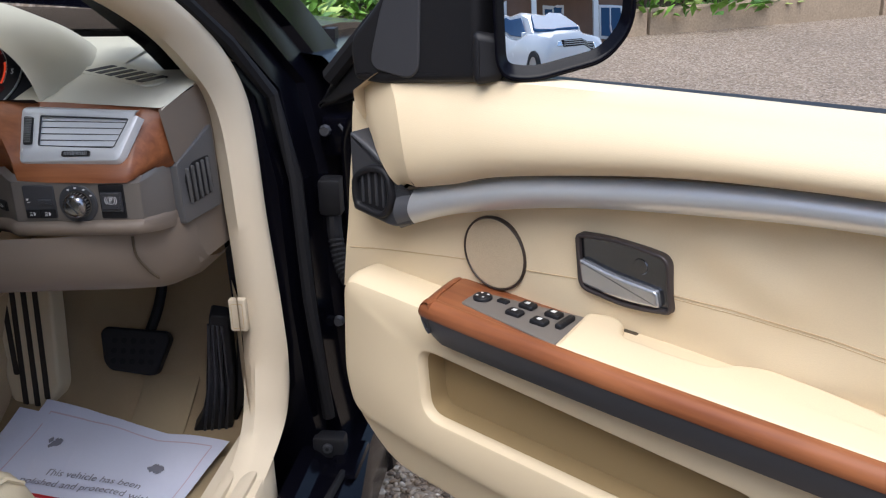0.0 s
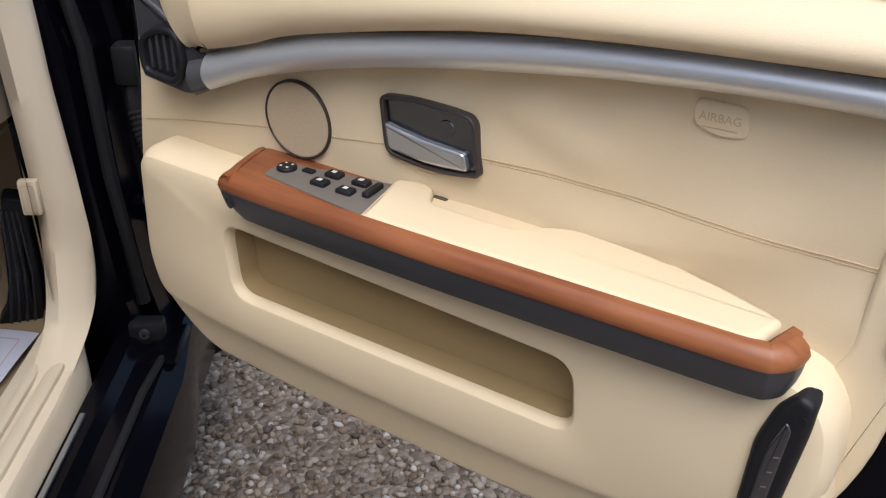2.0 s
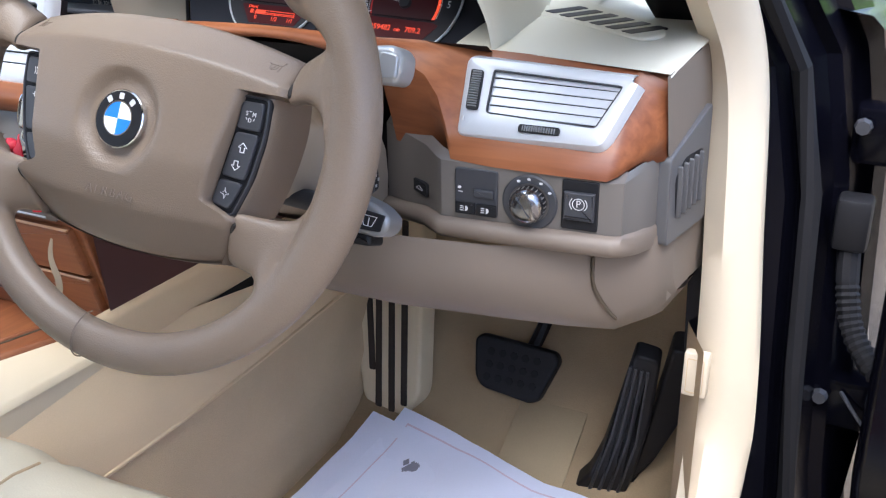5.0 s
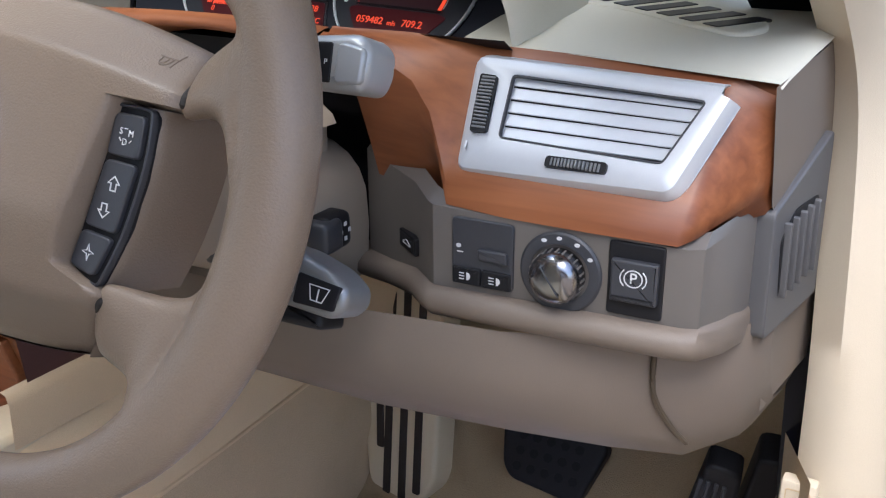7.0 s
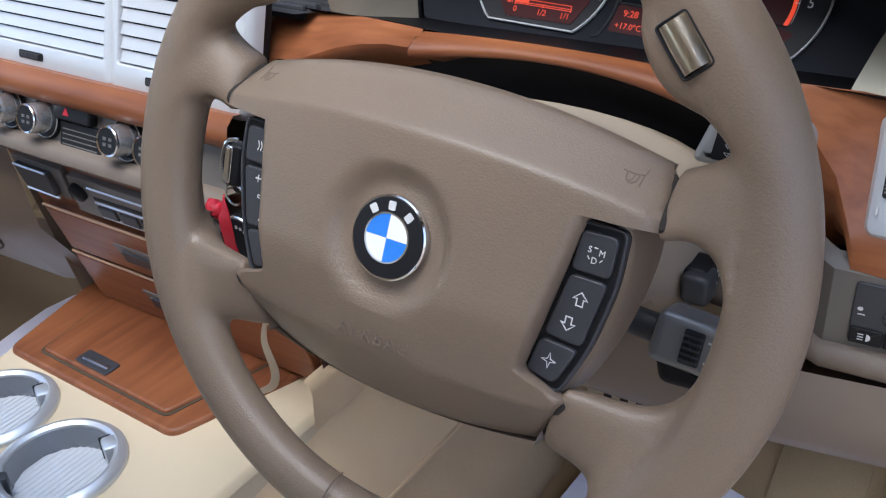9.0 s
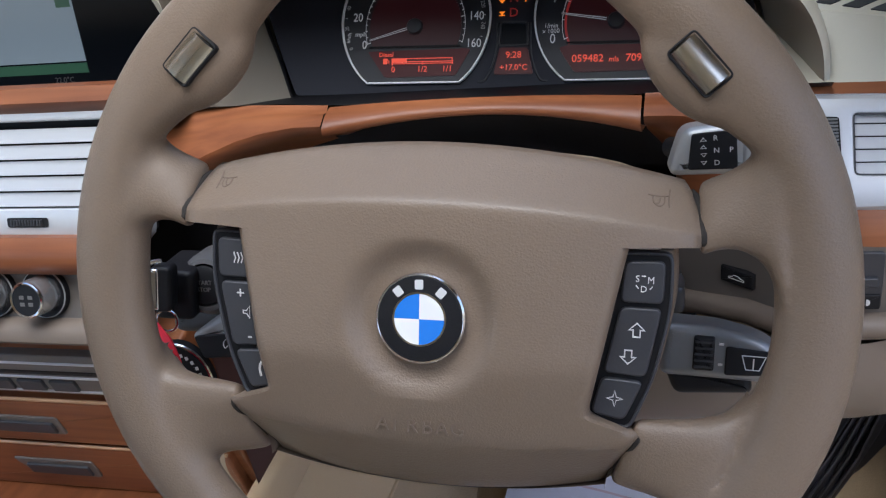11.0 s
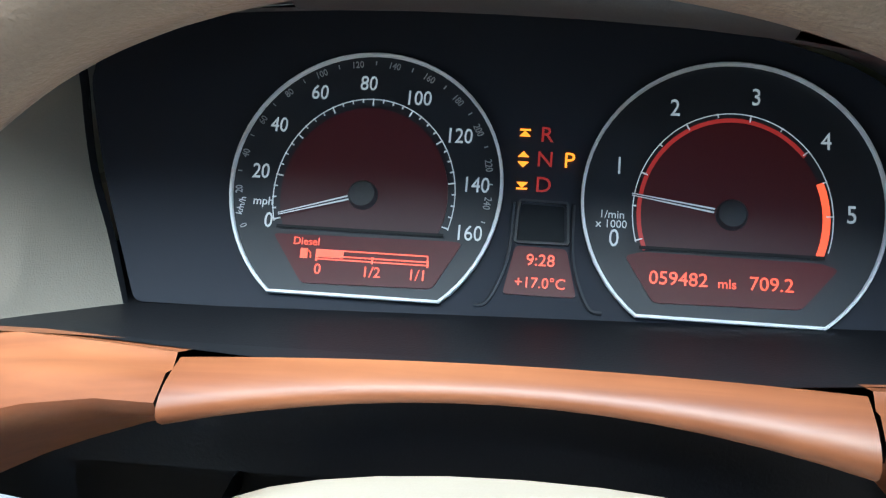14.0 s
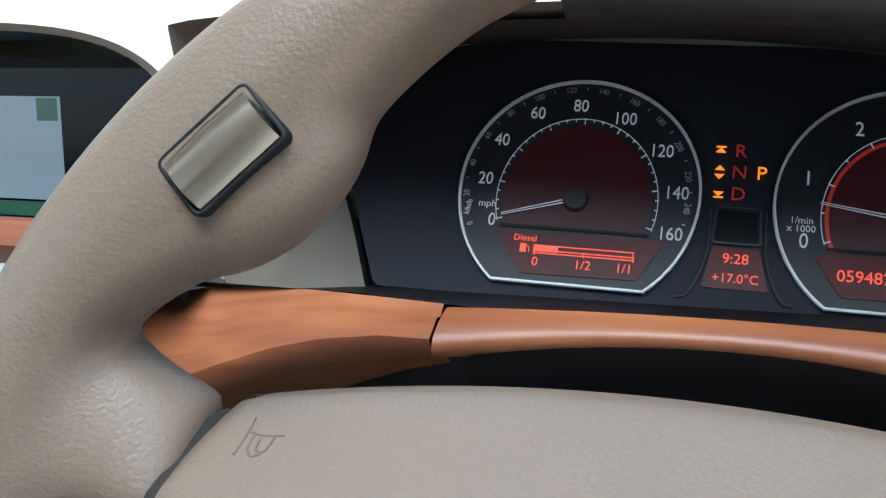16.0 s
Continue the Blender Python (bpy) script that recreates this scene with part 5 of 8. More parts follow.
# ---------------------------------------------------------------- driver's seat
seat = thing("driver_seat", None, "pale cream leather driver's seat cushion with piped seams", "car seat")
rows = []
for j in range(29):
    t = j / 28
    y = 0.20 + 0.795 * t
    row = []
    for i in range(33):
        s = i / 32
        x = -0.78 + 0.515 * s
        c = abs(2 * s - 1)
        z = 0.598 + 0.020 * t + 0.030 * max(0, (c - 0.55) / 0.45) ** 1.5 * (1 - 0.55 * t)
        z -= 0.012 * math.exp(-((c - 0.52) / 0.035) ** 2)
        z -= 0.085 * max(0, (t - 0.88) / 0.12) ** 3.0
        z -= 0.09 * max(0, (c - 0.90) / 0.10) ** 2.0
        z += 0.002 * math.sin(x * 40 + y * 17)
        row.append(Vector((x, y - 0.16 * max(0, c - 0.6) ** 2 * max(0, t - 0.4), z)))
    rows.append(row)
rows.append([p + Vector((0, -0.015, -0.16)) for p in rows[-1]])
rows = [[r[0] + Vector((0.015, 0, -0.17))] + r + [r[-1] + Vector((-0.015, 0, -0.17))] for r in rows]
cushion = part("cushion", loft(rows), SEATM, seat, smooth=70)
for c in (0.24, 0.76):
    pts = []
    for j in range(12, 27):
        r = rows[j]
        pts.append(r[1 + round(c * 32)] + Vector((0, 0, 0.001)))
    part("seam", tube(pts, 0.0016, 6), STITCH, cushion)
pts = [r[1 + 31] + Vector((0.0, 0, 0.0)) for r in rows[10:28]]
part("piping", tube(pts, 0.003, 6), SEATM, cushion)
# reclined back behind the wheel, never in view; added to darken the footwell
rows = []
for k in range(17):
    s = k / 16
    c = Vector((-0.525, 0.40 - 0.22 * s, 0.60 + 0.62 * s))
    hw = 0.255 * (1 - 0.30 * s ** 3)
    d = 0.075 - 0.02 * s
    rows.append([c + Vector((hw * math.copysign(abs(math.cos(a)) ** 0.7, math.cos(a)), d * math.sin(a) + 0.035 * abs(math.cos(a)) ** 3, 0)) for a in [2 * math.pi * i / 24 for i in range(24)]])
part("unseen_backrest", loft(rows, ring=True, cap=True), SEATM, seat, smooth=70)
part("unseen_headrest", box(-0.655, -0.395, 0.10, 0.20, 1.235, 1.385, 0.045, seg=4), SEATM, seat, smooth=70)
part("side_valance", box(-0.77, -0.275, 0.2, 0.93, 0.294, 0.47, 0.02), TAUPE_PL, seat)

# ---------------------------------------------------------------- dashboard
dash = thing("dashboard", None, "stone and taupe dashboard with wood fascia", "dashboard")


# top skin: from the fascia's upper edge forward to the windscreen
rows = []
for x in (-0.1825, -0.1835, -0.20, -0.24, -0.30, -0.345, -0.375):
    e = 0.003 if x > -0.1833 else 0.0
    k = min(1.0, max(0.0, (-0.183 - x) / 0.12)) * 0.006
    out = 0.075 if x > -0.1833 else 0.0
    prof_t = ((1.212, 0.943 + k), (1.225, 0.946 + k), (1.27, 0.953 + k), (1.34, 0.962 + k * 0.5), (1.46, 0.970), (1.60, 0.970), (1.68, 0.965))
    rows.append([(x + out * min(0.2, y - 1.205), y, z - e) for y, z in prof_t])
part("top_skin", loft(rows), DASHTOP, dash, "stone-coloured soft top", smooth=60)

# hood over the dials: it flares out from the black face
edge = spline([(0.199, -0.028), (0.199, 0.0), (0.195, 0.03), (0.182, 0.06), (0.150, 0.090), (0.09, 0.110), (-0.02, 0.116), (-0.12, 0.110), (-0.170, 0.100), (-0.193, 0.086), (-0.190, 0.065), (-0.180, 0.03), (-0.167, 0.0), (-0.155, -0.031)], n=4)


def hood_row(k, side_l, side_r, up, taper=False, fall=0.0):
    row = []
    for q in edge:
        f = min(1.0, abs(q.x - 0.01) / 0.19) ** 2
        g = max(0.0, min(1.0, (q.y + 0.03) / 0.13))
        kk = k
        if taper:
            kk *= max(0.0, min(1.0, (q.x + 0.19) / 0.055, (0.20 - q.x) / 0.075))
        p = DIALS @ Vector((q.x + (side_r * f if q.x > 0 else 0.0), q.y + up * g, -0.004))
        if q.x < 0:
            # the flank beside the screen ends in one upright edge
            p.x -= side_l / 0.072 * (p.x + 0.772) * max(0.0, min(1.0, (-0.10 - q.x) / 0.06))
        else:
            p.z -= fall * 0.022 * f * max(0.0, 0.98 - k)
        lip = 1.222 - 0.030 * g
        row.append(Vector((p.x, p.y + (lip - p.y) * kk, p.z + 0.012 * kk * g)))
    return row


hr = [hood_row(*q, fall=1.0 if n > 5 else 0.0) for n, q in enumerate(((0.0, 0.0, 0.0, 0.0), (0.06, 0.001, 0.001, 0.001), (0.35, 0.022, 0.010, 0.004), (0.65, 0.046, 0.020, 0.006), (0.93, 0.066, 0.028, 0.008), (1.0, 0.071, 0.031, 0.013), (0.98, 0.072, 0.034, 0.020), (0.70, 0.072, 0.038, 0.024), (0.0, 0.072, 0.042, 0.020), (-0.8, 0.072, 0.044, -0.01), (-1.6, 0.072, 0.044, -0.05)))]
part("dial_hood", loft(hr[1:6]), HOODM, dash, "beige inside of the dial hood", smooth=60)
part("hood_top", loft(hr[5:]), DASHTOP, dash, "stone-coloured top of the dial hood", smooth=60)
part("face_rim", loft(hr[:2]), BLACKPL, dash, smooth=60)
brow = [i for i, q in enumerate(edge) if q.y > 0.055 and q.x > -0.19]
part("hood_lining", loft([[hood_row(*q, taper=True)[i] for i in brow] for q in ((0.0, 0.0, 0.0, -0.001), (0.3, 0.0, 0.004, 0.0), (0.7, 0.0, 0.008, 0.002), (0.96, 0.0, 0.010, 0.006))]), LININGM, dash, "dark hood lining", smooth=60)
lip_at = [i for i, q in enumerate(edge) if q.y > 0.103 and -0.05 < q.x < 0.10]
part("hood_lip", loft([[hood_row(*q)[i] for i in lip_at] for q in ((0.96, 0.0, 0.008, 0.0055), (1.03, 0.0, 0.010, 0.012), (1.04, 0.0, 0.012, 0.020), (0.97, 0.0, 0.014, 0.026))]), LININGM, dash, "dark lip of the hood", smooth=60)

# screen hood beside it
arc2 = []
for i in range(41):
    a = math.pi * i / 40
    c, s_ = math.cos(a), math.sin(a)
    arc2.append((-0.965 - 0.187 * math.copysign(abs(c) ** 0.4, c), 0.945 + 0.118 * abs(s_) ** 0.33))
rows = []
for k, (dy, grow, lift) in enumerate(((0.075, -0.012, -0.010), (0.0, -0.008, 0.0), (-0.010, 0.002, 0.004), (-0.006, 0.012, 0.012), (0.03, 0.022, 0.018), (0.15, 0.03, 0.018), (0.36, 0.05, -0.03))):
    rows.append([Vector((-0.965 + (x + 0.965) * (1 + min(grow, 0.002 if x > -0.965 else 1.0) / 0.185), 1.235 + dy - 0.02 * (z - 0.945) / 0.118 * (dy < 0.1), 0.945 + (z - 0.945) * (1 + lift / 0.118) if k < 6 else 0.945 + (z - 0.945) * 0.3)) for x, z in arc2])
part("screen_hood_lining", loft(rows[:2]), BLACKPL, dash, smooth=60)
part("screen_hood", loft(rows[1:]), DASHTOP, dash, "stone-coloured hood over the screen", smooth=60)
# passenger side top
rows = []
for x in (-1.16, -1.3, -1.5, -1.78):
    rows.append([(x, 1.19, 0.945), (x, 1.22, 0.962), (x, 1.30, 0.972), (x, 1.45, 0.980), (x, 1.60, 0.975), (x, 1.68, 0.965)])
part("passenger_top", loft(rows), DASHTOP, dash, smooth=60)
rows = []
for x in (-0.30, -0.5, -0.9, -1.3, -1.7):
    rows.append([(x, 1.34, 0.965), (x, 1.45, 0.975), (x, 1.60, 0.97), (x, 1.70, 0.955)])
part("rear_top", loft(rows), DASHTOP, dash, smooth=60)
# black shelf under the dials and screen
part("dial_shelf", loft([[(x, 1.180 + 0.018 * (abs(x + 0.545) > 0.12), 0.9545 + 0.001 * (abs(x + 0.545) > 0.12)), (x, 1.215, 0.945), (x, 1.285, 0.930), (x, 1.40, 0.930)] for x in (-0.78, -0.70, -0.55, -0.40, -0.335)]), BLACKPL, dash, "dark shelf under the dials", smooth=50)
part("screen_shelf", loft([[(x, 1.175, 0.958), (x, 1.22, 0.948), (x, 1.31, 0.942)] for x in (-0.77, -0.95, -1.16)]), DARKPL, dash, smooth=50)
for k in range(5):
    part("shelf_rib", box(-1.14, -0.78, 1.195 + 0.016 * k, 1.202 + 0.016 * k, 0.945, 0.957 - 0.003 * k, 0.002), DARKPL, dash)

# wood fascia: lit face, crease, and the scoop behind the wheel


def fascia(x, ty, tz, cy, cz, ry, rz):
    top = Vector((x, ty, tz))
    cre = Vector((x, cy, cz))
    rec = Vector((x, ry, rz))
    d = (cre - top)
    return [top + Vector((0, 0.022, -0.006)), top + Vector((0, 0.006, 0.0005)), top + Vector((0, 0.001, -0.003)), top + d * 0.25, top + d * 0.5, top + d * 0.75, top + d * 0.94, cre + Vector((0, 0.002, -0.004)), cre + (rec - cre) * 0.35 + Vector((0, 0, -0.003)), cre + (rec - cre) * 0.7, rec]


def bar(x, ty, tz, cy, cz, ry, rz):
    """A bar rounded like a handrail."""
    c, top = Vector((x, ty + 0.010, (tz + cz) / 2 - 0.002)), []
    h = (tz - cz) / 2 + 0.002
    for i in range(10):
        a = radians(102 + 138 * i / 9)
        top.append(c + Vector((0, (ty + 0.010 - cy) * 1.02 * math.cos(a), h * math.sin(a))))
    return top + [Vector((x, ry, rz))]


right = [(-0.348, 1.205, 0.950, 1.152, 0.872, 1.196, 0.862), (-0.356, 1.203, 0.951, 1.158, 0.892, 1.190, 0.862), (-0.366, 1.200, 0.953, 1.164, 0.915, 1.191, 0.860), (-0.380, 1.196, 0.954, 1.168, 0.932, 1.193, 0.858), (-0.400, 1.190, 0.956, 1.168, 0.943, 1.195, 0.858), (-0.424, 1.183, 0.957, 1.166, 0.949, 1.197, 0.864), (-0.431, 1.181, 0.957, 1.165, 0.950, 1.197, 0.912), (-0.446, 1.178, 0.958, 1.163, 0.951, 1.195, 0.930)]
front = [(-0.213, 1.212, 0.944, 1.156, 0.870, 1.20, 0.864), (-0.26, 1.209, 0.947, 1.153, 0.870, 1.20, 0.862), (-0.31, 1.206, 0.949, 1.152, 0.870, 1.20, 0.862)]
bm = loft([fascia(*s) for s in front + right])
end = [Vector(p) for p in fascia(*front[0])]
tip = [Vector((-0.1835, 1.214 + 0.024 * (i / 10), 0.943 - 0.077 * (i / 10))) for i in range(11)]
mid = [(a * 0.88 + b * 0.12 + Vector((0.003, -0.002, 0))) for a, b in zip(end, tip)]
loft([end, mid, tip], bm)
bmesh.ops.remove_doubles(bm, verts=bm.verts, dist=1e-5)
part("fascia_right", bm, WOOD, dash, "cherry wood fascia round the side vent", smooth=50)
left = [(-0.657, 1.178, 0.958, 1.163, 0.951, 1.192, 0.931), (-0.678, 1.183, 0.957, 1.165, 0.950, 1.196, 0.924), (-0.703, 1.188, 0.956, 1.165, 0.946, 1.198, 0.914), (-0.723, 1.192, 0.955, 1.163, 0.941, 1.200, 0.905), (-0.747, 1.196, 0.953, 1.160, 0.932, 1.200, 0.893), (-0.775, 1.199, 0.951, 1.156, 0.920, 1.202, 0.880), (-0.81, 1.198, 0.951, 1.150, 0.905, 1.20, 0.866)]
part("fascia_left", loft([fascia(*s) for s in left]), WOOD, dash, "cherry wood fascia beside the column", smooth=50)
cen = []
for i in range(15):
    t = 2 * i / 14 - 1
    c = 1 - t * t
    cen.append((-0.5475 + 0.0998 * t - 0.004 * (1 - t), 1.178, 0.958 + 0.002 * c, 1.161 + 0.012 * c, 0.943 - 0.003 * max(0.0, t) ** 2 + 0.010 * c, 1.205, 0.928 + 0.018 * c))
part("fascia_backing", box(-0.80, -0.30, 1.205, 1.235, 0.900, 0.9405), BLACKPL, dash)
part("fascia_bridge", loft([bar(*s) for s in cen]), WOOD, dash, "narrow cherry wood bridge under the dials", smooth=50)
# black sheets stand in for the dark of the hollow behind the column
part("column_void_shade", loft([[(-0.543 + 0.128 * math.cos(a), 1.222 + d, 0.86 + 0.066 * math.sin(a)) for a in [math.pi * i / 16 for i in range(17)]] for d in (0.0, 0.1)]), BLACKPL, dash, smooth=60)
part("void_back_shade", slab([( -0.5475 + 0.20 * math.cos(math.pi * i / 16), 0.86 + 0.066 * math.sin(math.pi * i / 16)) for i in range(17)] + [(-0.75, 0.78), (-0.345, 0.78)], 0, 0.01), BLACKPL, dash).matrix_world = Matrix(((1, 0, 0, 0), (0, 0, -1, 1.26), (0, 1, 0, 0), (0, 0, 0, 1)))

# side vent in the wood
WHEELG = mat("grey_knurled_wheel", (0.17, 0.175, 0.18), 0.4, metal=0.3, var=0.05)
vent = thing("air_vent", VENT, "silver rectangular air vent set in the wood fascia", "air vent", group="dashboard air vents")
vo = rounded([(-0.009, 0.066), (0.141, 0.0615), (0.120, 0.003), (-0.004, -0.001)], 0.006, 4)
part("surround", pierced(offset(vo, 0.0042), rounded([(0.017, 0.056), (0.127, 0.0525), (0.112, 0.0175), (0.018, 0.0195)], 0.003, 3), -0.004, 0.0055, 0.002, 0.0008), SILVERP, vent, "satin silver surround")
part("box", slab(rounded([(0.010, 0.06), (0.133, 0.056), (0.118, 0.012), (0.012, 0.014)], 0.002, 2), -0.004, 0.0012), BLACKPL, vent)
for i in range(5):
    y = 0.0235 + 0.0078 * i
    ends = ((0.0165, 0.0), (0.1158 + 0.0034 * i, 0.0004 * i))
    part("slat", loft([[(x, y - 0.0038 - d, 0.0034), (x, y + 0.0030 - d, 0.0016), (x, y + 0.0024 - d, 0.0004), (x, y - 0.0042 - d, 0.0028)] for x, d in ends], ring=True, cap=True), SILVERP, vent)
part("inner_edge", frame_slab(rounded([(0.0165, 0.0565), (0.1285, 0.0530), (0.1130, 0.0168), (0.0175, 0.0190)], 0.003, 3), 0.0009, 0.003, 0.0060), DARKPL, vent)
part("wheel_slot", slab(rounded([(-0.0025, 0.0545), (0.0085, 0.054), (0.0105, 0.0205), (0.0, 0.0198)], 0.002, 3), 0.004, 0.0080), BLACKPL, vent)
for i in range(15):
    y = 0.0225 + 0.0021 * i
    part("wheel_ridge", box(0.0005 - 0.0001 * i, 0.0092 - 0.0001 * i, y, y + 0.0013, 0.0075, 0.0104 - 0.002 * abs(i - 7) / 7, 0.0003, seg=1), WHEELG, vent)
part("lower_slot", slab(rounded([(0.050, 0.0125), (0.085, 0.0132), (0.085, 0.0070), (0.050, 0.0060)], 0.002, 3), 0.004, 0.0080), BLACKPL, vent)
for i in range(14):
    x = 0.053 + 0.0021 * i
    part("lower_ridge", box(x, x + 0.0013, 0.0072, 0.0118, 0.0075, 0.0102 - 0.002 * abs(i - 7) / 7, 0.0003, seg=1), WHEELG, vent)
part("air_mark", box(-0.001, 0.0, 0.010, 0.0145, 0.007, 0.0079), MARK, vent)

# grey switch panel below the wood
sw = thing("switch_panel", SWITCHES, "warm grey panel of light and parking switches", "switch panel")
rows = []
for x, z, yt, yb in ((-0.175, -0.060, 0.036, -0.040), (-0.120, -0.026, 0.030, -0.031), (-0.099, -0.003, 0.028, -0.0265), (-0.094, 0.000, 0.027, -0.027), (0.0, 0.0, 0.025, -0.025), (0.054, 0.0, 0.024, -0.024), (0.062, -0.003, 0.0245, -0.024), (0.069, -0.030, 0.026, -0.030), (0.075, -0.062, 0.027, -0.036), (0.078, -0.096, 0.028, -0.038)):
    rows.append([(x, yb - 0.006, z - 0.010), (x, yb, z - 0.001), (x, yb + 0.004, z), (x, yt - 0.002, z), (x, yt + 0.004, z - 0.012)])
part("panel", loft(rows), GREYPL, sw, smooth=25)
part("light_plate", slab(rect(-0.081, -0.0425, -0.0205, 0.0205, 0.003), -0.002, 0.0018, 0.001), DARKPL, sw)
part("slider", slab(rounded([(-0.064, 0.0035), (-0.046, 0.0035), (-0.045, -0.0035), (-0.063, -0.003)], 0.001, 2), 0.001, 0.0042, 0.001), DARKPL, sw)
for x0, x1 in ((-0.080, -0.0622), (-0.0612, -0.0435)):
    part("fog_button", slab(rect(x0, x1, -0.0195, -0.0090, 0.001), 0.0015, 0.0036, 0.0008), BLACKPL, sw)
    xm = (x0 + x1) / 2
    part("lamp_mark", slab(ell(xm + 0.0005, -0.0142, 0.0024, 0.0024, 10, -90, 90), 0.0036, 0.0039), MARK, sw)
    for k in range(3):
        part("beam_mark", box(xm - 0.0042, xm - 0.001, -0.0164 + 0.0018 * k, -0.0158 + 0.0018 * k, 0.0036, 0.0039), MARK, sw)
part("level_mark", slab(ell(-0.0765, 0.0035, 0.0016, 0.0013, 10), 0.0018, 0.0021), MARK, sw)
part("level_mark", box(-0.0775, -0.0735, -0.0005, 0.0002, 0.0018, 0.0021), MARK, sw)
KM = Matrix.Translation((-0.0145, -0.0025, 0))
kb = part("light_knob", lathe([(0.0238, 0.0002), (0.0238, 0.0012), (0.0225, 0.0022), (0.017, 0.0022)], 40, m=KM), DARKPL, sw, "knurled silver light knob")
part("knob_cap", lathe([(0.0150, 0.002), (0.0150, 0.006), (0.0146, 0.0110), (0.0132, 0.0142), (0.0105, 0.0162), (0.006, 0.0173), (0, 0.0176)], 40, m=KM), mat("dark_chrome", (0.27, 0.27, 0.29), 0.22, metal=1.0, var=0.05), kb)
for k in range(24):
    part("knurl", moved(box(-0.0005, 0.0005, 0.0143, 0.0153, 0.004, 0.0100), KM @ pose(0, 0, 0, 0, 0, 15 * k)), GREYPL, kb)
part("pointer", moved(box(-0.0003, 0.0003, -0.009, 0.010, 0.0172, 0.0180), KM @ pose(0, 0, 0, 0, 0, 35)), DARKPL, kb)
for a in (118, 92, 62, 32):
    part("position_mark", slab(ell(-0.0145 + 0.0203 * math.cos(radians(a)), -0.0025 + 0.0203 * math.sin(radians(a)), 0.0016, 0.0011, 8), 0.0020, 0.0026), MARK, kb)
pk = part("parking_switch", slab(rect(0.0125, 0.0430, -0.0205, 0.0215, 0.002), -0.001, 0.0015, 0.001), BLACKPL, sw, "black parking brake switch")
part("rocker", slab(rect(0.0150, 0.0405, -0.0115, 0.0125, 0.001), 0.001, 0.0052, 0.0015), DARKPL, pk)
part("rocker_lip", box(0.0165, 0.0390, -0.0085, -0.0078, 0.005, 0.0058), BLACKPL, pk)
writing("P", 0.0085, 0.0277, 0.0030, 0.0054, MARK, pk)
part("brake_ring", frame_slab(ell(0.0277, 0.003, 0.0052, 0.0050, 24), 0.0006, 0.005, 0.0055), MARK, pk)
for sgn in (0, 180):
    part("brake_arc", tube([(0.0277 + 0.0072 * math.cos(radians(a + sgn)), 0.003 + 0.0064 * math.sin(radians(a + sgn)), 0.0054) for a in (-45, -22, 0, 22, 45)], 0.0004, 5), MARK, pk)
tr = part("boot_switch", slab(rect(-0.0125, 0.0125, -0.0058, 0.0058, 0.001), -0.002, 0.0035, 0.001), BLACKPL, sw, "black boot release switch")
tr.matrix_basis = Matrix.Translation((-0.1245, -0.0125, -0.0285)) @ pose(0, 0, 0, 0, -38, 0)
part("car_mark", frame_slab(rounded([(-0.0060, -0.0016), (0.0060, -0.0016), (0.0056, 0.0002), (0.0030, 0.0004), (0.0014, 0.0018), (-0.0018, 0.0018), (-0.0036, 0.0002), (-0.0060, 0.0)], 0.0006, 2), 0.0004, 0.0034, 0.0039), MARK, tr)

# shelf lip and knee panel
LIPS = [(-0.185, -0.060, -0.040), (-0.150, -0.045, -0.036), (-0.122, -0.026, -0.031), (-0.101, -0.003, -0.0265), (-0.094, 0.001, -0.027), (-0.05, 0.002, -0.026), (0.0, 0.002, -0.025), (0.054, 0.001, -0.024), (0.063, -0.003, -0.024), (0.071, -0.030, -0.030), (0.076, -0.062, -0.036), (0.079, -0.094, -0.038)]
part("shelf_lip", loft([[(x, y + 0.003, z - 0.02), (x, y + 0.0015, z + 0.001), (x, y, z + 0.005), (x, y - 0.004, z + 0.0085), (x, y - 0.011, z + 0.0075), (x, y - 0.0160, z + 0.002), (x, y - 0.0175, z - 0.03)] for x, z, y in LIPS]), TAUPE_PL, sw, "taupe moulded lip", smooth=50)
rows = []
for x, y, zb, dy in ((-0.180, 1.268, 0.712, 0.01), (-0.190, 1.225, 0.702, 0.03), (-0.215, 1.192, 0.698, 0.04), (-0.255, 1.172, 0.702, 0.04), (-0.31, 1.150, 0.708, 0.04), (-0.40, 1.135, 0.708, 0.04), (-0.50, 1.125, 0.712, 0.04), (-0.62, 1.125, 0.715, 0.04), (-0.74, 1.15, 0.72, 0.04)):
    rows.append([(x, y, 0.798), (x, y - 0.004, 0.77), (x, y + 0.004, zb + 0.035), (x, y + 0.022, zb + 0.012), (x, y + 0.06, zb), (x, y + 0.16, zb - 0.005)])
part("knee_panel", loft(rows), TAUPE_PL, dash, "taupe knee panel", smooth=60)
part("panel_joint", tube(spline([(-0.228, 1.182, 0.790), (-0.226, 1.181, 0.765), (-0.217, 1.190, 0.742), (-0.210, 1.200, 0.728)], n=6), 0.0018, 6), SEAM, dash)
cap = [[(-0.1832, y0, z), (-0.177, (y0 + 1.40) / 2, z + 0.008 * (z > 0.9)), (-0.170, 1.40, z + 0.020 * (z > 0.9))] for y0, z in ((1.205, 0.9425), (1.218, 0.905), (1.229, 0.872), (1.247, 0.860), (1.256, 0.80), (1.268, 0.722))]
part("end_cap", loft(cap), TAUPE_PL, dash, "taupe end cap", smooth=60)
svm = axes((-0.1795, 1.270, 0.838), (0.10, 0.99, 0.0), (0, 0, 1))
sv = thing("air_vent", svm, "dark grey slatted side demister vent", "air vent", group="dashboard air vents")
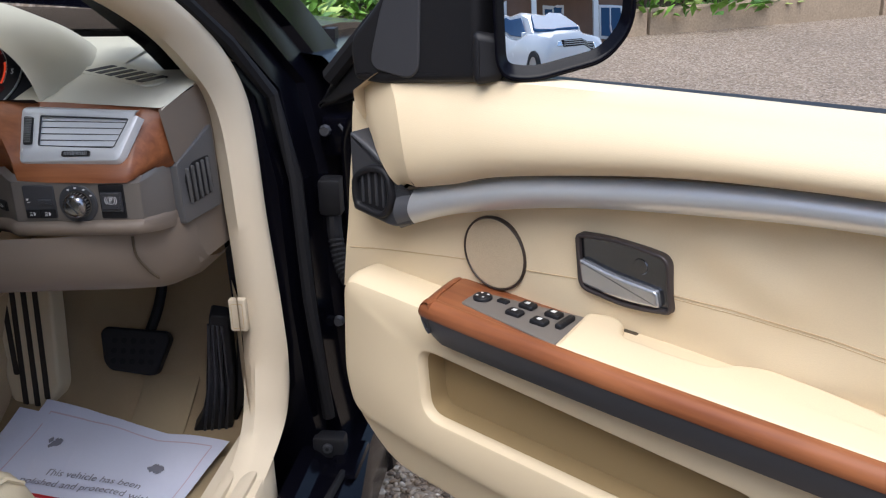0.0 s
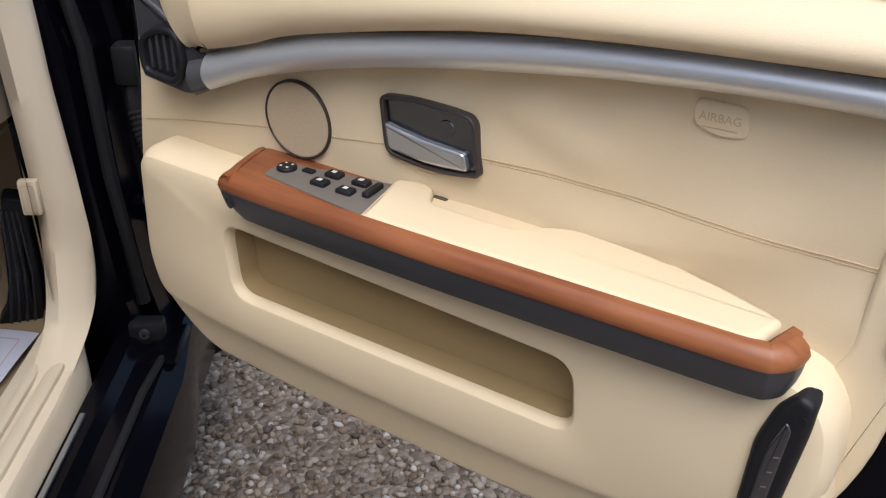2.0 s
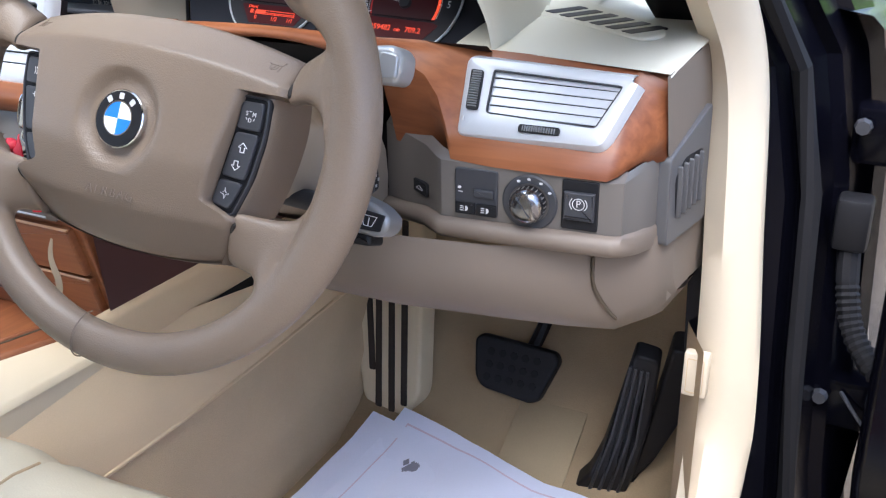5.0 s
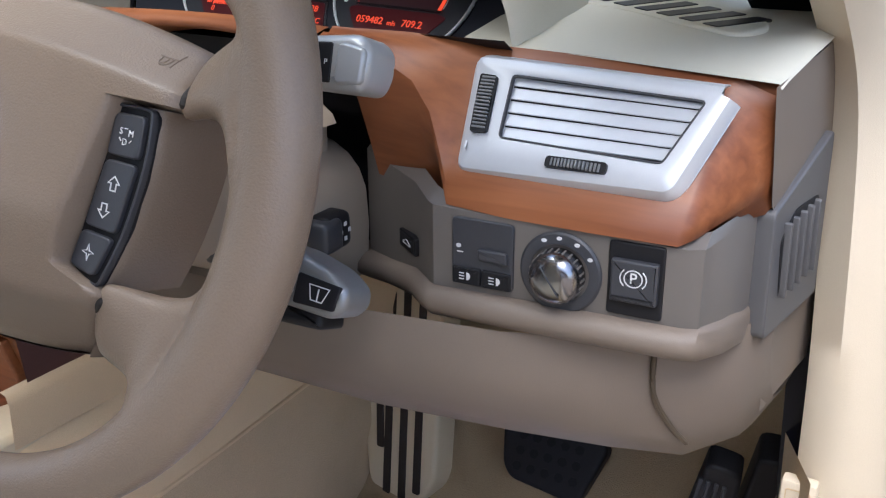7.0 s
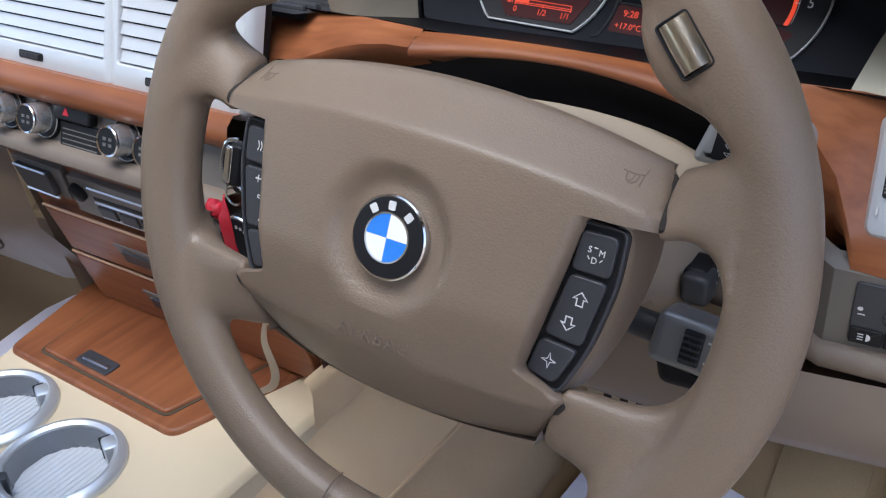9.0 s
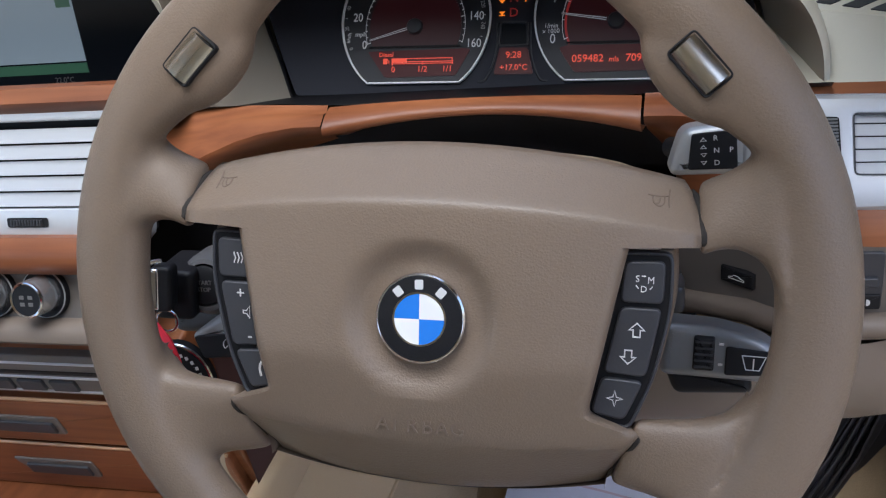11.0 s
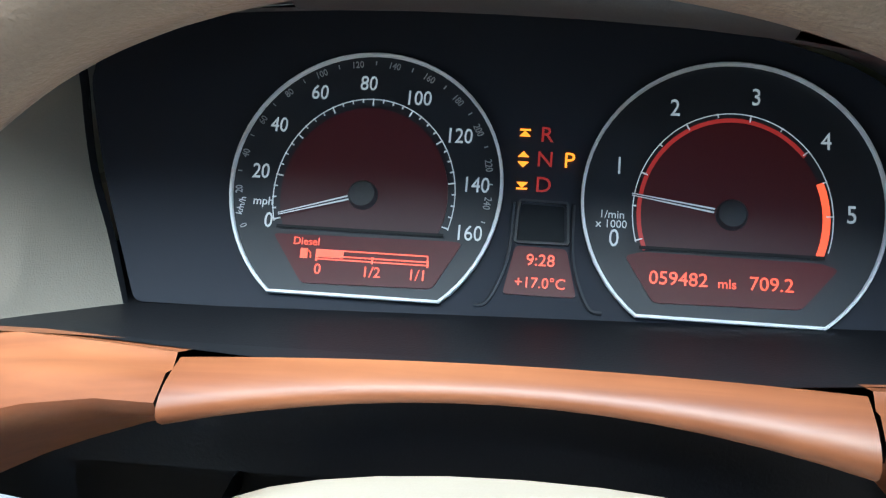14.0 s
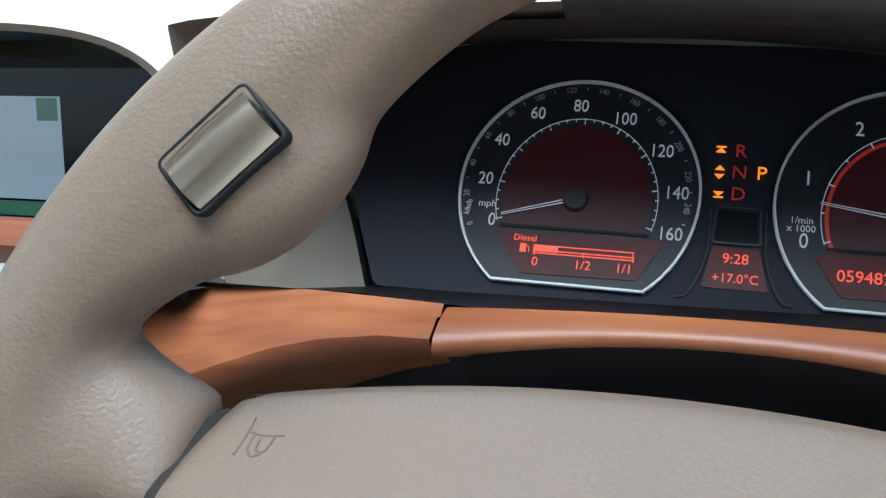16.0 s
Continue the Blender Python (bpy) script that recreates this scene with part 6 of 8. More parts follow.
part("plate", slab(rounded([(-0.036, -0.050), (-0.040, 0.030), (0.060, 0.058), (0.066, -0.055)], 0.005, 3), -0.01, 0.003, 0.0015), SLATE, sv)
part("mouth", slab(rounded([(-0.018, -0.029), (-0.026, 0.010), (-0.004, 0.023), (0.042, 0.021), (0.046, -0.030)], 0.006, 3), 0.002, 0.0036), BLACKPL, sv)
for i in range(5):
    x = -0.020 + 0.0135 * i
    part("fin", slab(rounded([(x + 0.002, -0.028), (x + 0.0048, -0.029), (x + 0.0010, 0.020), (x - 0.0018, 0.019)], 0.0015, 2), 0.003, 0.0075, 0.001), SLATE, sv)

# demister grille on the top
dg = thing("demister_grille", axes((-0.276, 1.322, 0.9615), (0.90, -0.43, -0.06), (0.43, 0.90, 0.12)), "dark slotted demister grille in the dash top", "air vent", group="dashboard air vents")
part("plate", slab(rounded([(-0.080, -0.028), (0.070, -0.022), (0.074, 0.004), (0.05, 0.022), (-0.06, 0.034)], 0.012, 4), -0.004, 0.003, 0.002), DASHTOP, dg)
for i in range(6):
    x = -0.052 + 0.0195 * i
    part("slot", slab(rounded([(x - 0.006, -0.018), (x + 0.006, -0.018), (x + 0.020, 0.014), (x + 0.009, 0.014)], 0.001, 2), 0.002, 0.0036), BLACKPL, dg)

# ---------------------------------------------------------------- instrument cluster
cl = thing("instrument_cluster", DIALS, "lit black instrument cluster with two dials and red displays", "instrument cluster")
part("face_panel", slab(rounded([(-0.153, -0.029), (0.197, -0.024), (0.195, 0.03), (0.160, 0.085), (0.08, 0.112), (-0.12, 0.112), (-0.195, 0.085), (-0.178, 0.03)], [0.004, 0.004, 0.05, 0.05, 0.05, 0.05, 0.02, 0.05], 5), -0.02, -0.004), CLUSTER, cl, "matt black face")


BEZEL = mat("satin_bright_ring", (0.93, 0.94, 0.96), 0.3, metal=0.0, var=0.04)


def dial_outline(cx, cy, r, yb):
    """A circle cut level by a chord at yb, a little fuller towards the chord."""
    hw = 0.0365
    a0 = math.degrees(math.atan2(yb - cy, hw))
    full = math.hypot(hw, yb - cy)
    out = []
    for i in range(57):
        d = a0 + (180 - 2 * a0) * i / 56
        k = max(0.0, -math.sin(radians(d)) / -math.sin(radians(a0))) ** 2
        out.append(Vector((cx + (r + (full - r) * k) * math.cos(radians(d)), cy + (r + (full - r) * k) * math.sin(radians(d)))))
    return out


def dial(cx, cy, hub, r, name, label):
    o = dial_outline(cx, cy, r, -0.0215)
    d = part(name, slab(o, -0.006, -0.002), DIALFACE, cl, label)
    part("bezel", frame_slab(o, 0.0013, -0.003, 0.0004, 0.0004), BEZEL, d, "thin bright bezel")
    # red field, cut level below
    f = [(cx + 0.0362 * math.cos(radians(a)), hub + 0.0394 * math.sin(radians(a))) for a in [-24 + 228 / 40 * i for i in range(41)]]
    part("red_field", slab(f, -0.002, -0.0012), DIALRED, d)
    ring = [(cx + 0.0393 * math.cos(radians(a)), hub + 0.0434 * math.sin(radians(a)), -0.0009) for a in [-18 + 216 / 48 * i for i in range(49)]]
    part("scale_line", tube(ring, 0.00024, 5, up=(0, 0, 1)), NUMERAL, d)
    part("hub", lathe([(0.0064, -0.0012), (0.0062, 0.0012), (0.0054, 0.0022), (0, 0.0024)], 28, m=Matrix.Translation((cx, hub, 0))), DARKPL, d)
    return d


HUB = 0.0228
sp = dial(-0.0575, 0.0285, HUB, 0.0592, "speedometer", "speedometer marked to 160 mph, needle at zero")
tc = dial(0.0945, 0.0285, HUB, 0.0605, "rev_counter", "rev counter marked to 5, needle below one")


def ticks(cx, d, steps, a0, a1, major, r=0.0393):
    for i in range(steps + 1):
        a = radians(a0 + (a1 - a0) * i / steps)
        ln = 0.0028 if i % major == 0 else 0.0014
        c, s_ = math.cos(a), math.sin(a)
        part("tick", moved(box(-ln, 0.0003, -0.00026, 0.00026, -0.0012, -0.0006), Matrix.Translation((cx + r * c, HUB + r * 1.104 * s_, 0)) @ pose(0, 0, 0, 0, 0, math.degrees(a))), NUMERAL, d)


ticks(-0.0575, sp, 32, 197, -17, 4)
ticks(0.0945, tc, 10, 197, 2, 2)
SMALLN = mat("small_numeral", (0.50, 0.50, 0.50), 0.5)


def numeral(t, size, x, y, d, material=NUMERAL, name="numeral", turn=0.0):
    """A narrow figure on a dial."""
    writing(t, size, 0.0, 0.0, 0.0, material, d, name, m=Matrix.Translation((x, y, -0.0016)) @ pose(0, 0, 0, 0, 0, turn) @ Matrix.Diagonal((0.84, 1, 1, 1)))


for t, x, y in (("0", -0.0976, 0.0095), ("20", -0.1038, 0.0312), ("40", -0.0983, 0.0527), ("60", -0.0819, 0.0685), ("80", -0.0605, 0.0735), ("100", -0.0380, 0.0675), ("120", -0.0188, 0.0512), ("140", -0.0099, 0.0298), ("160", -0.0113, 0.0088)):
    numeral(t, 0.0094, x, y, sp)
for i in range(13):
    a = 203.5 - 17.5 * i
    numeral(str(20 * i), 0.0044, -0.0585 + 0.0542 * math.cos(radians(a)), 0.0285 + 0.0542 * math.sin(radians(a)), sp, SMALLN, "small_numeral", a - 90)
    b = radians(a - 8.75)
    part("small_tick", moved(box(-0.0009, 0.0009, -0.0002, 0.0002, -0.0018, -0.0013), Matrix.Translation((-0.0585 + 0.0548 * math.cos(b), 0.0285 + 0.0548 * math.sin(b), 0)) @ pose(0, 0, 0, 0, 0, a - 8.75)), SMALLN, sp)
writing("mph", 0.0052, -0.1010, 0.0180, -0.0016, NUMERAL, sp, "unit")
writing("km/h", 0.0040, -0.1105, 0.0155, -0.0016, NUMERAL, sp, "unit", turn=82)
for t, x, y in (("0", 0.0483, 0.0104), ("1", 0.0490, 0.0414), ("2", 0.0707, 0.0678), ("3", 0.1034, 0.0738), ("4", 0.1312, 0.0558), ("5", 0.1410, 0.0254)):
    numeral(t, 0.0104, x, y, tc)
writing("1/min", 0.0046, 0.0470, 0.0205, -0.0016, NUMERAL, tc, "unit")
writing("x 1000", 0.0046, 0.0470, 0.0165, -0.0016, NUMERAL, tc, "unit")
# arcs in the rev counter
part("warning_arc", loft([[(0.0945 + r * math.cos(radians(a)), HUB + r * 1.10 * math.sin(radians(a)), -0.0010) for r in (0.0352, 0.0382)] for a in [-22 + 44 / 12 * i for i in range(13)]]), GLOWRED, tc, "glowing red warning arc")
part("band_arc", loft([[(0.0945 + r * math.cos(radians(a)), HUB + r * 1.10 * math.sin(radians(a)), -0.0010) for r in (0.0360, 0.0377)] for a in [40 + 164 / 30 * i for i in range(31)]]), DIMRED, tc)


def needle(cx, tip, d):
    tip = Vector((*tip, 0.0008))
    hub = Vector((cx, HUB, 0.0008))
    t = (tip - hub).normalized()
    n = Vector((-t.y, t.x, 0))
    root = hub + t * 0.0065
    for k in (-1, 1):
        part("needle_edge", loft([[tip + n * k * 0.0002, tip + n * k * 0.0006], [root + n * k * 0.0004, root + n * k * 0.0011]]), NUMERAL, d)
    part("needle_core", loft([[tip - n * 0.0002 - Vector((0, 0, 0.0002)), tip + n * 0.0002 - Vector((0, 0, 0.0002))], [root - n * 0.0005 - Vector((0, 0, 0.0002)), root + n * 0.0005 - Vector((0, 0, 0.0002))]]), DARKPL, d)


needle(-0.0570, (-0.0930, 0.0123), sp)
needle(0.0940, (0.0546, 0.0290), tc)
# fuel display
part("fuel_display", slab(rounded([(-0.0945, 0.0040), (-0.0175, 0.0050), (-0.0135, 0.0045), (-0.0245, -0.0155), (-0.080, -0.0165)], 0.002, 3), -0.002, -0.0011), PANELRED, sp, "red fuel display")
part("gauge_full", box(-0.0748, -0.0630, -0.0052, -0.0022, -0.0011, -0.0004), GLOWRED, sp)
bm = frame_slab(rect(-0.0748, -0.0270, -0.0062, -0.0018), 0.0005, -0.0011, -0.0006)
part("gauge_frame", bm, GLOWRED, sp)
part("gauge_split", box(-0.0748, -0.0270, -0.0048, -0.0043, -0.0011, -0.0005), GLOWRED, sp)
for x in (-0.0748, -0.0509, -0.0274):
    part("gauge_stop", box(x, x + 0.0008, -0.0068, -0.0040, -0.0011, -0.0005), GLOWRED, sp)
for t, x in (("0", -0.0735), ("1/2", -0.0505), ("1/1", -0.0310)):
    writing(t, 0.0064, x, -0.0105, -0.0009, GLOWRED, sp, "gauge_numeral")
writing("Diesel", 0.0046, -0.0795, 0.0012, -0.0009, GLOWRED, sp, "fuel_word")
part("pump_mark", box(-0.0815, -0.0785, -0.0060, -0.0018, -0.0011, -0.0005), GLOWRED, sp)
part("pump_hose", tube([(-0.0783, -0.0025, -0.0008), (-0.0772, -0.0035, -0.0008), (-0.0770, -0.0058, -0.0008)], 0.0003, 5), GLOWRED, sp)
# mileage display
part("mileage_display", slab(rounded([(0.0530, 0.0035), (0.0600, 0.0055), (0.1290, 0.0050), (0.1360, 0.0030), (0.1220, -0.0140), (0.0650, -0.0150)], 0.002, 3), -0.002, -0.0011), PANELRED, tc, "red mileage display")
writing("059482", 0.0078, 0.0745, -0.0050, -0.0009, GLOWRED, tc, "mileage_number")
writing("mls", 0.0054, 0.0935, -0.0058, -0.0009, GLOWRED, tc, "unit")
writing("709.2", 0.0078, 0.1105, -0.0050, -0.0009, GLOWRED, tc, "trip_number")
part("field_edge", loft([[(-0.0575 - 0.036, 0.0065, -0.0008), (-0.0575 - 0.036, 0.0080, -0.0008)], [(-0.0575 + 0.036, 0.0065, -0.0008), (-0.0575 + 0.036, 0.0080, -0.0008)]]), BLACKPL, sp)
part("field_edge", loft([[(0.0945 - 0.036, 0.0065, -0.0008), (0.0945 - 0.036, 0.0080, -0.0008)], [(0.0945 + 0.036, 0.0065, -0.0008), (0.0945 + 0.036, 0.0080, -0.0008)]]), BLACKPL, tc)
# gear display
for t, y in (("R", 0.0540), ("N", 0.0430), ("D", 0.0318)):
    writing(t, 0.0095, 0.0182, y, -0.0030, DIMRED, cl, "gear_letter")
writing("P", 0.0095, 0.0283, 0.0430, -0.0030, GLOWAMB, cl, "gear_letter")


def tri_mark(x, y, up, mt):
    k = 1 if up else -1
    part("gear_arrow", slab([(x - 0.0023, y), (x + 0.0023, y), (x, y + 0.0024 * k)][::k], -0.004, -0.0032), mt, cl)


tri_mark(0.0090, 0.0534, True, GLOWAMB)
part("gear_bar", box(0.0067, 0.0113, 0.0560, 0.0566, -0.004, -0.0032), GLOWAMB, cl)
tri_mark(0.0090, 0.0442, True, GLOWAMB)
tri_mark(0.0090, 0.0420, False, GLOWAMB)
tri_mark(0.0092, 0.0330, False, GLOWAMB)
part("gear_bar", box(0.0069, 0.0115, 0.0299, 0.0305, -0.004, -0.0032), GLOWAMB, cl)
part("small_window", slab(rounded([(0.0100, 0.0235), (0.0275, 0.0230), (0.0285, 0.0080), (0.0090, 0.0080)], 0.001, 2), -0.004, -0.0032), NAVBG, cl)
part("window_rim", frame_slab(rounded([(0.0085, 0.0255), (0.0295, 0.0250), (0.0305, 0.0065), (0.0075, 0.0065)], 0.002, 3), 0.001, -0.004, -0.002), DARKPL, cl)
clk = part("clock_display", slab(rounded([(0.0085, 0.0055), (0.0295, 0.0050), (0.0345, -0.0150), (0.0045, -0.0150)], 0.002, 3), -0.004, -0.0031), PANELRED, cl, "red clock and temperature display")
writing("9:28", 0.0070, 0.0192, -0.0005, -0.0029, GLOWRED, clk, "clock_number")
writing("+17.0°C", 0.0062, 0.0195, -0.0100, -0.0029, GLOWRED, clk, "temperature")
for sx in (-1, 1):
    part("divider", tube(spline([(0.0190 + sx * 0.0125, 0.024, -0.003), (0.0190 + sx * 0.0135, 0.0, -0.003), (0.0190 + sx * 0.020, -0.018, -0.003), (0.0190 + sx * 0.026, -0.0205, -0.003)], n=5), 0.0008, 5, up=(0, 0, 1)), DARKPL, cl)

# ---------------------------------------------------------------- navigation screen
nav = thing("navigation_screen", pose(-0.980, 1.312, 0.980, 84), "dark navigation screen showing a pale map", "screen")
part("bezel", slab(rect(-0.150, 0.178, -0.058, 0.062, 0.008), -0.012, 0.0), BLACKPL, nav)
part("display", slab(rect(-0.142, 0.165, -0.050, 0.056, 0.003), -0.001, 0.001), NAVBG, nav)
part("map", slab(rect(-0.139, 0.056, -0.020, 0.040), 0.0005, 0.0016), NAVMAP, nav, "pale grey map")
part("map_band", slab(rect(-0.139, 0.056, -0.030, -0.0215), 0.0005, 0.0016), NAVGREEN, nav)
part("map_key", slab(rect(0.040, 0.054, 0.026, 0.039), 0.001, 0.0019), NAVGREEN, nav)
writing("+17.0°C", 0.0085, 0.133, 0.046, 0.0012, MARKD, nav)
writing("22.0°C", 0.0070, 0.030, -0.036, 0.0012, MARKD, nav)
writing("22.06.2015", 0.0070, 0.100, -0.036, 0.0012, MARKD, nav)

# ---------------------------------------------------------------- steering wheel
wheel = thing("steering_wheel", WHEEL, "taupe leather steering wheel with control buttons", "steering wheel")
RIM = Matrix.Translation((-0.0027, -0.0038, -0.022)) @ pose(0, 0, 0, 6) @ Matrix.Diagonal((1.063, 1.063, 1, 1))
PADDLE = Matrix.Translation((-0.0020, 0.0004, -0.0225)) @ pose(0, 0, 0, 6) @ Matrix.Diagonal((1.045, 1.045, 1, 1))
WC = Vector((0.006, 0.010, -0.004))
RM = 0.1745
N = 96
rows = []
for i in range(N):
    a = 2 * math.pi * i / N
    e = Vector((math.cos(a), math.sin(a), 0))
    deg = math.degrees(a) % 360
    grip = math.exp(-((deg - 43) / 8) ** 2) + math.exp(-((deg - 137) / 8) ** 2)
    thin = math.exp(-((deg - 25) / 6) ** 2) + math.exp(-((deg - 155) / 6) ** 2)
    crown = 0.5 * (math.tanh((deg - 65) / 7) - math.tanh((deg - 120) / 7))
    low = 0.5 * (math.tanh((deg - 222) / 12) - math.tanh((deg - 318) / 12))
    ri = 0.0195 + 0.0095 * grip - 0.0070 * thin - 0.0112 * crown - 0.0050 * low
    ro = 0.0192 - 0.0010 * low
    c = WC + e * RM
    row = []
    for k in range(18):
        b = 2 * math.pi * k / 18
        rr = ro if math.cos(b) > 0 else ri
        row.append(c + e * rr * math.cos(b) + Vector((0, 0, 1)) * (0.0175 - 0.0025 * low) * math.sin(b))
    rows.append(row)
rows.append(rows[0])
bm = loft(rows, ring=True)
bmesh.ops.remove_doubles(bm, verts=bm.verts, dist=1e-6)
rim_bm = moved(bm, RIM)


def flipped(o, sx):
    return [(sx * x, y) for x, y in o]


def joined(own, bm):
    tmp = bpy.data.meshes.new("tmp")
    bmesh.ops.recalc_face_normals(own, faces=own.faces)
    own.to_mesh(tmp)
    own.free()
    bm.from_mesh(tmp)
    bpy.data.meshes.remove(tmp)


def spoke(t_pts, b_pts, sx, z0, z1, lean):
    """A padded arm between an upper and a lower edge curve, from the pad's side into the rim."""
    tp, bp = spline([(sx * x, y, 0) for x, y in t_pts], n=7), spline([(sx * x, y, 0) for x, y in b_pts], n=7)
    rows = []
    for i, (a, b) in enumerate(zip(tp, bp)):
        s = i / (len(tp) - 1)
        c, h = (a + b) / 2, (a - b) / 2
        e = min(1, s * 1.25)
        th, zc = 0.0105 + 0.0063 * e, z0 + (z1 - z0) * e
        row = []
        for k in range(32):
            g = 2 * math.pi * k / 32
            cx, cz = math.cos(g), math.sin(g)
            across = h * math.copysign(abs(cx) ** 0.8, cx)
            row.append(c + across + Vector((0, 0, zc - lean * (1 - e) * across.y + th * math.copysign(abs(cz) ** 0.8, cz))))
        rows.append(row)
    return loft(rows, ring=True, cap=True)


for sx in (1, -1):
    joined(spoke([(0.1308, 0.0722), (0.1370, 0.0746), (0.1440, 0.0780), (0.1525, 0.0840), (0.158, 0.094), (0.162, 0.106)], [(0.1325, 0.0350), (0.1385, 0.0390), (0.150, 0.0405), (0.1605, 0.0355), (0.168, 0.024), (0.173, 0.006)], sx, -0.0285, -0.0215, 0.45), rim_bm)
    joined(spoke([(0.1065, -0.0480), (0.117, -0.0475), (0.137, -0.0465), (0.151, -0.043), (0.161, -0.033), (0.169, -0.014)], [(0.0945, -0.0883), (0.1030, -0.0904), (0.113, -0.0915), (0.1240, -0.0945), (0.1285, -0.103), (0.1290, -0.124)], sx, -0.0370, -0.0395, -0.6), rim_bm)
    # thumb bulge with a metal paddle
    bm = bmesh.new()
    bmesh.ops.create_uvsphere(bm, u_segments=28, v_segments=16, radius=1, matrix=Matrix.Translation((sx * 0.119 + 0.004, 0.1205, -0.004)) @ pose(0, 0, 0, 0, 0, sx * 44) @ Matrix.Diagonal((0.0205, 0.032, 0.0172, 1)))
    joined(moved(bm, PADDLE), rim_bm)
    pm = PADDLE @ Matrix.Translation((sx * 0.119 + 0.004, 0.1217, 0.0113)) @ pose(0, 0, 0, 0, 0, sx * 43) @ Matrix.Diagonal((0.88, 0.88, 1, 1))
    pd = part("shift_paddle", moved(frame_slab(rect(-0.0092, 0.0092, -0.0152, 0.0152, 0.003), 0.0013, -0.008, 0.0029, 0.0005), pm), BLACKPL, wheel, "satin metal shift button")
    bm = loft([[(x, y, 0.0058 - 0.0030 * abs(x / 0.0075) ** 2.5 - z) for x in [-0.0075 + 0.0150 * i / 12 for i in range(13)]] for y, z in ((-0.0135, 0.004), (-0.0130, 0.0005), (0.0, 0.0), (0.0130, 0.0005), (0.0135, 0.004))])
    part("paddle_face", moved(bm, pm), mat("champagne_metal", (0.62, 0.58, 0.50), 0.25, metal=1.0, var=0.03) if sx == 1 else bpy.data.materials["champagne_metal"], pd)

rim = part("rim", rim_bm, TAUPE, wheel, "leather-wrapped rim with four padded spokes", smooth=180)
fuse = rim.modifiers.new("fuse", "REMESH")
fuse.mode, fuse.voxel_size, fuse.use_smooth_shade = "VOXEL", 0.0021, True
soften = rim.modifiers.new("soften", "SMOOTH")
soften.factor, soften.iterations = 0.5, 16
c = WC + Vector((math.cos(radians(262)), math.sin(radians(262)), 0)) * RM
e = Vector((math.cos(radians(262)), math.sin(radians(262)), 0))
part("rim_stitch", moved(tube([c + e * 0.0189 * math.cos(b) + Vector((0, 0, 0.0169 * math.sin(b))) for b in [math.pi * (j / 12) for j in range(13)]], 0.0006, 5), RIM), EMBOSS, rim)

# airbag pad: flat face, roof edge sloping away, dish round the badge


def half_width(v):
    if v > 0.0430:
        return 0.1290 - 0.008 * max(0, (v - 0.060) / 0.027) ** 2
    if v > 0.0400:
        q = (0.0430 - v) / 0.0030
        return 0.1290 - 0.0325 * q * q * (3 - 2 * q)
    if v > -0.041:
        return 0.0965 - 0.0150 * (0.040 - v) / 0.081
    if v > -0.0555:
        q = max(0, (-0.0435 - v) / 0.012)
        return 0.0815 + 0.0240 * q * q * (3 - 2 * q)
    return 0.1055 - 0.0155 * min(1, (-0.0555 - v) / 0.034)


def sag(v, un):
    """How far the rows of the pad droop towards its ends."""
    return (0.0109 * min(1, max(0, (v - 0.040) / 0.0185)) + 0.0042 * max(0, (v - 0.0585) / 0.029)) * un * un


def pad_height(u, v):
    r = math.hypot(u, v)
    ridge = 0.0585 - 0.62 * u * u
    z = 0.004 - 0.80 * u * u - 0.6 * max(0, -0.02 - v) ** 1.2
    z -= 1.15 * 0.0012 * math.log(1 + math.exp(min(60, (v - ridge) / 0.0012)))
    low = -0.064 + 0.25 * u * u
    z -= 0.62 * max(0, low - v)
    z -= 0.0085 * (1 / (1 + math.exp((r - 0.0350) / 0.0017)))
    return z


bm = bmesh.new()
vrow = [-0.0965, -0.094, -0.087, -0.080, -0.072, -0.066, -0.062, -0.0575, -0.0555, -0.0535, -0.0515, -0.0495, -0.0478, -0.0462, -0.0446, -0.043, -0.0415, -0.0405, -0.034, -0.030, -0.026, -0.02, -0.014, -0.007, 0, 0.007, 0.014, 0.02, 0.026, 0.030, 0.0345, 0.0385, 0.0400, 0.0406, 0.0412, 0.0418, 0.0424, 0.0430, 0.0445, 0.049, 0.053, 0.0555, 0.057, 0.058, 0.0585, 0.059, 0.060, 0.0615, 0.064, 0.068, 0.074, 0.080, 0.085, 0.0875]
rows = []
for j, v in enumerate(vrow):
    hw = half_width(v) * 1.03
    us = [-1 + 2 * i / 56 for i in range(57)]
    sags = [sag(v, u) for u in us]
    bow = [-0.004 * max(0, (-0.05 - v) / 0.046) * (1 - u * u) + 0.006 * max(0, (-0.05 - v) / 0.046) * u * u for u in us]
    row = [(hw * u, v - sg + bw, pad_height(hw * u, v - sg) - 0.003 * max(0, abs(u) - 0.965) / 0.035 - (0.010 if j in (0, len(vrow) - 1) else 0)) for u, sg, bw in zip(us, sags, bow)]
    row = [(row[0][0], row[0][1], -0.040)] + row + [(row[-1][0], row[-1][1], -0.040)]
    rows.append(row)
rows = [[(p[0], p[1] + 0.001, -0.045) for p in rows[0]]] + rows + [[(p[0], p[1] - 0.001, -0.045) for p in rows[-1]]]
pad = part("airbag_pad", loft(rows, bm), TAUPE, wheel, "smooth taupe airbag cover", smooth=50)
for k, ch in enumerate("AIRBAG"):
    lx = (k - 2.5) * 0.0078 - (0.0012 if ch == "I" else 0.0)
    writing(ch, 0.0105, lx, -0.0565, pad_height(lx, -0.0565) + 0.0011, EMBOSS, pad)
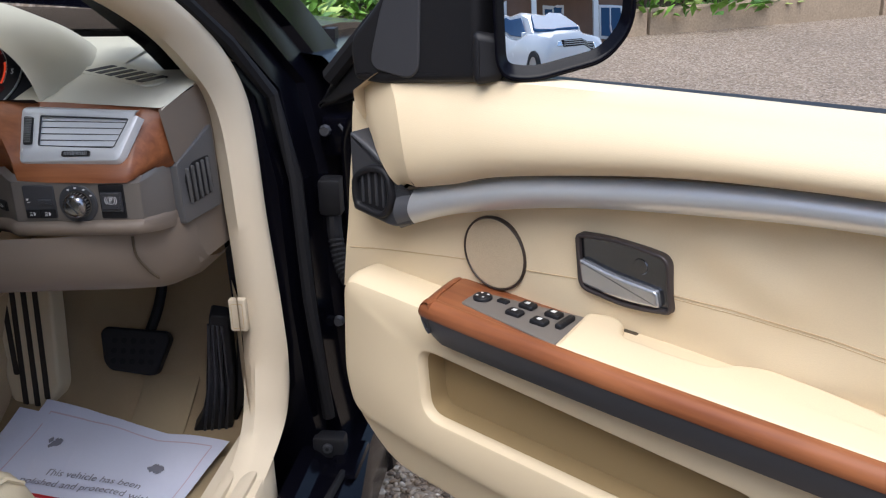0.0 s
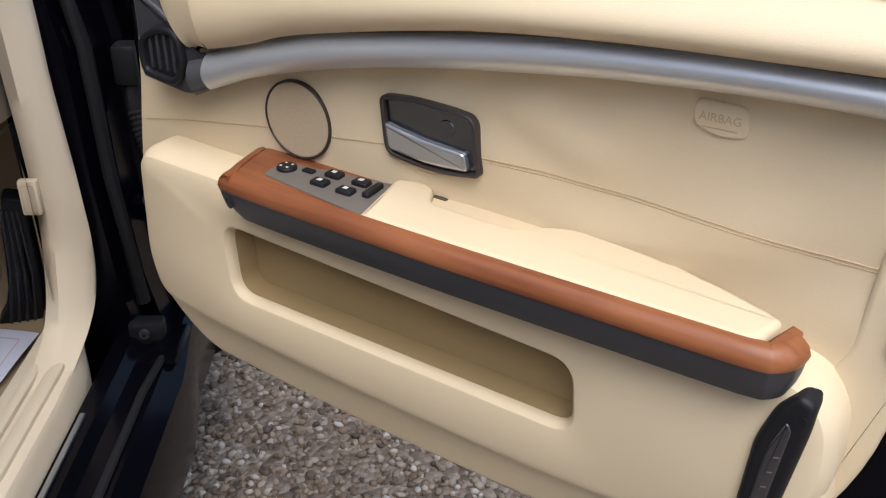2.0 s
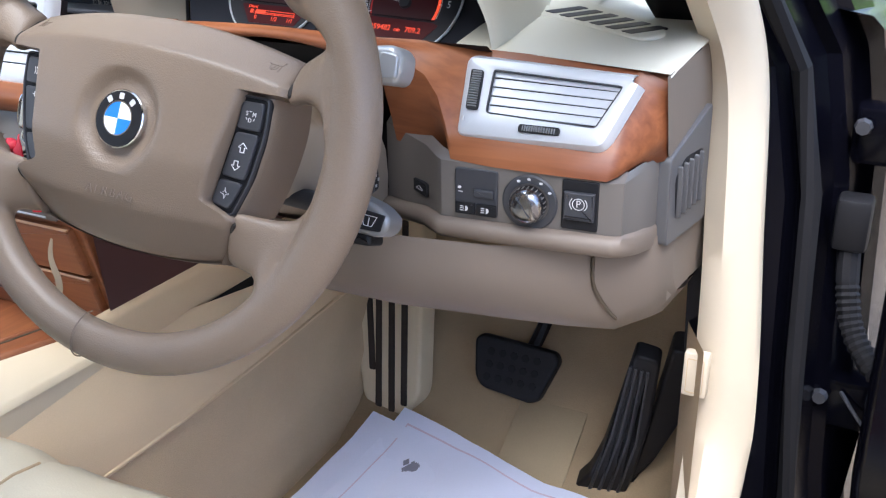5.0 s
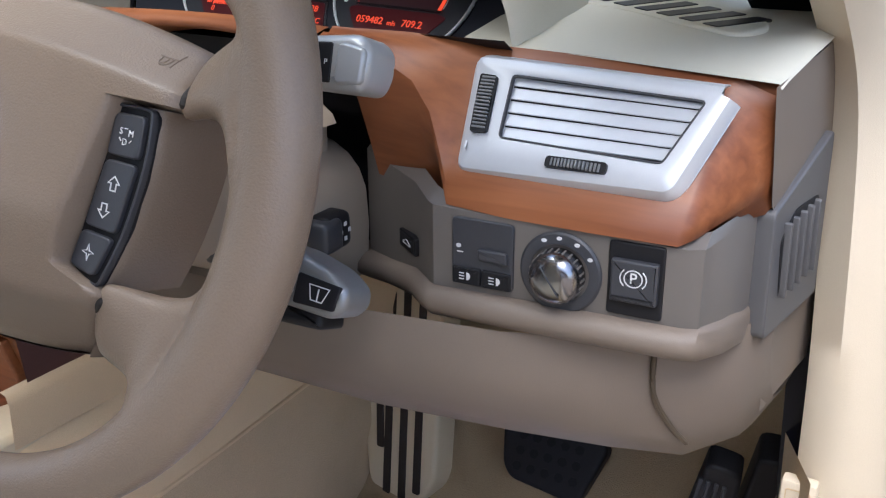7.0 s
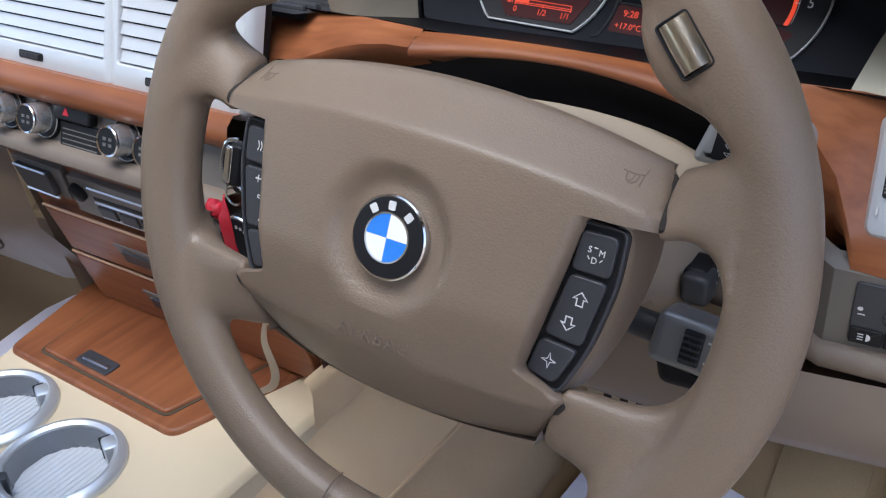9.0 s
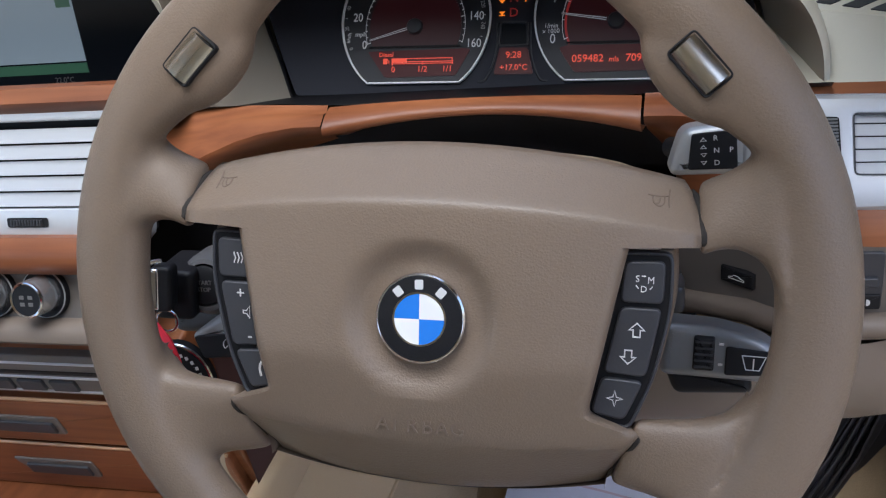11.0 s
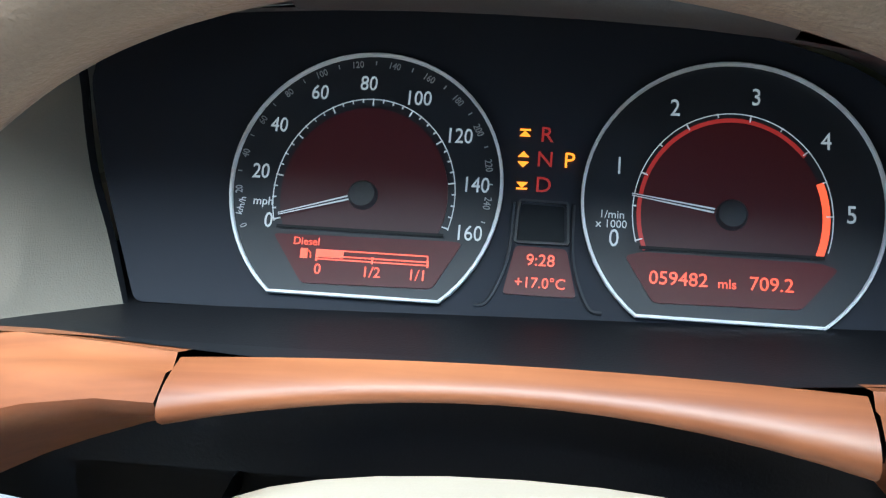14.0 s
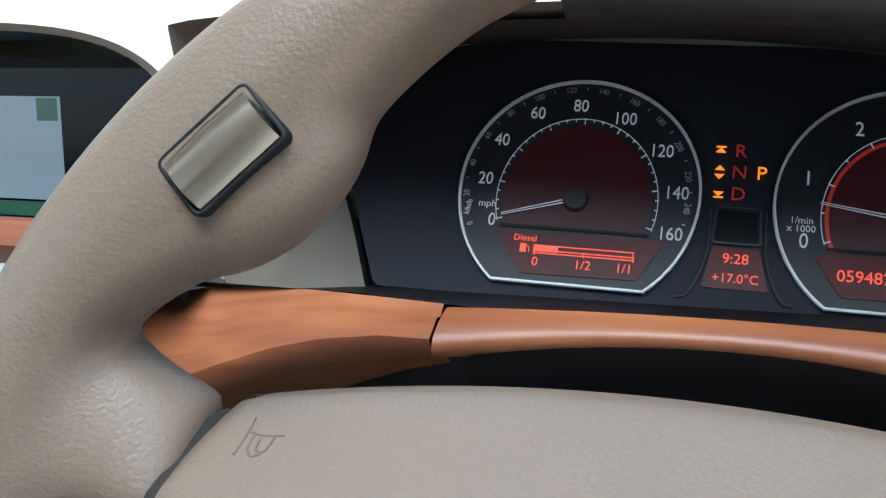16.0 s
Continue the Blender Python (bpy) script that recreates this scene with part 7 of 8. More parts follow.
for sx in (1, -1):
    hx0 = sx * 0.1118
    for line in ([(0.0068, 0.0690), (0.0062, 0.0640), (0.0066, 0.0585)], [(0.0066, 0.0652), (0.0, 0.0650), (-0.0062, 0.0660)], [(0.0036, 0.0650), (0.0034, 0.0608), (0.0005, 0.0592), (-0.0026, 0.0612), (-0.0034, 0.0650)], [(0.0010, 0.0640), (0.0006, 0.0612), (-0.0012, 0.0606)]):
        part("horn_mark", tube([(hx0 + sx * p.x * 0.8, 0.0138 + p.y * 0.78, pad_height(hx0 + sx * p.x * 0.8, 0.0138 + p.y * 0.78) + 0.0001) for p in spline([(x, y, 0) for x, y in line], n=4)], 0.00035, 5), EMBOSS, pad)
    gap = [(sx * (half_width(v) * 1.03 + 0.0006), v - sag(v, 1), pad_height(half_width(v), v - sag(v, 1)) - 0.0058) for v in (0.044, 0.048, 0.052, 0.057, 0.062, 0.067, 0.072, 0.077, 0.082)]
    part("pad_gap", tube(spline(gap, n=3), 0.0024, 8, scale=lambda s: min(1.0, 0.3 + 6 * s, 0.3 + 6 * (1 - s))), GAPM, pad)
    gap = [(sx * (half_width(v) * 1.03 + 0.0004), v + 0.006 * max(0, (-0.05 - v) / 0.046), pad_height(half_width(v), v) - 0.0054) for v in (-0.0565, -0.059, -0.062, -0.070, -0.078, -0.086, -0.094)]
    part("pad_gap", tube(spline(gap, n=3), 0.0022, 8, scale=lambda s: min(1.0, 0.3 + 6 * s, 0.3 + 6 * (1 - s))), GAPM, pad)
# badge: rings and quarters
bd = part("badge", lathe([(0.0228, -0.004), (0.0228, -0.0005), (0.0220, 0.0003), (0.0212, 0.0), (0, 0.0)], 48), CHROME, wheel, "round enamelled badge in quarters")
part("badge_ring", lathe([(0.0213, 0.0001), (0.0213, 0.0006), (0.0133, 0.0012), (0.0133, 0)], 48), BLACKPL, bd)
part("badge_line", lathe([(0.0136, 0.0008), (0.0136, 0.0015), (0.0127, 0.0015), (0.0127, 0.0)], 48), CHROME, bd)
for k in range(4):
    o = [(0, 0)] + [(0.0128 * math.cos(radians(90 * k + 90 * i / 12 + 1)), 0.0128 * math.sin(radians(90 * k + 90 * i / 12 + 1))) for i in range(13)]
    part("badge_quarter", slab(o, 0.0, 0.0013), (WHITE, BLUE)[k % 2], bd)
for a in (130, 92, 52):
    part("badge_block", moved(slab(rect(-0.0021, 0.0021, -0.0024, 0.0024, 0.0008), 0.0008, 0.0014), Matrix.Translation((0.0172 * math.cos(radians(a)), 0.0172 * math.sin(radians(a)), 0)) @ pose(0, 0, 0, 0, 0, a - 90)), MARK, bd)

# button strips
BTN = Matrix.Translation((0.0005, -0.0038, -0.022)) @ pose(0, 0, 0, 6) @ Matrix.Diagonal((1, 1.04, 1, 1))


def strip(sx):
    sh = 0.0 if sx > 0 else 0.003
    top = [(0.0975, 0.0365), (0.1165, 0.0372), (0.1165, 0.0170), (0.0958, 0.0168)]
    midb = [(0.0962, 0.0145), (0.1160, 0.0145), (0.1100, -0.0190), (0.0893, -0.0180)]
    bot = [(0.0885, -0.0205), (0.1090, -0.0215), (0.1005, -0.0415), (0.0840, -0.0385)]
    rim_o = flipped([(x - sh, y) for x, y in ((0.0928, 0.0408), (0.1200, 0.0414), (0.1212, 0.0150), (0.1142, -0.0212), (0.1035, -0.0468), (0.0785, -0.0425), (0.0836, -0.0195), (0.0910, 0.0150))], sx)
    base = part("button_strip", moved(slab(rounded(rim_o, [0.006, 0.005, 0.03, 0.03, 0.005, 0.005, 0.03, 0.03], 4), 0.000, 0.0046, 0.002), BTN), BLACKPL, wheel, "black strip of wheel buttons")
    part("strip_line", moved(frame_slab(rounded(rim_o, [0.006, 0.005, 0.03, 0.03, 0.005, 0.005, 0.03, 0.03], 4), 0.0016, 0.002, 0.0062, 0.0006), BTN), DARKPL, base)
    for o in (top, midb, bot):
        part("button", moved(slab(rounded(flipped([(x - sh, y) for x, y in o], sx), 0.0036, 4), 0.0, 0.0075, 0.0010), BTN), DARKPL, base)
    edge = spline([(sx * (x - sh), y, 0) for x, y in ((0.1195, 0.0415), (0.1205, 0.015), (0.1135, -0.021), (0.1035, -0.048))], n=6)
    part("strip_cover", moved(loft([[p + Vector((sx * dx, 0, z)) for p in edge] for dx, z in ((-0.006, 0.003), (0.0, 0.001), (0.0015, -0.006), (0.003, -0.025), (0.001, -0.052))]), BTN), TAUPE, wheel, "taupe side wall behind the buttons", smooth=60)
    return base


rs = strip(1)
writing("S", 0.0044, 0.1036, 0.0285, 0.0078, MARK, rs, "button_letter", m=BTN)
writing("M", 0.0044, 0.1100, 0.0280, 0.0078, MARK, rs, "button_letter", m=BTN)
writing("D", 0.0044, 0.1067, 0.0237, 0.0078, MARK, rs, "button_letter", m=BTN)


for x0, y0, x1, y1 in ((0.1055, 0.0300, 0.1075, 0.0300), (0.1030, 0.0255, 0.1042, 0.0240), (0.1108, 0.0252, 0.1096, 0.0238)):
    part("switch_dash", moved(tube([(x0, y0, 0.0078), (x1, y1, 0.0078)], 0.0003, 5), BTN), MARK, rs)


def arrow(x, y, up, parent):
    k = 1 if up else -1
    o = [(0, 0.0042), (0.0042, 0.0002), (0.0020, 0.0002), (0.0020, -0.0032), (-0.0020, -0.0032), (-0.0020, 0.0002), (-0.0042, 0.0002)]
    part("arrow_mark", moved(frame_slab([(x + a, y + k * b) for a, b in o], 0.0006, 0.0070, 0.0079), BTN), MARK, parent)


arrow(0.1045, 0.0035, True, rs)
arrow(0.1010, -0.0090, False, rs)
part("star_mark", moved(frame_slab([(0.0955 + (0.0042 if k % 2 == 0 else 0.0014) * math.cos(radians(45 * k + 90)), -0.0305 + (0.0042 if k % 2 == 0 else 0.0014) * math.sin(radians(45 * k + 90))) for k in range(8)], 0.0004, 0.0070, 0.0079), BTN), MARK, rs)
ls = strip(-1)
BTN = BTN @ Matrix.Translation((0.003, 0, 0))
writing("+", 0.0085, -0.1045, 0.0085, 0.0078, MARK, ls, "button_letter", m=BTN)
writing("-", 0.0085, -0.0998, -0.0135, 0.0078, MARK, ls, "button_letter", m=BTN)
part("speaker_mark", moved(frame_slab([(-0.1035, -0.002), (-0.1015, -0.002), (-0.0995, -0.0045), (-0.0995, 0.0025), (-0.1015, 0.0), (-0.1035, 0.0)][::-1], 0.0004, 0.0070, 0.0079), BTN), MARK, ls)
for k in range(3):
    part("voice_mark", moved(tube([(-0.1075 + 0.002 * k, 0.0245, 0.0078), (-0.1065 + 0.002 * k, 0.0272, 0.0078), (-0.1075 + 0.002 * k, 0.0300, 0.0078)], 0.00035, 5), BTN), MARK, ls)
part("phone_mark", moved(tube(spline([(-0.0930, -0.0255, 0.0078), (-0.0948, -0.0300, 0.0078), (-0.0940, -0.0345, 0.0078)], n=5), 0.0007, 6), BTN), MARK, ls)

# ---------------------------------------------------------------- column and stalks
AJ = (-0.432, 1.146, 0.836)
col = thing("steering_column", None, "taupe column cowl with stalks", "steering column")
rows = []
for t in range(7):
    s = t / 6
    c = Vector((-0.545, 1.035 + 0.17 * s, 0.900 - 0.075 * s))
    w, h = 0.070 + 0.036 * min(1, s * 1.6), 0.050 + 0.012 * s
    rows.append([c + Vector((w * math.copysign(abs(math.cos(a)) ** 0.6, math.cos(a)), 0, h * math.copysign(abs(math.sin(a)) ** 0.6, math.sin(a)))) for a in [2 * math.pi * k / 28 for k in range(28)]])
part("cowl", loft(rows, ring=True, cap=True), COWL, col, "taupe cowl", smooth=60)
rows = [[Vector((-0.545 + 0.105 * math.cos(math.pi * k / 14), 1.105 + 0.035 * d, 0.900 + (0.050 - 0.012 * d) * math.sin(math.pi * k / 14))) for k in range(15)] for d in (0, 1, 2)]
part("cowl_top", loft(rows), mat("pale_gaiter", (0.40, 0.33, 0.25), 0.7, var=0.05, grain=0.06, gscale=1200), col, "cream top gaiter of the column", smooth=60)
part("cowl_cheek", box(-0.50, -0.450, 1.105, 1.19, 0.815, 0.915, 0.018, seg=4), COWL, col, smooth=60)
aj = part("adjuster", box(AJ[0] - 0.012, AJ[0] + 0.007, AJ[1] - 0.004, AJ[1] + 0.022, AJ[2] - 0.012, AJ[2] + 0.012, 0.005, seg=3), BLACKPL, col, "black column adjuster switch")
part("adjuster_cap", box(AJ[0] - 0.0085, AJ[0] + 0.0095, AJ[1] - 0.010, AJ[1] + 0.010, AJ[2] - 0.0105, AJ[2] + 0.0105, 0.004, seg=3), DARKPL, aj)
for dy, dz in ((0.0, 0.0048), (0.0, -0.0048), (0.0042, 0.0), (-0.0042, 0.0)):
    part("adjuster_mark", box(AJ[0] + 0.0066, AJ[0] + 0.0074, AJ[1] + 0.0135 + dy - 0.0013, AJ[1] + 0.0135 + dy + 0.0013, AJ[2] + dz - 0.0013, AJ[2] + dz + 0.0013), MARK, aj)
gs = part("gear_stalk", tube(spline([(-0.43, 1.165, 0.930), (-0.42, 1.150, 0.935), (-0.412, 1.138, 0.940)], n=4), 0.0065, 12), BLACKPL, col, "silver gear selector stalk")
GEARM = mat("satin_silver_stalk", (0.40, 0.41, 0.42), 0.4, metal=0.4, var=0.05, grain=0.03, gscale=1200)
STALKM = mat("satin_grey_stalk", (0.22, 0.225, 0.235), 0.38, metal=0.5, var=0.05, grain=0.03, gscale=1200)
GM = axes((-0.398, 1.118, 0.950), (1, 0.10, 0), (0, 0.30, 0.95)) @ Matrix.Diagonal((0.92, 0.90, 0.92, 1))
part("stalk_head", moved(slab(rounded([(-0.036, -0.015), (0.024, -0.017), (0.029, -0.006), (0.029, 0.010), (0.020, 0.018), (-0.026, 0.014)], 0.007, 4), -0.024, 0.008, 0.0070, n=6), GM), GEARM, gs)
part("stalk_window", moved(slab(rounded([(-0.024, -0.0115), (0.005, -0.0125), (0.005, 0.0115), (-0.021, 0.0105)], 0.002, 3), 0.006, 0.0090, 0.0008), GM), BLACKPL, gs)
part("stalk_button", moved(slab(rounded([(0.008, -0.013), (0.026, -0.012), (0.027, 0.009), (0.009, 0.012)], 0.004, 3), 0.005, 0.0100, 0.0022, n=4), GM), GEARM, gs)
for t, x, y in (("R", -0.0075, 0.0070), ("N", -0.0070, -0.0005), ("D", -0.0070, -0.0080), ("P", 0.0015, -0.0005)):
    writing(t, 0.0046, x, y, 0.0091, MARK, gs, "stalk_letter", m=GM)
for y, k in ((0.0055, 1), (0.001, 1), (-0.0018, -1), (-0.0065, -1)):
    part("stalk_arrow", moved(frame_slab([(-0.0165, y), (-0.0125, y), (-0.0145, y + 0.0024 * k)][::k], 0.0004, 0.0088, 0.0092), GM), MARK, gs)
ist = part("indicator_stalk", tube(spline([(-0.62, 1.150, 0.914), (-0.65, 1.146, 0.917), (-0.678, 1.138, 0.920)], n=4), 0.006, 12), DARKPL, col, "silver indicator stalk")
IM = axes((-0.696, 1.124, 0.9275), (1, -0.10, 0), (0, 0.30, 0.95)) @ Matrix.Diagonal((0.72, 0.55, 0.60, 1))
part("stalk_head", moved(slab(rounded([(0.036, -0.015), (0.026, 0.014), (-0.020, 0.016), (-0.029, 0.010), (-0.029, -0.006), (-0.024, -0.017)], 0.007, 4), -0.024, 0.008, 0.006), IM), GEARM, ist)
wst = part("wiper_stalk", tube([(-0.50, 1.10, 0.835), (-0.435, 1.094, 0.833)], 0.009, 12), DARKPL, col, "silver and black wiper stalk")
WM = axes((-0.394, 1.084, 0.835), (1, 0.02, -0.08), (0.03, 0.35, 0.94)) @ Matrix.Diagonal((0.87, 0.87, 0.92, 1))
part("stalk_head", moved(slab(rounded([(-0.048, -0.018), (0.024, -0.018), (0.033, -0.008), (0.032, 0.003), (0.018, 0.012), (-0.010, 0.018), (-0.046, 0.019)], 0.008, 5), -0.022, 0.006, 0.006, n=5), WM), STALKM, wst)
part("stalk_panel", moved(slab(rounded([(-0.005, -0.014), (0.026, -0.012), (0.028, 0.004), (-0.005, 0.006)], 0.002, 3), 0.004, 0.0072, 0.001), WM), BLACKPL, wst)
part("stalk_base", moved(slab(rounded([(-0.046, -0.010), (0.012, -0.014), (0.016, -0.028), (-0.036, -0.033)], 0.006, 4), -0.026, -0.001, 0.005), WM), BLACKPL, wst)
part("stalk_wheel", moved(slab(rect(-0.026, -0.012, -0.012, 0.012, 0.002), 0.004, 0.0085, 0.003), WM), BLACKPL, wst)
for k in range(5):
    part("wheel_ridge", moved(box(-0.025, -0.013, -0.0095 + 0.0042 * k, -0.0080 + 0.0042 * k, 0.008, 0.0095), WM), DARKPL, wst)
part("wiper_mark", moved(frame_slab([(0.008, -0.009), (0.017, -0.009), (0.021, 0.001), (0.005, 0.001)], 0.0006, 0.007, 0.0076), WM), MARK, wst)
part("wiper_blade", moved(box(0.0125, 0.0133, -0.009, -0.001, 0.007, 0.0077), WM), MARK, wst)
for k in (-1, 1):
    part("speed_mark", moved(box(-0.0095, -0.0065, 0.007 * k - 0.0008, 0.007 * k + 0.0008, 0.0055, 0.0064), WM), MARK, wst)
cst = part("cruise_stalk", tube([(-0.60, 1.09, 0.855), (-0.66, 1.085, 0.853)], 0.012, 12), DARKPL, col, "silver and black cruise stalk")
CM = axes((-0.700, 1.070, 0.8535), (1, 0.0, 0.06), (0.0, 0.35, 0.94))
part("stalk_head", moved(slab(rounded([(-0.034, -0.004), (-0.010, 0.010), (0.036, 0.014), (0.036, -0.016), (-0.024, -0.018)], 0.005, 4), -0.02, 0.004, 0.005), CM), STALKM, cst)
part("stalk_panel", moved(slab(rounded([(-0.030, -0.004), (0.034, -0.001), (0.034, -0.018), (-0.024, -0.019)], 0.003, 3), 0.001, 0.0055, 0.001), CM), BLACKPL, cst)
part("cruise_mark", moved(frame_slab(ell(-0.004, -0.010, 0.0045, 0.0042, 16, -40, 220) + [Vector((-0.004, -0.010))], 0.0004, 0.005, 0.0060), CM), MARK, cst)

# starter pod with its button, key and ribbon
pod = thing("starter_button", axes((-0.729, 1.092, 0.871), (1, 0, 0), (0, 0.35, 0.94)) @ Matrix.Diagonal((0.80, 0.80, 0.8, 1)), "black starter button in a grey pod", "starter button")
part("pod", lathe([(0.030, -0.030), (0.026, -0.006), (0.022, 0.000), (0.0185, 0.001), (0.0175, -0.002)], 32), SLATE, pod)
part("button", lathe([(0.0172, -0.003), (0.0165, 0.001), (0.014, 0.0022), (0, 0.0025)], 32), BLACKPL, pod)
writing("START", 0.0052, 0.0, 0.0024, 0.0027, MARKD, pod)
writing("STOP", 0.0052, 0.0, -0.0034, 0.0027, MARKD, pod)
part("pod_base", slab(rounded([(-0.045, -0.045), (0.055, -0.045), (0.07, 0.022), (0.02, 0.030), (-0.035, 0.018)], 0.012, 4), -0.05, -0.014, 0.008, n=4), SLATE, pod)
key = thing("car_key", axes((-0.746, 1.070, 0.880), (1, 0.1, -0.1), (0, 0.2, 0.97)) @ Matrix.Diagonal((0.82, 0.82, 0.9, 1)), "chrome-edged car key standing in its slot", "car key")
part("blade_body", slab(rounded([(-0.010, -0.016), (0.008, -0.016), (0.011, 0.022), (-0.007, 0.022)], 0.005, 4), -0.006, 0.006, 0.003), BLACKPL, key)
part("chrome_plate", slab(rounded([(-0.0095, -0.013), (-0.0015, -0.014), (0.001, 0.021), (-0.0065, 0.021)], 0.003, 4), 0.0, 0.0075, 0.002), CHROME, key, "polished metal face of the key")
part("chrome_edge", tube(spline([(-0.010, -0.015, 0.002), (-0.012, 0.0, 0.004), (-0.008, 0.022, 0.004), (0.002, 0.026, 0.002)], n=5), 0.0019, 8), CHROME, key)
part("slot", slab(rounded([(-0.016, -0.030), (0.018, -0.030), (0.020, 0.012), (-0.014, 0.012)], 0.006, 4), -0.06, -0.012, 0.004), BLACKPL, key)
part("ring", tube([(0.003 + 0.009 * math.cos(k * 0.3142), -0.023 + 0.009 * math.sin(k * 0.3142), 0.004) for k in range(20)], 0.0011, 6, closed=True, up=(0, 0, 1)), CHROME, key)
rib = thing("key_ribbon", None, "red ribbon tied to the key ring", "ribbon")
rp = spline([(-0.746, 1.052, 0.862), (-0.736, 1.042, 0.860), (-0.732, 1.039, 0.848), (-0.733, 1.041, 0.832), (-0.730, 1.042, 0.815), (-0.727, 1.044, 0.796)], n=6)
part("tail", sweep(rp, [(-0.0055, -0.0006), (0.0055, -0.0006), (0.0055, 0.0006), (-0.0055, 0.0006)], up=(0, -1, 0.2)), RED, rib)
bm = bmesh.new()
bmesh.ops.create_uvsphere(bm, u_segments=16, v_segments=10, radius=1, matrix=Matrix.Translation((-0.748, 1.047, 0.8575)) @ pose(0, 0, 0, 10, 25, 0) @ Matrix.Diagonal((0.0095, 0.0055, 0.0045, 1)))
for v in bm.verts:
    v.co += Vector((0.0, 0.0012, 0.0010)) * math.sin(v.co.x * 1400 + v.co.z * 900)
part("knot", bm, RED, rib, smooth=60)
fob = thing("key_fob", axes((-0.740, 1.057, 0.822), (0.9, 0.1, 0.2), (-0.1, 0.1, 1)), "round black leather key fob with pale print", "key fob")
part("disc", slab(ell(0, 0, 0.020, 0.026, 32), -0.004, 0.003, 0.003), BLACKPL, fob)
part("edge", tube([(0.019 * math.cos(k * 0.2094), 0.025 * math.sin(k * 0.2094), 0.002) for k in range(30)], 0.0012, 6, closed=True, up=(0, 0, 1)), CHROME, fob)
for k in range(7):
    a = radians(80 - 16 * k)
    part("print_bar", box(0.013 * math.cos(a) - 0.001, 0.013 * math.cos(a) + 0.001, 0.018 * math.sin(a) - 0.0012, 0.018 * math.sin(a) + 0.0012, 0.003, 0.0034), MARK, fob)
tag = thing("paper_tag", None, "pale tan twisted paper tag hanging under the column", "tag")
tp = spline([(-0.728, 1.055, 0.765), (-0.730, 1.052, 0.745), (-0.722, 1.050, 0.722), (-0.728, 1.050, 0.705), (-0.748, 1.050, 0.690)], n=6)
part("strip", sweep(tp, [(-0.004, -0.0004), (0.004, -0.0004), (0.004, 0.0004), (-0.004, 0.0004)], up=(0.3, -1, 0.2), scale=lambda s: 0.3 + 0.6 * math.sin(math.pi * min(1, s * 0.9))), mat("tan_paper", (0.42, 0.33, 0.23), 0.8, var=0.1), tag)

# ---------------------------------------------------------------- centre stack
STACK = axes((-0.95, 1.10, 0.83), (1, 0, 0), (0, 0.3, 0.95))
stack = thing("centre_stack", STACK, "centre stack of wood, silver vents and climate controls", "centre stack")
rows = []
for x in (-0.45, -0.31, -0.10, 0.10, 0.165):
    b = 0.006 * math.cos(x * 5)
    rows.append([(x, 0.036, -0.012), (x, 0.040, 0.004 + b), (x, 0.047, 0.011 + b), (x, 0.058, 0.012 + b), (x, 0.067, 0.006 + b), (x, 0.069, -0.010)])
part("wood_band", loft(rows), WOOD, stack, "cherry wood band under the vents", smooth=50)
part("wood_band_top", loft([[(x, 0.152, -0.012), (x, 0.153, 0.004), (x, 0.160, 0.010), (x, 0.170, 0.006), (x, 0.172, -0.02)] for x in (-0.45, -0.1, 0.165)]), WOOD, stack, "cherry wood band over the vents", smooth=50)
part("vent_back", slab(rect(-0.45, 0.16, 0.066, 0.155), -0.03, -0.014), BLACKPL, stack)
for c0, c1 in ((0.020, 0.160), (-0.165, 0.012), (-0.44, -0.176)):
    v = thing("air_vent", STACK, "wide satin silver slatted centre vent", "air vent", group="dashboard air vents")
    part("surround", pierced(rounded([(c0, 0.069), (c1, 0.069), (c1, 0.153), (c0, 0.153)], 0.003, 3), rounded([(c0 + 0.005, 0.086), (c1 - 0.005, 0.086), (c1 - 0.005, 0.147), (c0 + 0.005, 0.147)], 0.003, 3), -0.014, 0.004, 0.002, -0.012), SILVERP, v, "satin silver surround")
    for i in range(5):
        y = 0.0925 + 0.0112 * i
        part("slat", loft([[(x, y - 0.0050, 0.0010), (x, y + 0.0046, -0.0012), (x, y + 0.0040, -0.006), (x, y - 0.0056, -0.0030)] for x in (c0 + 0.0035, c1 - 0.0035)], ring=True, cap=True), SILVERP, v)
    m0 = (c0 + c1) / 2 - 0.03
    part("lever_slot", slab(rounded([(m0, 0.073), (m0 + 0.034, 0.073), (m0 + 0.034, 0.080), (m0, 0.080)], 0.002, 3), 0.0025, 0.0045), BLACKPL, v)
    for i in range(11):
        part("lever_ridge", box(m0 + 0.004 + 0.0024 * i, m0 + 0.0054 + 0.0024 * i, 0.0742, 0.0788, 0.004, 0.0068, 0.0003, seg=1), DARKPL, v)
# climate strip
part("climate_strip", slab(rect(-0.45, 0.150, 0.000, 0.042), -0.02, -0.002), GREYPL, stack, "warm grey climate strip")


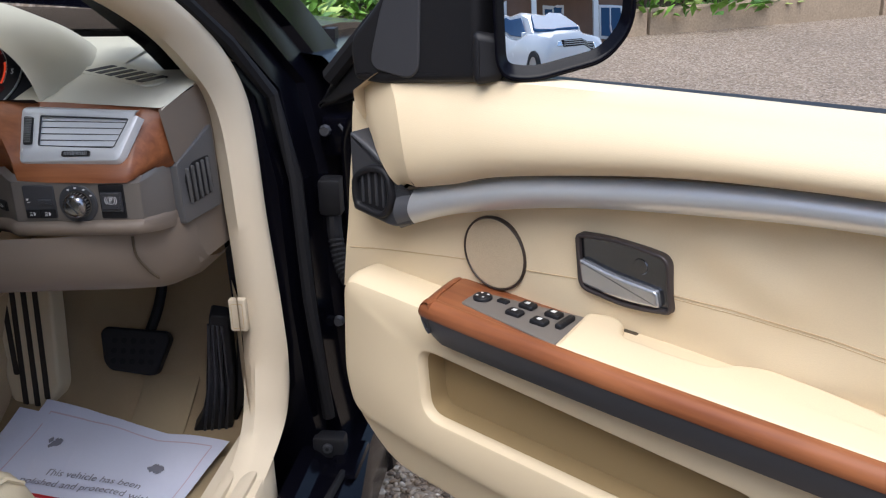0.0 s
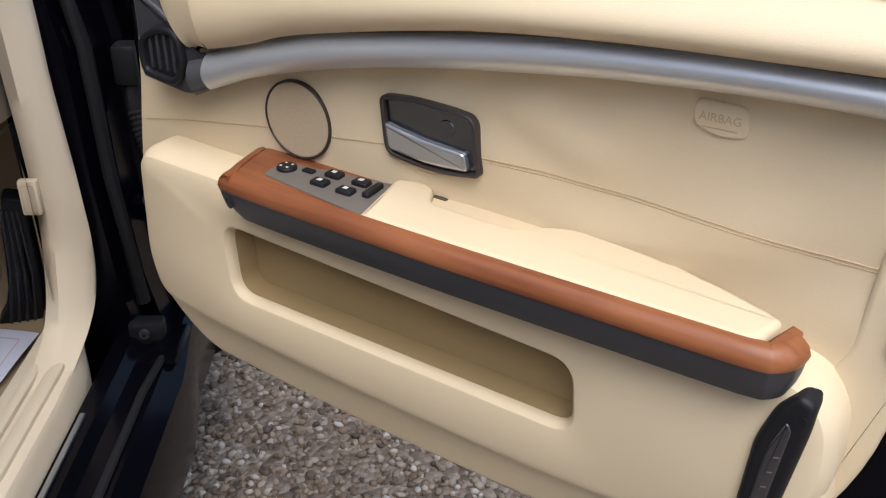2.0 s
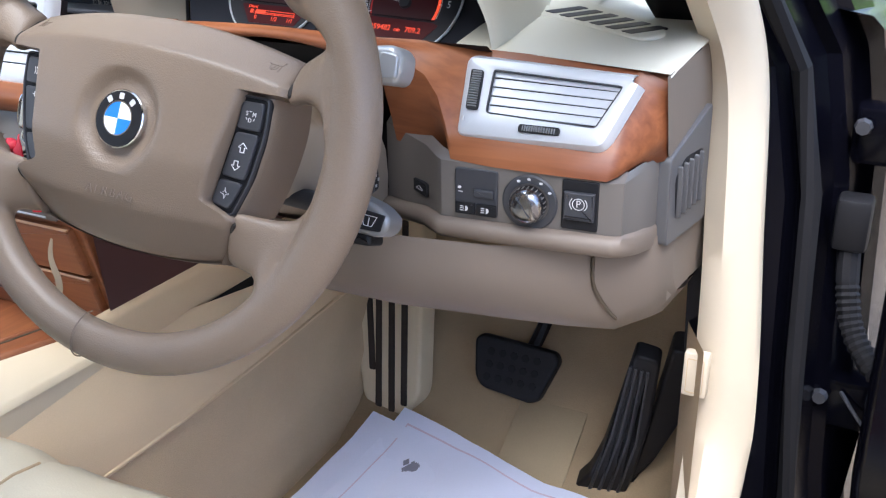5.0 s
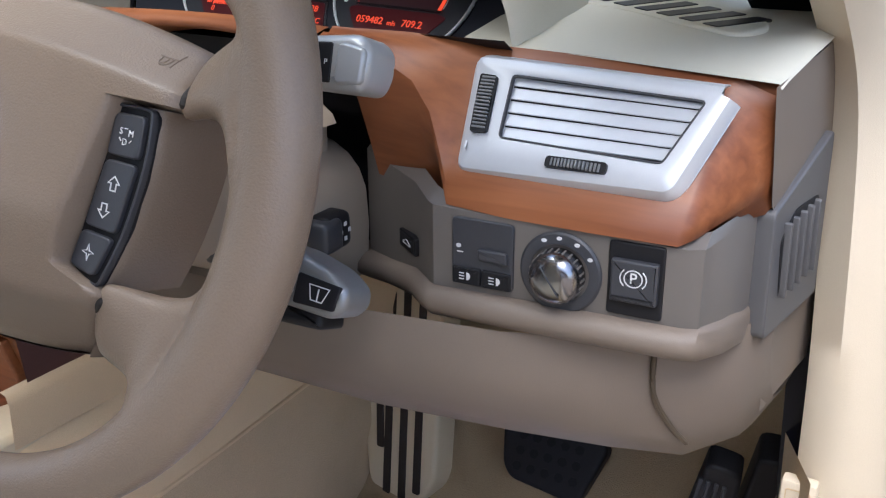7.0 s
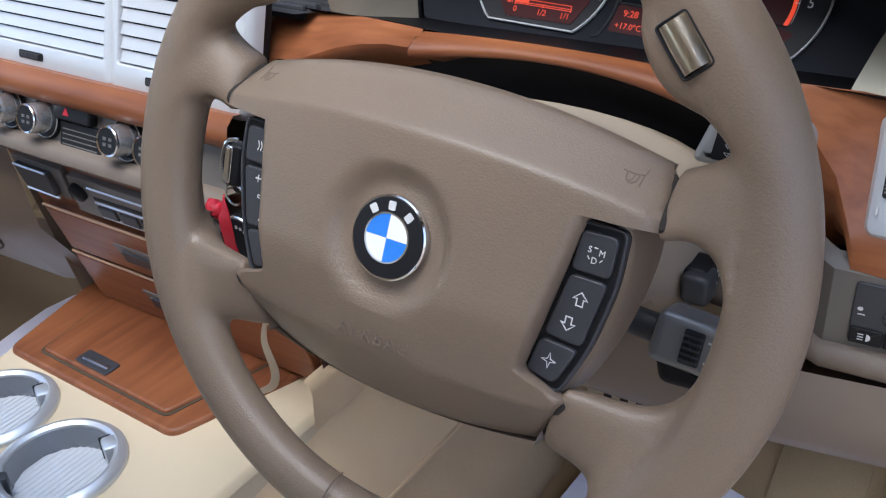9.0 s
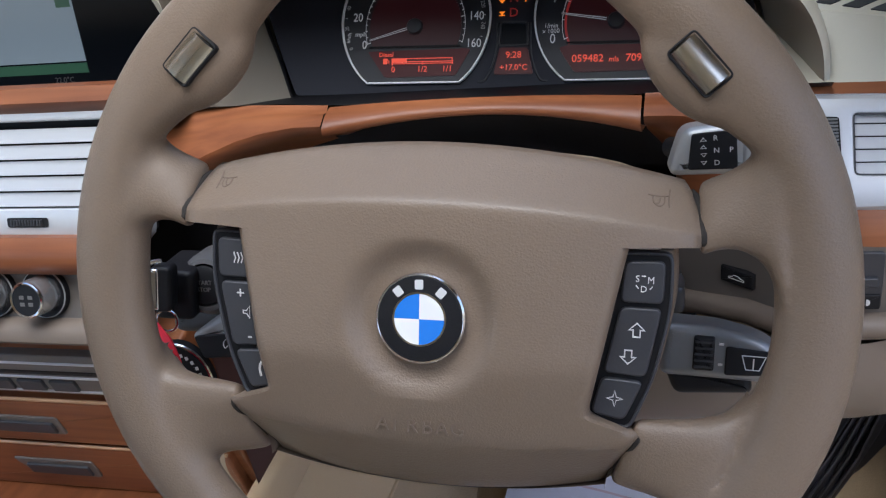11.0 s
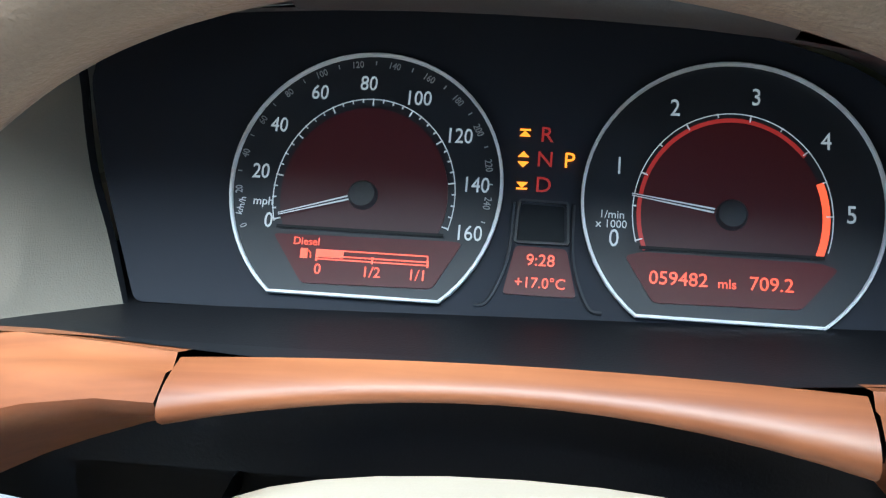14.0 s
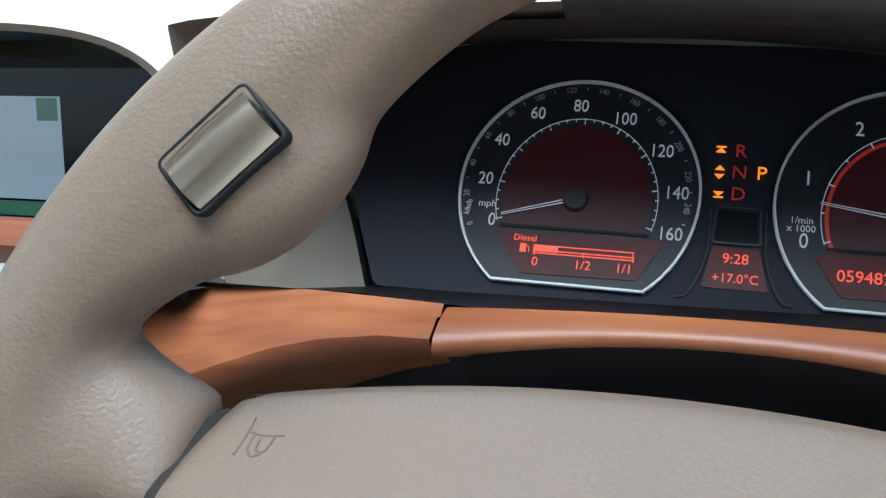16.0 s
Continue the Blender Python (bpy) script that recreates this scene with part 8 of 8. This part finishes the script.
def knob(x, y, r, parent):
    k = part("climate_knob", lathe([(r * 1.42, -0.002), (r * 1.38, 0.002), (r * 1.30, 0.0028), (r * 1.05, 0.002)], 32, m=Matrix.Translation((x, y, 0))), BLACKPL, parent, "ringed metal climate knob")
    at = Matrix.Translation((x, y, 0))
    part("dial_ring", lathe([(r * 1.36, 0.0022), (r * 1.33, 0.0032), (r * 1.28, 0.0026)], 32, m=at), ALLOY, k)
    part("barrel", lathe([(r * 1.06, 0.001), (r * 1.0, 0.012), (r * 0.96, 0.0200), (r * 0.90, 0.0212)], 32, m=at), DARKALLOY, k)
    part("ring", lathe([(r * 0.97, 0.0195), (r * 0.98, 0.0212), (r * 0.93, 0.0222), (r * 0.84, 0.0215)], 32, m=at), CHROME, k)
    part("centre", lathe([(r * 0.88, 0.0213), (r * 0.3, 0.0210), (0, 0.0210)], 24, m=at), BLACKPL, k)
    for dx, dy in ((-0.0035, 0.002), (0.0035, 0.002), (-0.0035, -0.003), (0.0035, -0.003)):
        part("knob_mark", box(x + dx - 0.0018, x + dx + 0.0018, y + dy - 0.0013, y + dy + 0.0013, 0.0208, 0.0215), MARKD, k)


for x in (-0.124, -0.073, 0.036, 0.080):
    knob(x, 0.024, 0.0135, stack)
part("button_block", slab(rect(-0.050, 0.004, 0.003, 0.026, 0.003), -0.002, 0.003, 0.001), BLACKPL, stack)
for i in range(4):
    part("block_line", box(-0.046, 0.000, 0.0055 + 0.0045 * i, 0.0065 + 0.0045 * i, 0.0028, 0.0034), MARKD, stack)
hz = part("hazard_button", slab(rect(-0.056, -0.006, 0.027, 0.043, 0.003), -0.002, 0.007, 0.002), BLACKPL, stack, "black hazard light button")
part("triangle_mark", slab([(-0.041, 0.032), (-0.033, 0.032), (-0.037, 0.039)], 0.006, 0.0075), RED, hz)
for x, w in ((-0.163, 0.011), (-0.250, 0.024), (-0.184, 0.007)):
    part("climate_button", slab(rect(x - w, x + w, 0.024, 0.040, 0.002), -0.002, 0.003, 0.001), BLACKPL, stack)
    part("climate_button", slab(rect(x - w, x + w, 0.006, 0.021, 0.002), -0.002, 0.0025, 0.001), DARKPL, stack) if w < 0.015 else None
# moulded lip, then the lower stack leaning back to the console
part("stack_lip", loft([[(x, 0.006, -0.010), (x, 0.004, 0.008), (x, -0.002, 0.013), (x, -0.010, 0.012), (x, -0.014, 0.004), (x, -0.016, -0.03)] for x in (-0.45, -0.2, 0.0, 0.16)]), TAUPE_PL, stack, "taupe lip", smooth=50)
LOWER = axes((-0.95, 1.112, 0.800), (1, 0, 0), (0, -0.28, 0.96))
low = thing("lower_stack", LOWER, "cherry wood lower stack with two drawers", "drawer unit")
part("body", slab(rounded([(-0.174, 0.003), (0.170, 0.003), (0.170, -0.215), (-0.168, -0.215)], 0.004, 3), -0.06, -0.004, 0.003), WOOD, low)
part("switch", slab(rounded([(-0.160, -0.003), (-0.083, -0.003), (-0.096, -0.046), (-0.161, -0.043)], 0.003, 3), -0.006, 0.002, 0.001), GREYPL, low)
part("switch_cap", slab(rounded([(-0.154, -0.008), (-0.102, -0.010), (-0.108, -0.041), (-0.155, -0.038)], 0.003, 3), 0.001, 0.0075, 0.002), DARKPL, low)
for ya in (-0.0085, -0.0390):
    part("switch_trim", tube([(-0.153, ya, 0.0072), (-0.105, ya - 0.0015, 0.0072)], 0.0013, 6, up=(0, 0, 1)), ALLOY, low)
cd = part("disc_slot", slab(rounded([(-0.076, -0.006), (0.150, -0.006), (0.150, -0.056), (-0.090, -0.056)], 0.003, 3), -0.006, 0.003, 0.001), GREYPL, low, "grey disc slot panel")
part("slot", slab(rect(-0.050, 0.130, -0.030, -0.026), 0.002, 0.0036), BLACKPL, cd)
part("slot_knob", lathe([(0.010, 0.002), (0.010, 0.008), (0.007, 0.010), (0, 0.010)], 20, m=Matrix.Translation((-0.068, -0.024, 0))), BLACKPL, cd)
for ya in (-0.016, -0.034, -0.052):
    part("slot_trim", tube([(-0.052, ya, 0.003), (0.135, ya, 0.003)], 0.0013, 6, up=(0, 0, 1)), ALLOY, cd)
for i in range(4):
    part("slot_button", slab(rect(-0.050 + 0.030 * i, -0.026 + 0.030 * i, -0.050, -0.037, 0.002), 0.002, 0.0055, 0.001), DARKPL, cd)
for y0, y1, xl in ((-0.066, -0.128, -0.154), (-0.134, -0.205, -0.157)):
    d = part("drawer", slab(rounded([(xl, y0), (0.160, y0), (0.160, y1), (xl, y1)], 0.003, 3), -0.006, 0.005, 0.003), WOOD, low, "cherry wood drawer front")
    part("drawer_edge", tube([(xl, y0 + 0.001, 0.004), (0.160, y0 + 0.001, 0.004)], 0.0016, 6, up=(0, 0, 1)), mat("pale_wood_edge", (0.50, 0.30, 0.16), 0.4) if y0 > -0.1 else bpy.data.materials["pale_wood_edge"], d)
    part("drawer_pull", slab(rounded([(-0.062, y0 - 0.022), (0.020, y0 - 0.022), (0.020, y0 - 0.046), (-0.050, y0 - 0.046)], 0.003, 3), 0.003, 0.0068, 0.001), GREYPL, d)
    part("pull_lip", slab(rect(-0.050, 0.014, y0 - 0.042, y0 - 0.028, 0.002), 0.0065, 0.009, 0.001), DARKPL, d)
# lower dash of the passenger side, rounded glovebox and side cheeks
pl = thing("glovebox", None, "taupe glovebox under the passenger dash", "glovebox")
rows = []
for x, o in ((-1.13, 0.02), (-1.18, 0.0), (-1.45, -0.01), (-1.80, 0.0)):
    rows.append([(x, 1.12 + o, 0.835), (x, 1.10 + o, 0.80), (x, 1.11 + o, 0.70), (x, 1.17 + o, 0.60), (x, 1.30 + o, 0.56)])
part("lid", loft(rows), TAUPE, pl, smooth=60)
part("lid_edge", tube(spline([(-1.20, 1.098, 0.80), (-1.205, 1.102, 0.72), (-1.235, 1.14, 0.645), (-1.32, 1.165, 0.604)], n=5), 0.0016, 6), SEAM, pl)
rows = [[(-1.145, 1.13 + 0.08 * j + 0.02 * i, 0.79 - 0.11 * i) for j in range(6)] for i in range(4)]
part("cheek", loft(rows), TAUPE, pl, smooth=60)
rows = [[(-0.775, 1.14 + 0.08 * j + 0.005 * i, 0.80 - 0.057 * i) for j in range(7)] for i in range(4)]
part("cheek_base", loft([[(x, 1.13 + 0.08 * j, z) for j in range(7)] for x, z in ((-0.779, 0.634), (-0.772, 0.632), (-0.769, 0.622), (-0.772, 0.578))]), PALE, pl, "pale trim under the cheek", smooth=60)
part("driver_cheek", loft(rows), mat("oxblood_side", (0.075, 0.028, 0.024), 0.6, var=0.1), pl)

# ---------------------------------------------------------------- centre console
con = thing("centre_console", None, "cream console with wood tray lid and cup holders", "centre console")
ZC = 0.592
plan = rounded([(-1.155, 1.235), (-1.105, 0.95), (-1.105, 0.30), (-0.80, 0.30), (-0.786, 0.93), (-0.780, 1.245)], 0.02, 4)
holes = (( -0.928, 0.968, 0.054), (-1.048, 0.985, 0.054))
bm = bmesh.new()
ov = [bm.verts.new((p.x, p.y, ZC)) for p in plan]
rings = [ov] + [[bm.verts.new((hx_ + r * math.cos(k * math.pi / 20), hy + r * math.sin(k * math.pi / 20), ZC)) for k in range(40)] for hx_, hy, r in holes]
for ring in rings:
    for i in range(len(ring)):
        bm.edges.new((ring[i - 1], ring[i]))
bmesh.ops.triangle_fill(bm, edges=bm.edges[:], use_beauty=True)
prev = ov
for d, z in ((-0.004, ZC - 0.002), (-0.007, ZC - 0.008)):
    nxt = [bm.verts.new((p.x, p.y, z)) for p in offset(plan, d)]
    for i in range(len(plan)):
        bm.faces.new((prev[i - 1], prev[i], nxt[i], nxt[i - 1]))
    prev = nxt
part("top", bm, CREAM_SOFT, con, "cream console top", smooth=40)
part("side_skirt", loft([[(p.x, p.y, z) for p in offset(plan, d)] for d, z in ((-0.0055, ZC - 0.0085), (-0.012, ZC - 0.05), (-0.03, ZC - 0.25))], ring=True), CREAM_SOFT, con, smooth=40)
for hx_, hy, r in holes:
    c = thing("cup_holder", Matrix.Translation((hx_, hy, ZC)), "round silver cup holder let into the console", "cup holder", group="console cup holders")
    part("rim", lathe([(r + 0.006, -0.001), (r + 0.0055, 0.004), (r + 0.002, 0.008), (r - 0.002, 0.009), (r - 0.006, 0.007), (r - 0.007, 0.004)], 48), ALLOY, c, "bright rounded rim")
    part("wall", lathe([(r - 0.007, 0.005), (r - 0.008, -0.008), (r - 0.010, -0.017)], 48), CUPWALL, c, "dark polished inner wall")
    part("floor", lathe([(r - 0.009, -0.017), (0, -0.017)], 40), TRAYMETAL, c)
    for k in range(15):
        x = -0.042 + 0.006 * k
        h = math.sqrt(max(0, (r - 0.009) ** 2 - x * x))
        part("floor_rib", box(x - 0.0010, x + 0.0010, -h, h, -0.0175, -0.0162), TRAYMETAL, c)
    part("clip", moved(box(r - 0.016, r + 0.003, -0.010, 0.010, -0.016, 0.0085, 0.003), pose(0, 0, 0, 0, 0, 62)), ALLOY, c, "pale sprung clip")
    part("clip_gap", moved(box(r - 0.017, r - 0.002, 0.0098, 0.0118, -0.020, 0.0075, 0.0005), pose(0, 0, 0, 0, 0, 62)), BLACKPL, c)
    part("clip", moved(box(r - 0.012, r + 0.004, -0.006, 0.006, -0.010, 0.0088, 0.002), pose(0, 0, 0, 0, 0, 236)), DARKPL, c, "dark rubber clip")
tray = thing("console_tray", None, "cherry wood console tray with a sliding lid", "console tray")
tp_ = rounded([(-1.122, 1.052), (-0.868, 1.045), (-0.800, 1.235), (-1.160, 1.225)], 0.012, 4)
part("surround", slab(tp_, ZC - 0.004, ZC + 0.006, 0.004), WOOD_V, tray)
part("gap", frame_slab(rounded([(-1.086, 1.064), (-0.889, 1.058), (-0.855, 1.18), (-1.10, 1.175)], 0.008, 4), 0.003, ZC + 0.002, ZC + 0.0068), SEAM, tray)
lid = part("lid", slab(rounded([(-1.083, 1.067), (-0.892, 1.061), (-0.858, 1.177), (-1.097, 1.172)], 0.006, 4), ZC, ZC + 0.010, 0.003), WOOD_V, tray, "cherry wood lid")
part("latch", slab(rounded([(-1.035, 1.070), (-0.985, 1.068), (-0.985, 1.088), (-1.035, 1.090)], 0.003, 3), ZC + 0.008, ZC + 0.0115, 0.001), DARKPL, lid)
part("latch_bar", box(-1.028, -0.990, 1.074, 1.079, ZC + 0.011, ZC + 0.0135, 0.001), STEEL, lid)
arm_b = thing("armrest_box", None, "wood-trimmed armrest box with a black control knob", "armrest")
part("box", box(-1.105, -0.914, 0.50, 0.895, ZC - 0.002, ZC + 0.036, 0.010), BLACKPL, arm_b)
part("wood_cap", box(-1.108, -0.910, 0.49, 0.900, ZC + 0.032, ZC + 0.086, 0.018, seg=4), WOOD_V, arm_b)
part("inlay", box(-1.06, -0.99, 0.80, 0.880, ZC + 0.082, ZC + 0.089, 0.004), SILVER, arm_b)
part("knob", lathe([(0.014, 0), (0.014, 0.012), (0.011, 0.014), (0, 0.014)], 20, m=Matrix.Translation((-0.916, 0.845, ZC + 0.016)) @ pose(0, 0, 0, 0, 90, 0)), DARKPL, arm_b)
pp = thing("paper_mat", None, "white paper protector on the passenger floor", "paper mat")
part("sheet", loft([[(-1.22 - 0.36 * i / 10, 0.95 + 0.50 * j / 10, 0.312 + 0.006 * math.sin(i + j * 1.3)) for i in range(11)] for j in range(11)]), PAPER, pp, smooth=60)

# ---------------------------------------------------------------- white car and house behind, seen in the wing mirror
WPAINT = mat("white_car_paint", (0.80, 0.81, 0.82), 0.25, var=0.02, coat=0.6)
TYRE = mat("tyre_rubber", (0.02, 0.02, 0.02), 0.8)
TINT = mat("tinted_glass", (0.03, 0.09, 0.20), 0.2, spec=0.2)
suv = thing("parked_car", Matrix.Translation((2.2, -9.9, 0)) @ pose(0, 0, 0, 0, 0, 160), "white compact off-road car parked on the gravel", "car")


def prof(x):
    pts = [(-0.86, 0.42), (-0.93, 0.60), (-0.92, 0.85), (-0.86, 1.02), (-0.80, 1.06)]
    return pts


rows = []
for y, hw, zb, zt in ((-2.15, 0.80, 0.45, 0.85), (-2.05, 0.88, 0.36, 1.00), (-1.5, 0.93, 0.32, 1.05), (-0.7, 0.94, 0.30, 1.08), (0.5, 0.94, 0.30, 1.10), (1.6, 0.92, 0.32, 1.12), (2.0, 0.86, 0.40, 1.08)):
    rows.append([(-hw * 0.96, y, zb), (-hw, y, zb + 0.2), (-hw, y, zt - 0.14), (-hw * 0.93, y, zt - 0.02), (-hw * 0.6, y, zt + 0.03), (0, y, zt + 0.05), (hw * 0.6, y, zt + 0.03), (hw * 0.93, y, zt - 0.02), (hw, y, zt - 0.14), (hw, y, zb + 0.2), (hw * 0.96, y, zb)])
part("body", loft(rows, ring=True, cap=True), WPAINT, suv, smooth=50)
rows = []
for y, hw, z in ((-1.05, 0.80, 1.08), (-0.35, 0.66, 1.50), (0.3, 0.66, 1.58), (1.4, 0.64, 1.52), (1.95, 0.72, 1.10)):
    rows.append([(-hw - 0.08 if z > 1.2 else -hw, y, 1.07), (-hw, y, z - 0.04), (-hw * 0.85, y, z), (hw * 0.85, y, z), (hw, y, z - 0.04), (hw + 0.08 if z > 1.2 else hw, y, 1.07)])
part("cabin", loft(rows, cap=False), WPAINT, suv, smooth=40)
part("windscreen", moved(slab(rounded([(-0.74, -0.36), (0.74, -0.36), (0.60, 0.36), (-0.60, 0.36)], 0.05, 4), -0.01, 0.055, 0.01), axes((0, -0.72, 1.30), (1, 0, 0), (0, 0.70, 0.42))), TINT, suv)
for sx in (-1, 1):
    part("side_window", moved(slab(rounded([(-0.55, -0.17), (1.35, -0.12), (1.2, 0.14), (-0.05, 0.18)], 0.05, 4), -0.01, 0.015, 0.008), axes((sx * 0.765, 0.05, 1.30), (0, sx, 0), (-sx * 0.25, 0, 1)) if sx > 0 else axes((-0.765, 0.7, 1.30), (0, -1, 0), (0.25, 0, 1))), TINT, suv)
    part("headlight", moved(slab(rounded([(-0.20, -0.05), (0.16, -0.06), (0.20, 0.05), (-0.14, 0.05)], 0.03, 4), -0.02, 0.02, 0.01), axes((sx * 0.66, -2.10, 0.84), (1, sx * 0.35, 0), (0, 0.2, 1))), CHROME, suv)
    part("fog_lamp", moved(slab(ell(0, 0, 0.09, 0.05, 20), -0.01, 0.02, 0.01), axes((sx * 0.62, -2.13, 0.52), (1, 0, 0), (0, 0, 1))), DARKPL, suv)
    part("door_mirror", box(sx * 0.98 - 0.08, sx * 0.98 + 0.08, -0.72, -0.60, 1.08, 1.22, 0.03), WPAINT, suv)
    for y in (-1.35, 1.30):
        w = part("wheel", lathe([(0.36, -0.11), (0.37, -0.08), (0.37, 0.08), (0.36, 0.11), (0.25, 0.12), (0.25, -0.12)], 36, m=Matrix.Translation((sx * 0.86, y, 0.365)) @ pose(0, 0, 0, 0, 90, 0)), TYRE, suv)
        part("rim", lathe([(0.25, 0.10 * sx), (0.20, 0.08 * sx), (0.06, 0.10 * sx), (0, 0.10 * sx)], 20, m=Matrix.Translation((sx * 0.86, y, 0.365)) @ pose(0, 0, 0, 0, 90, 0)), SILVER, w)
part("grille", moved(slab(rounded([(-0.46, -0.07), (0.46, -0.07), (0.50, 0.07), (-0.50, 0.07)], 0.02, 3), -0.02, 0.02, 0.01), axes((0, -2.14, 0.84), (1, 0, 0), (0, 0.15, 1))), BLACKPL, suv)
for k in range(3):
    part("grille_bar", box(-0.45, 0.45, -2.175, -2.16, 0.80 + 0.04 * k, 0.815 + 0.04 * k), SILVER, suv)
part("bumper_intake", box(-0.45, 0.45, -2.17, -2.10, 0.42, 0.56, 0.02), BLACKPL, suv)

# house beyond it
BRICKM = mat("red_brown_wall", (0.22, 0.13, 0.09), 0.9, var=0.2, scale=2, grain=0.2, gscale=30, bump=0.003)
house = thing("house", Matrix.Translation((4.5, -16.0, 0)), "brick house with white-framed openings behind the drive", "house")
part("wall", box(-9, 9, -4, 0, 0, 5.2), BRICKM, house)
part("roof", loft([[(-9.4, -4.6, 5.1), (-9.4, -2, 7.6), (-9.4, 0.5, 5.1)], [(9.4, -4.6, 5.1), (9.4, -2, 7.6), (9.4, 0.5, 5.1)]]), mat("slate", (0.10, 0.10, 0.11), 0.7, var=0.2), house)
for x in (-6.5, -3.5, -0.5, 2.5, 5.5):
    w = part("window", box(x - 0.6, x + 0.6, -0.02, 0.06, 0.9, 2.1, 0.02), WHITE, house)
    part("pane", box(x - 0.5, x - 0.04, 0.05, 0.075, 1.0, 2.0), TINT, w)
    part("pane", box(x + 0.04, x + 0.5, 0.05, 0.075, 1.0, 2.0), TINT, w)
for x in (-1.8, 1.2):
    part("porch_post", box(x - 0.12, x + 0.12, 1.4, 1.64, 0, 2.6, 0.02), WHITE, house)
part("porch_roof", box(-2.2, 1.6, 0, 1.8, 2.6, 2.8, 0.02), WHITE, house)
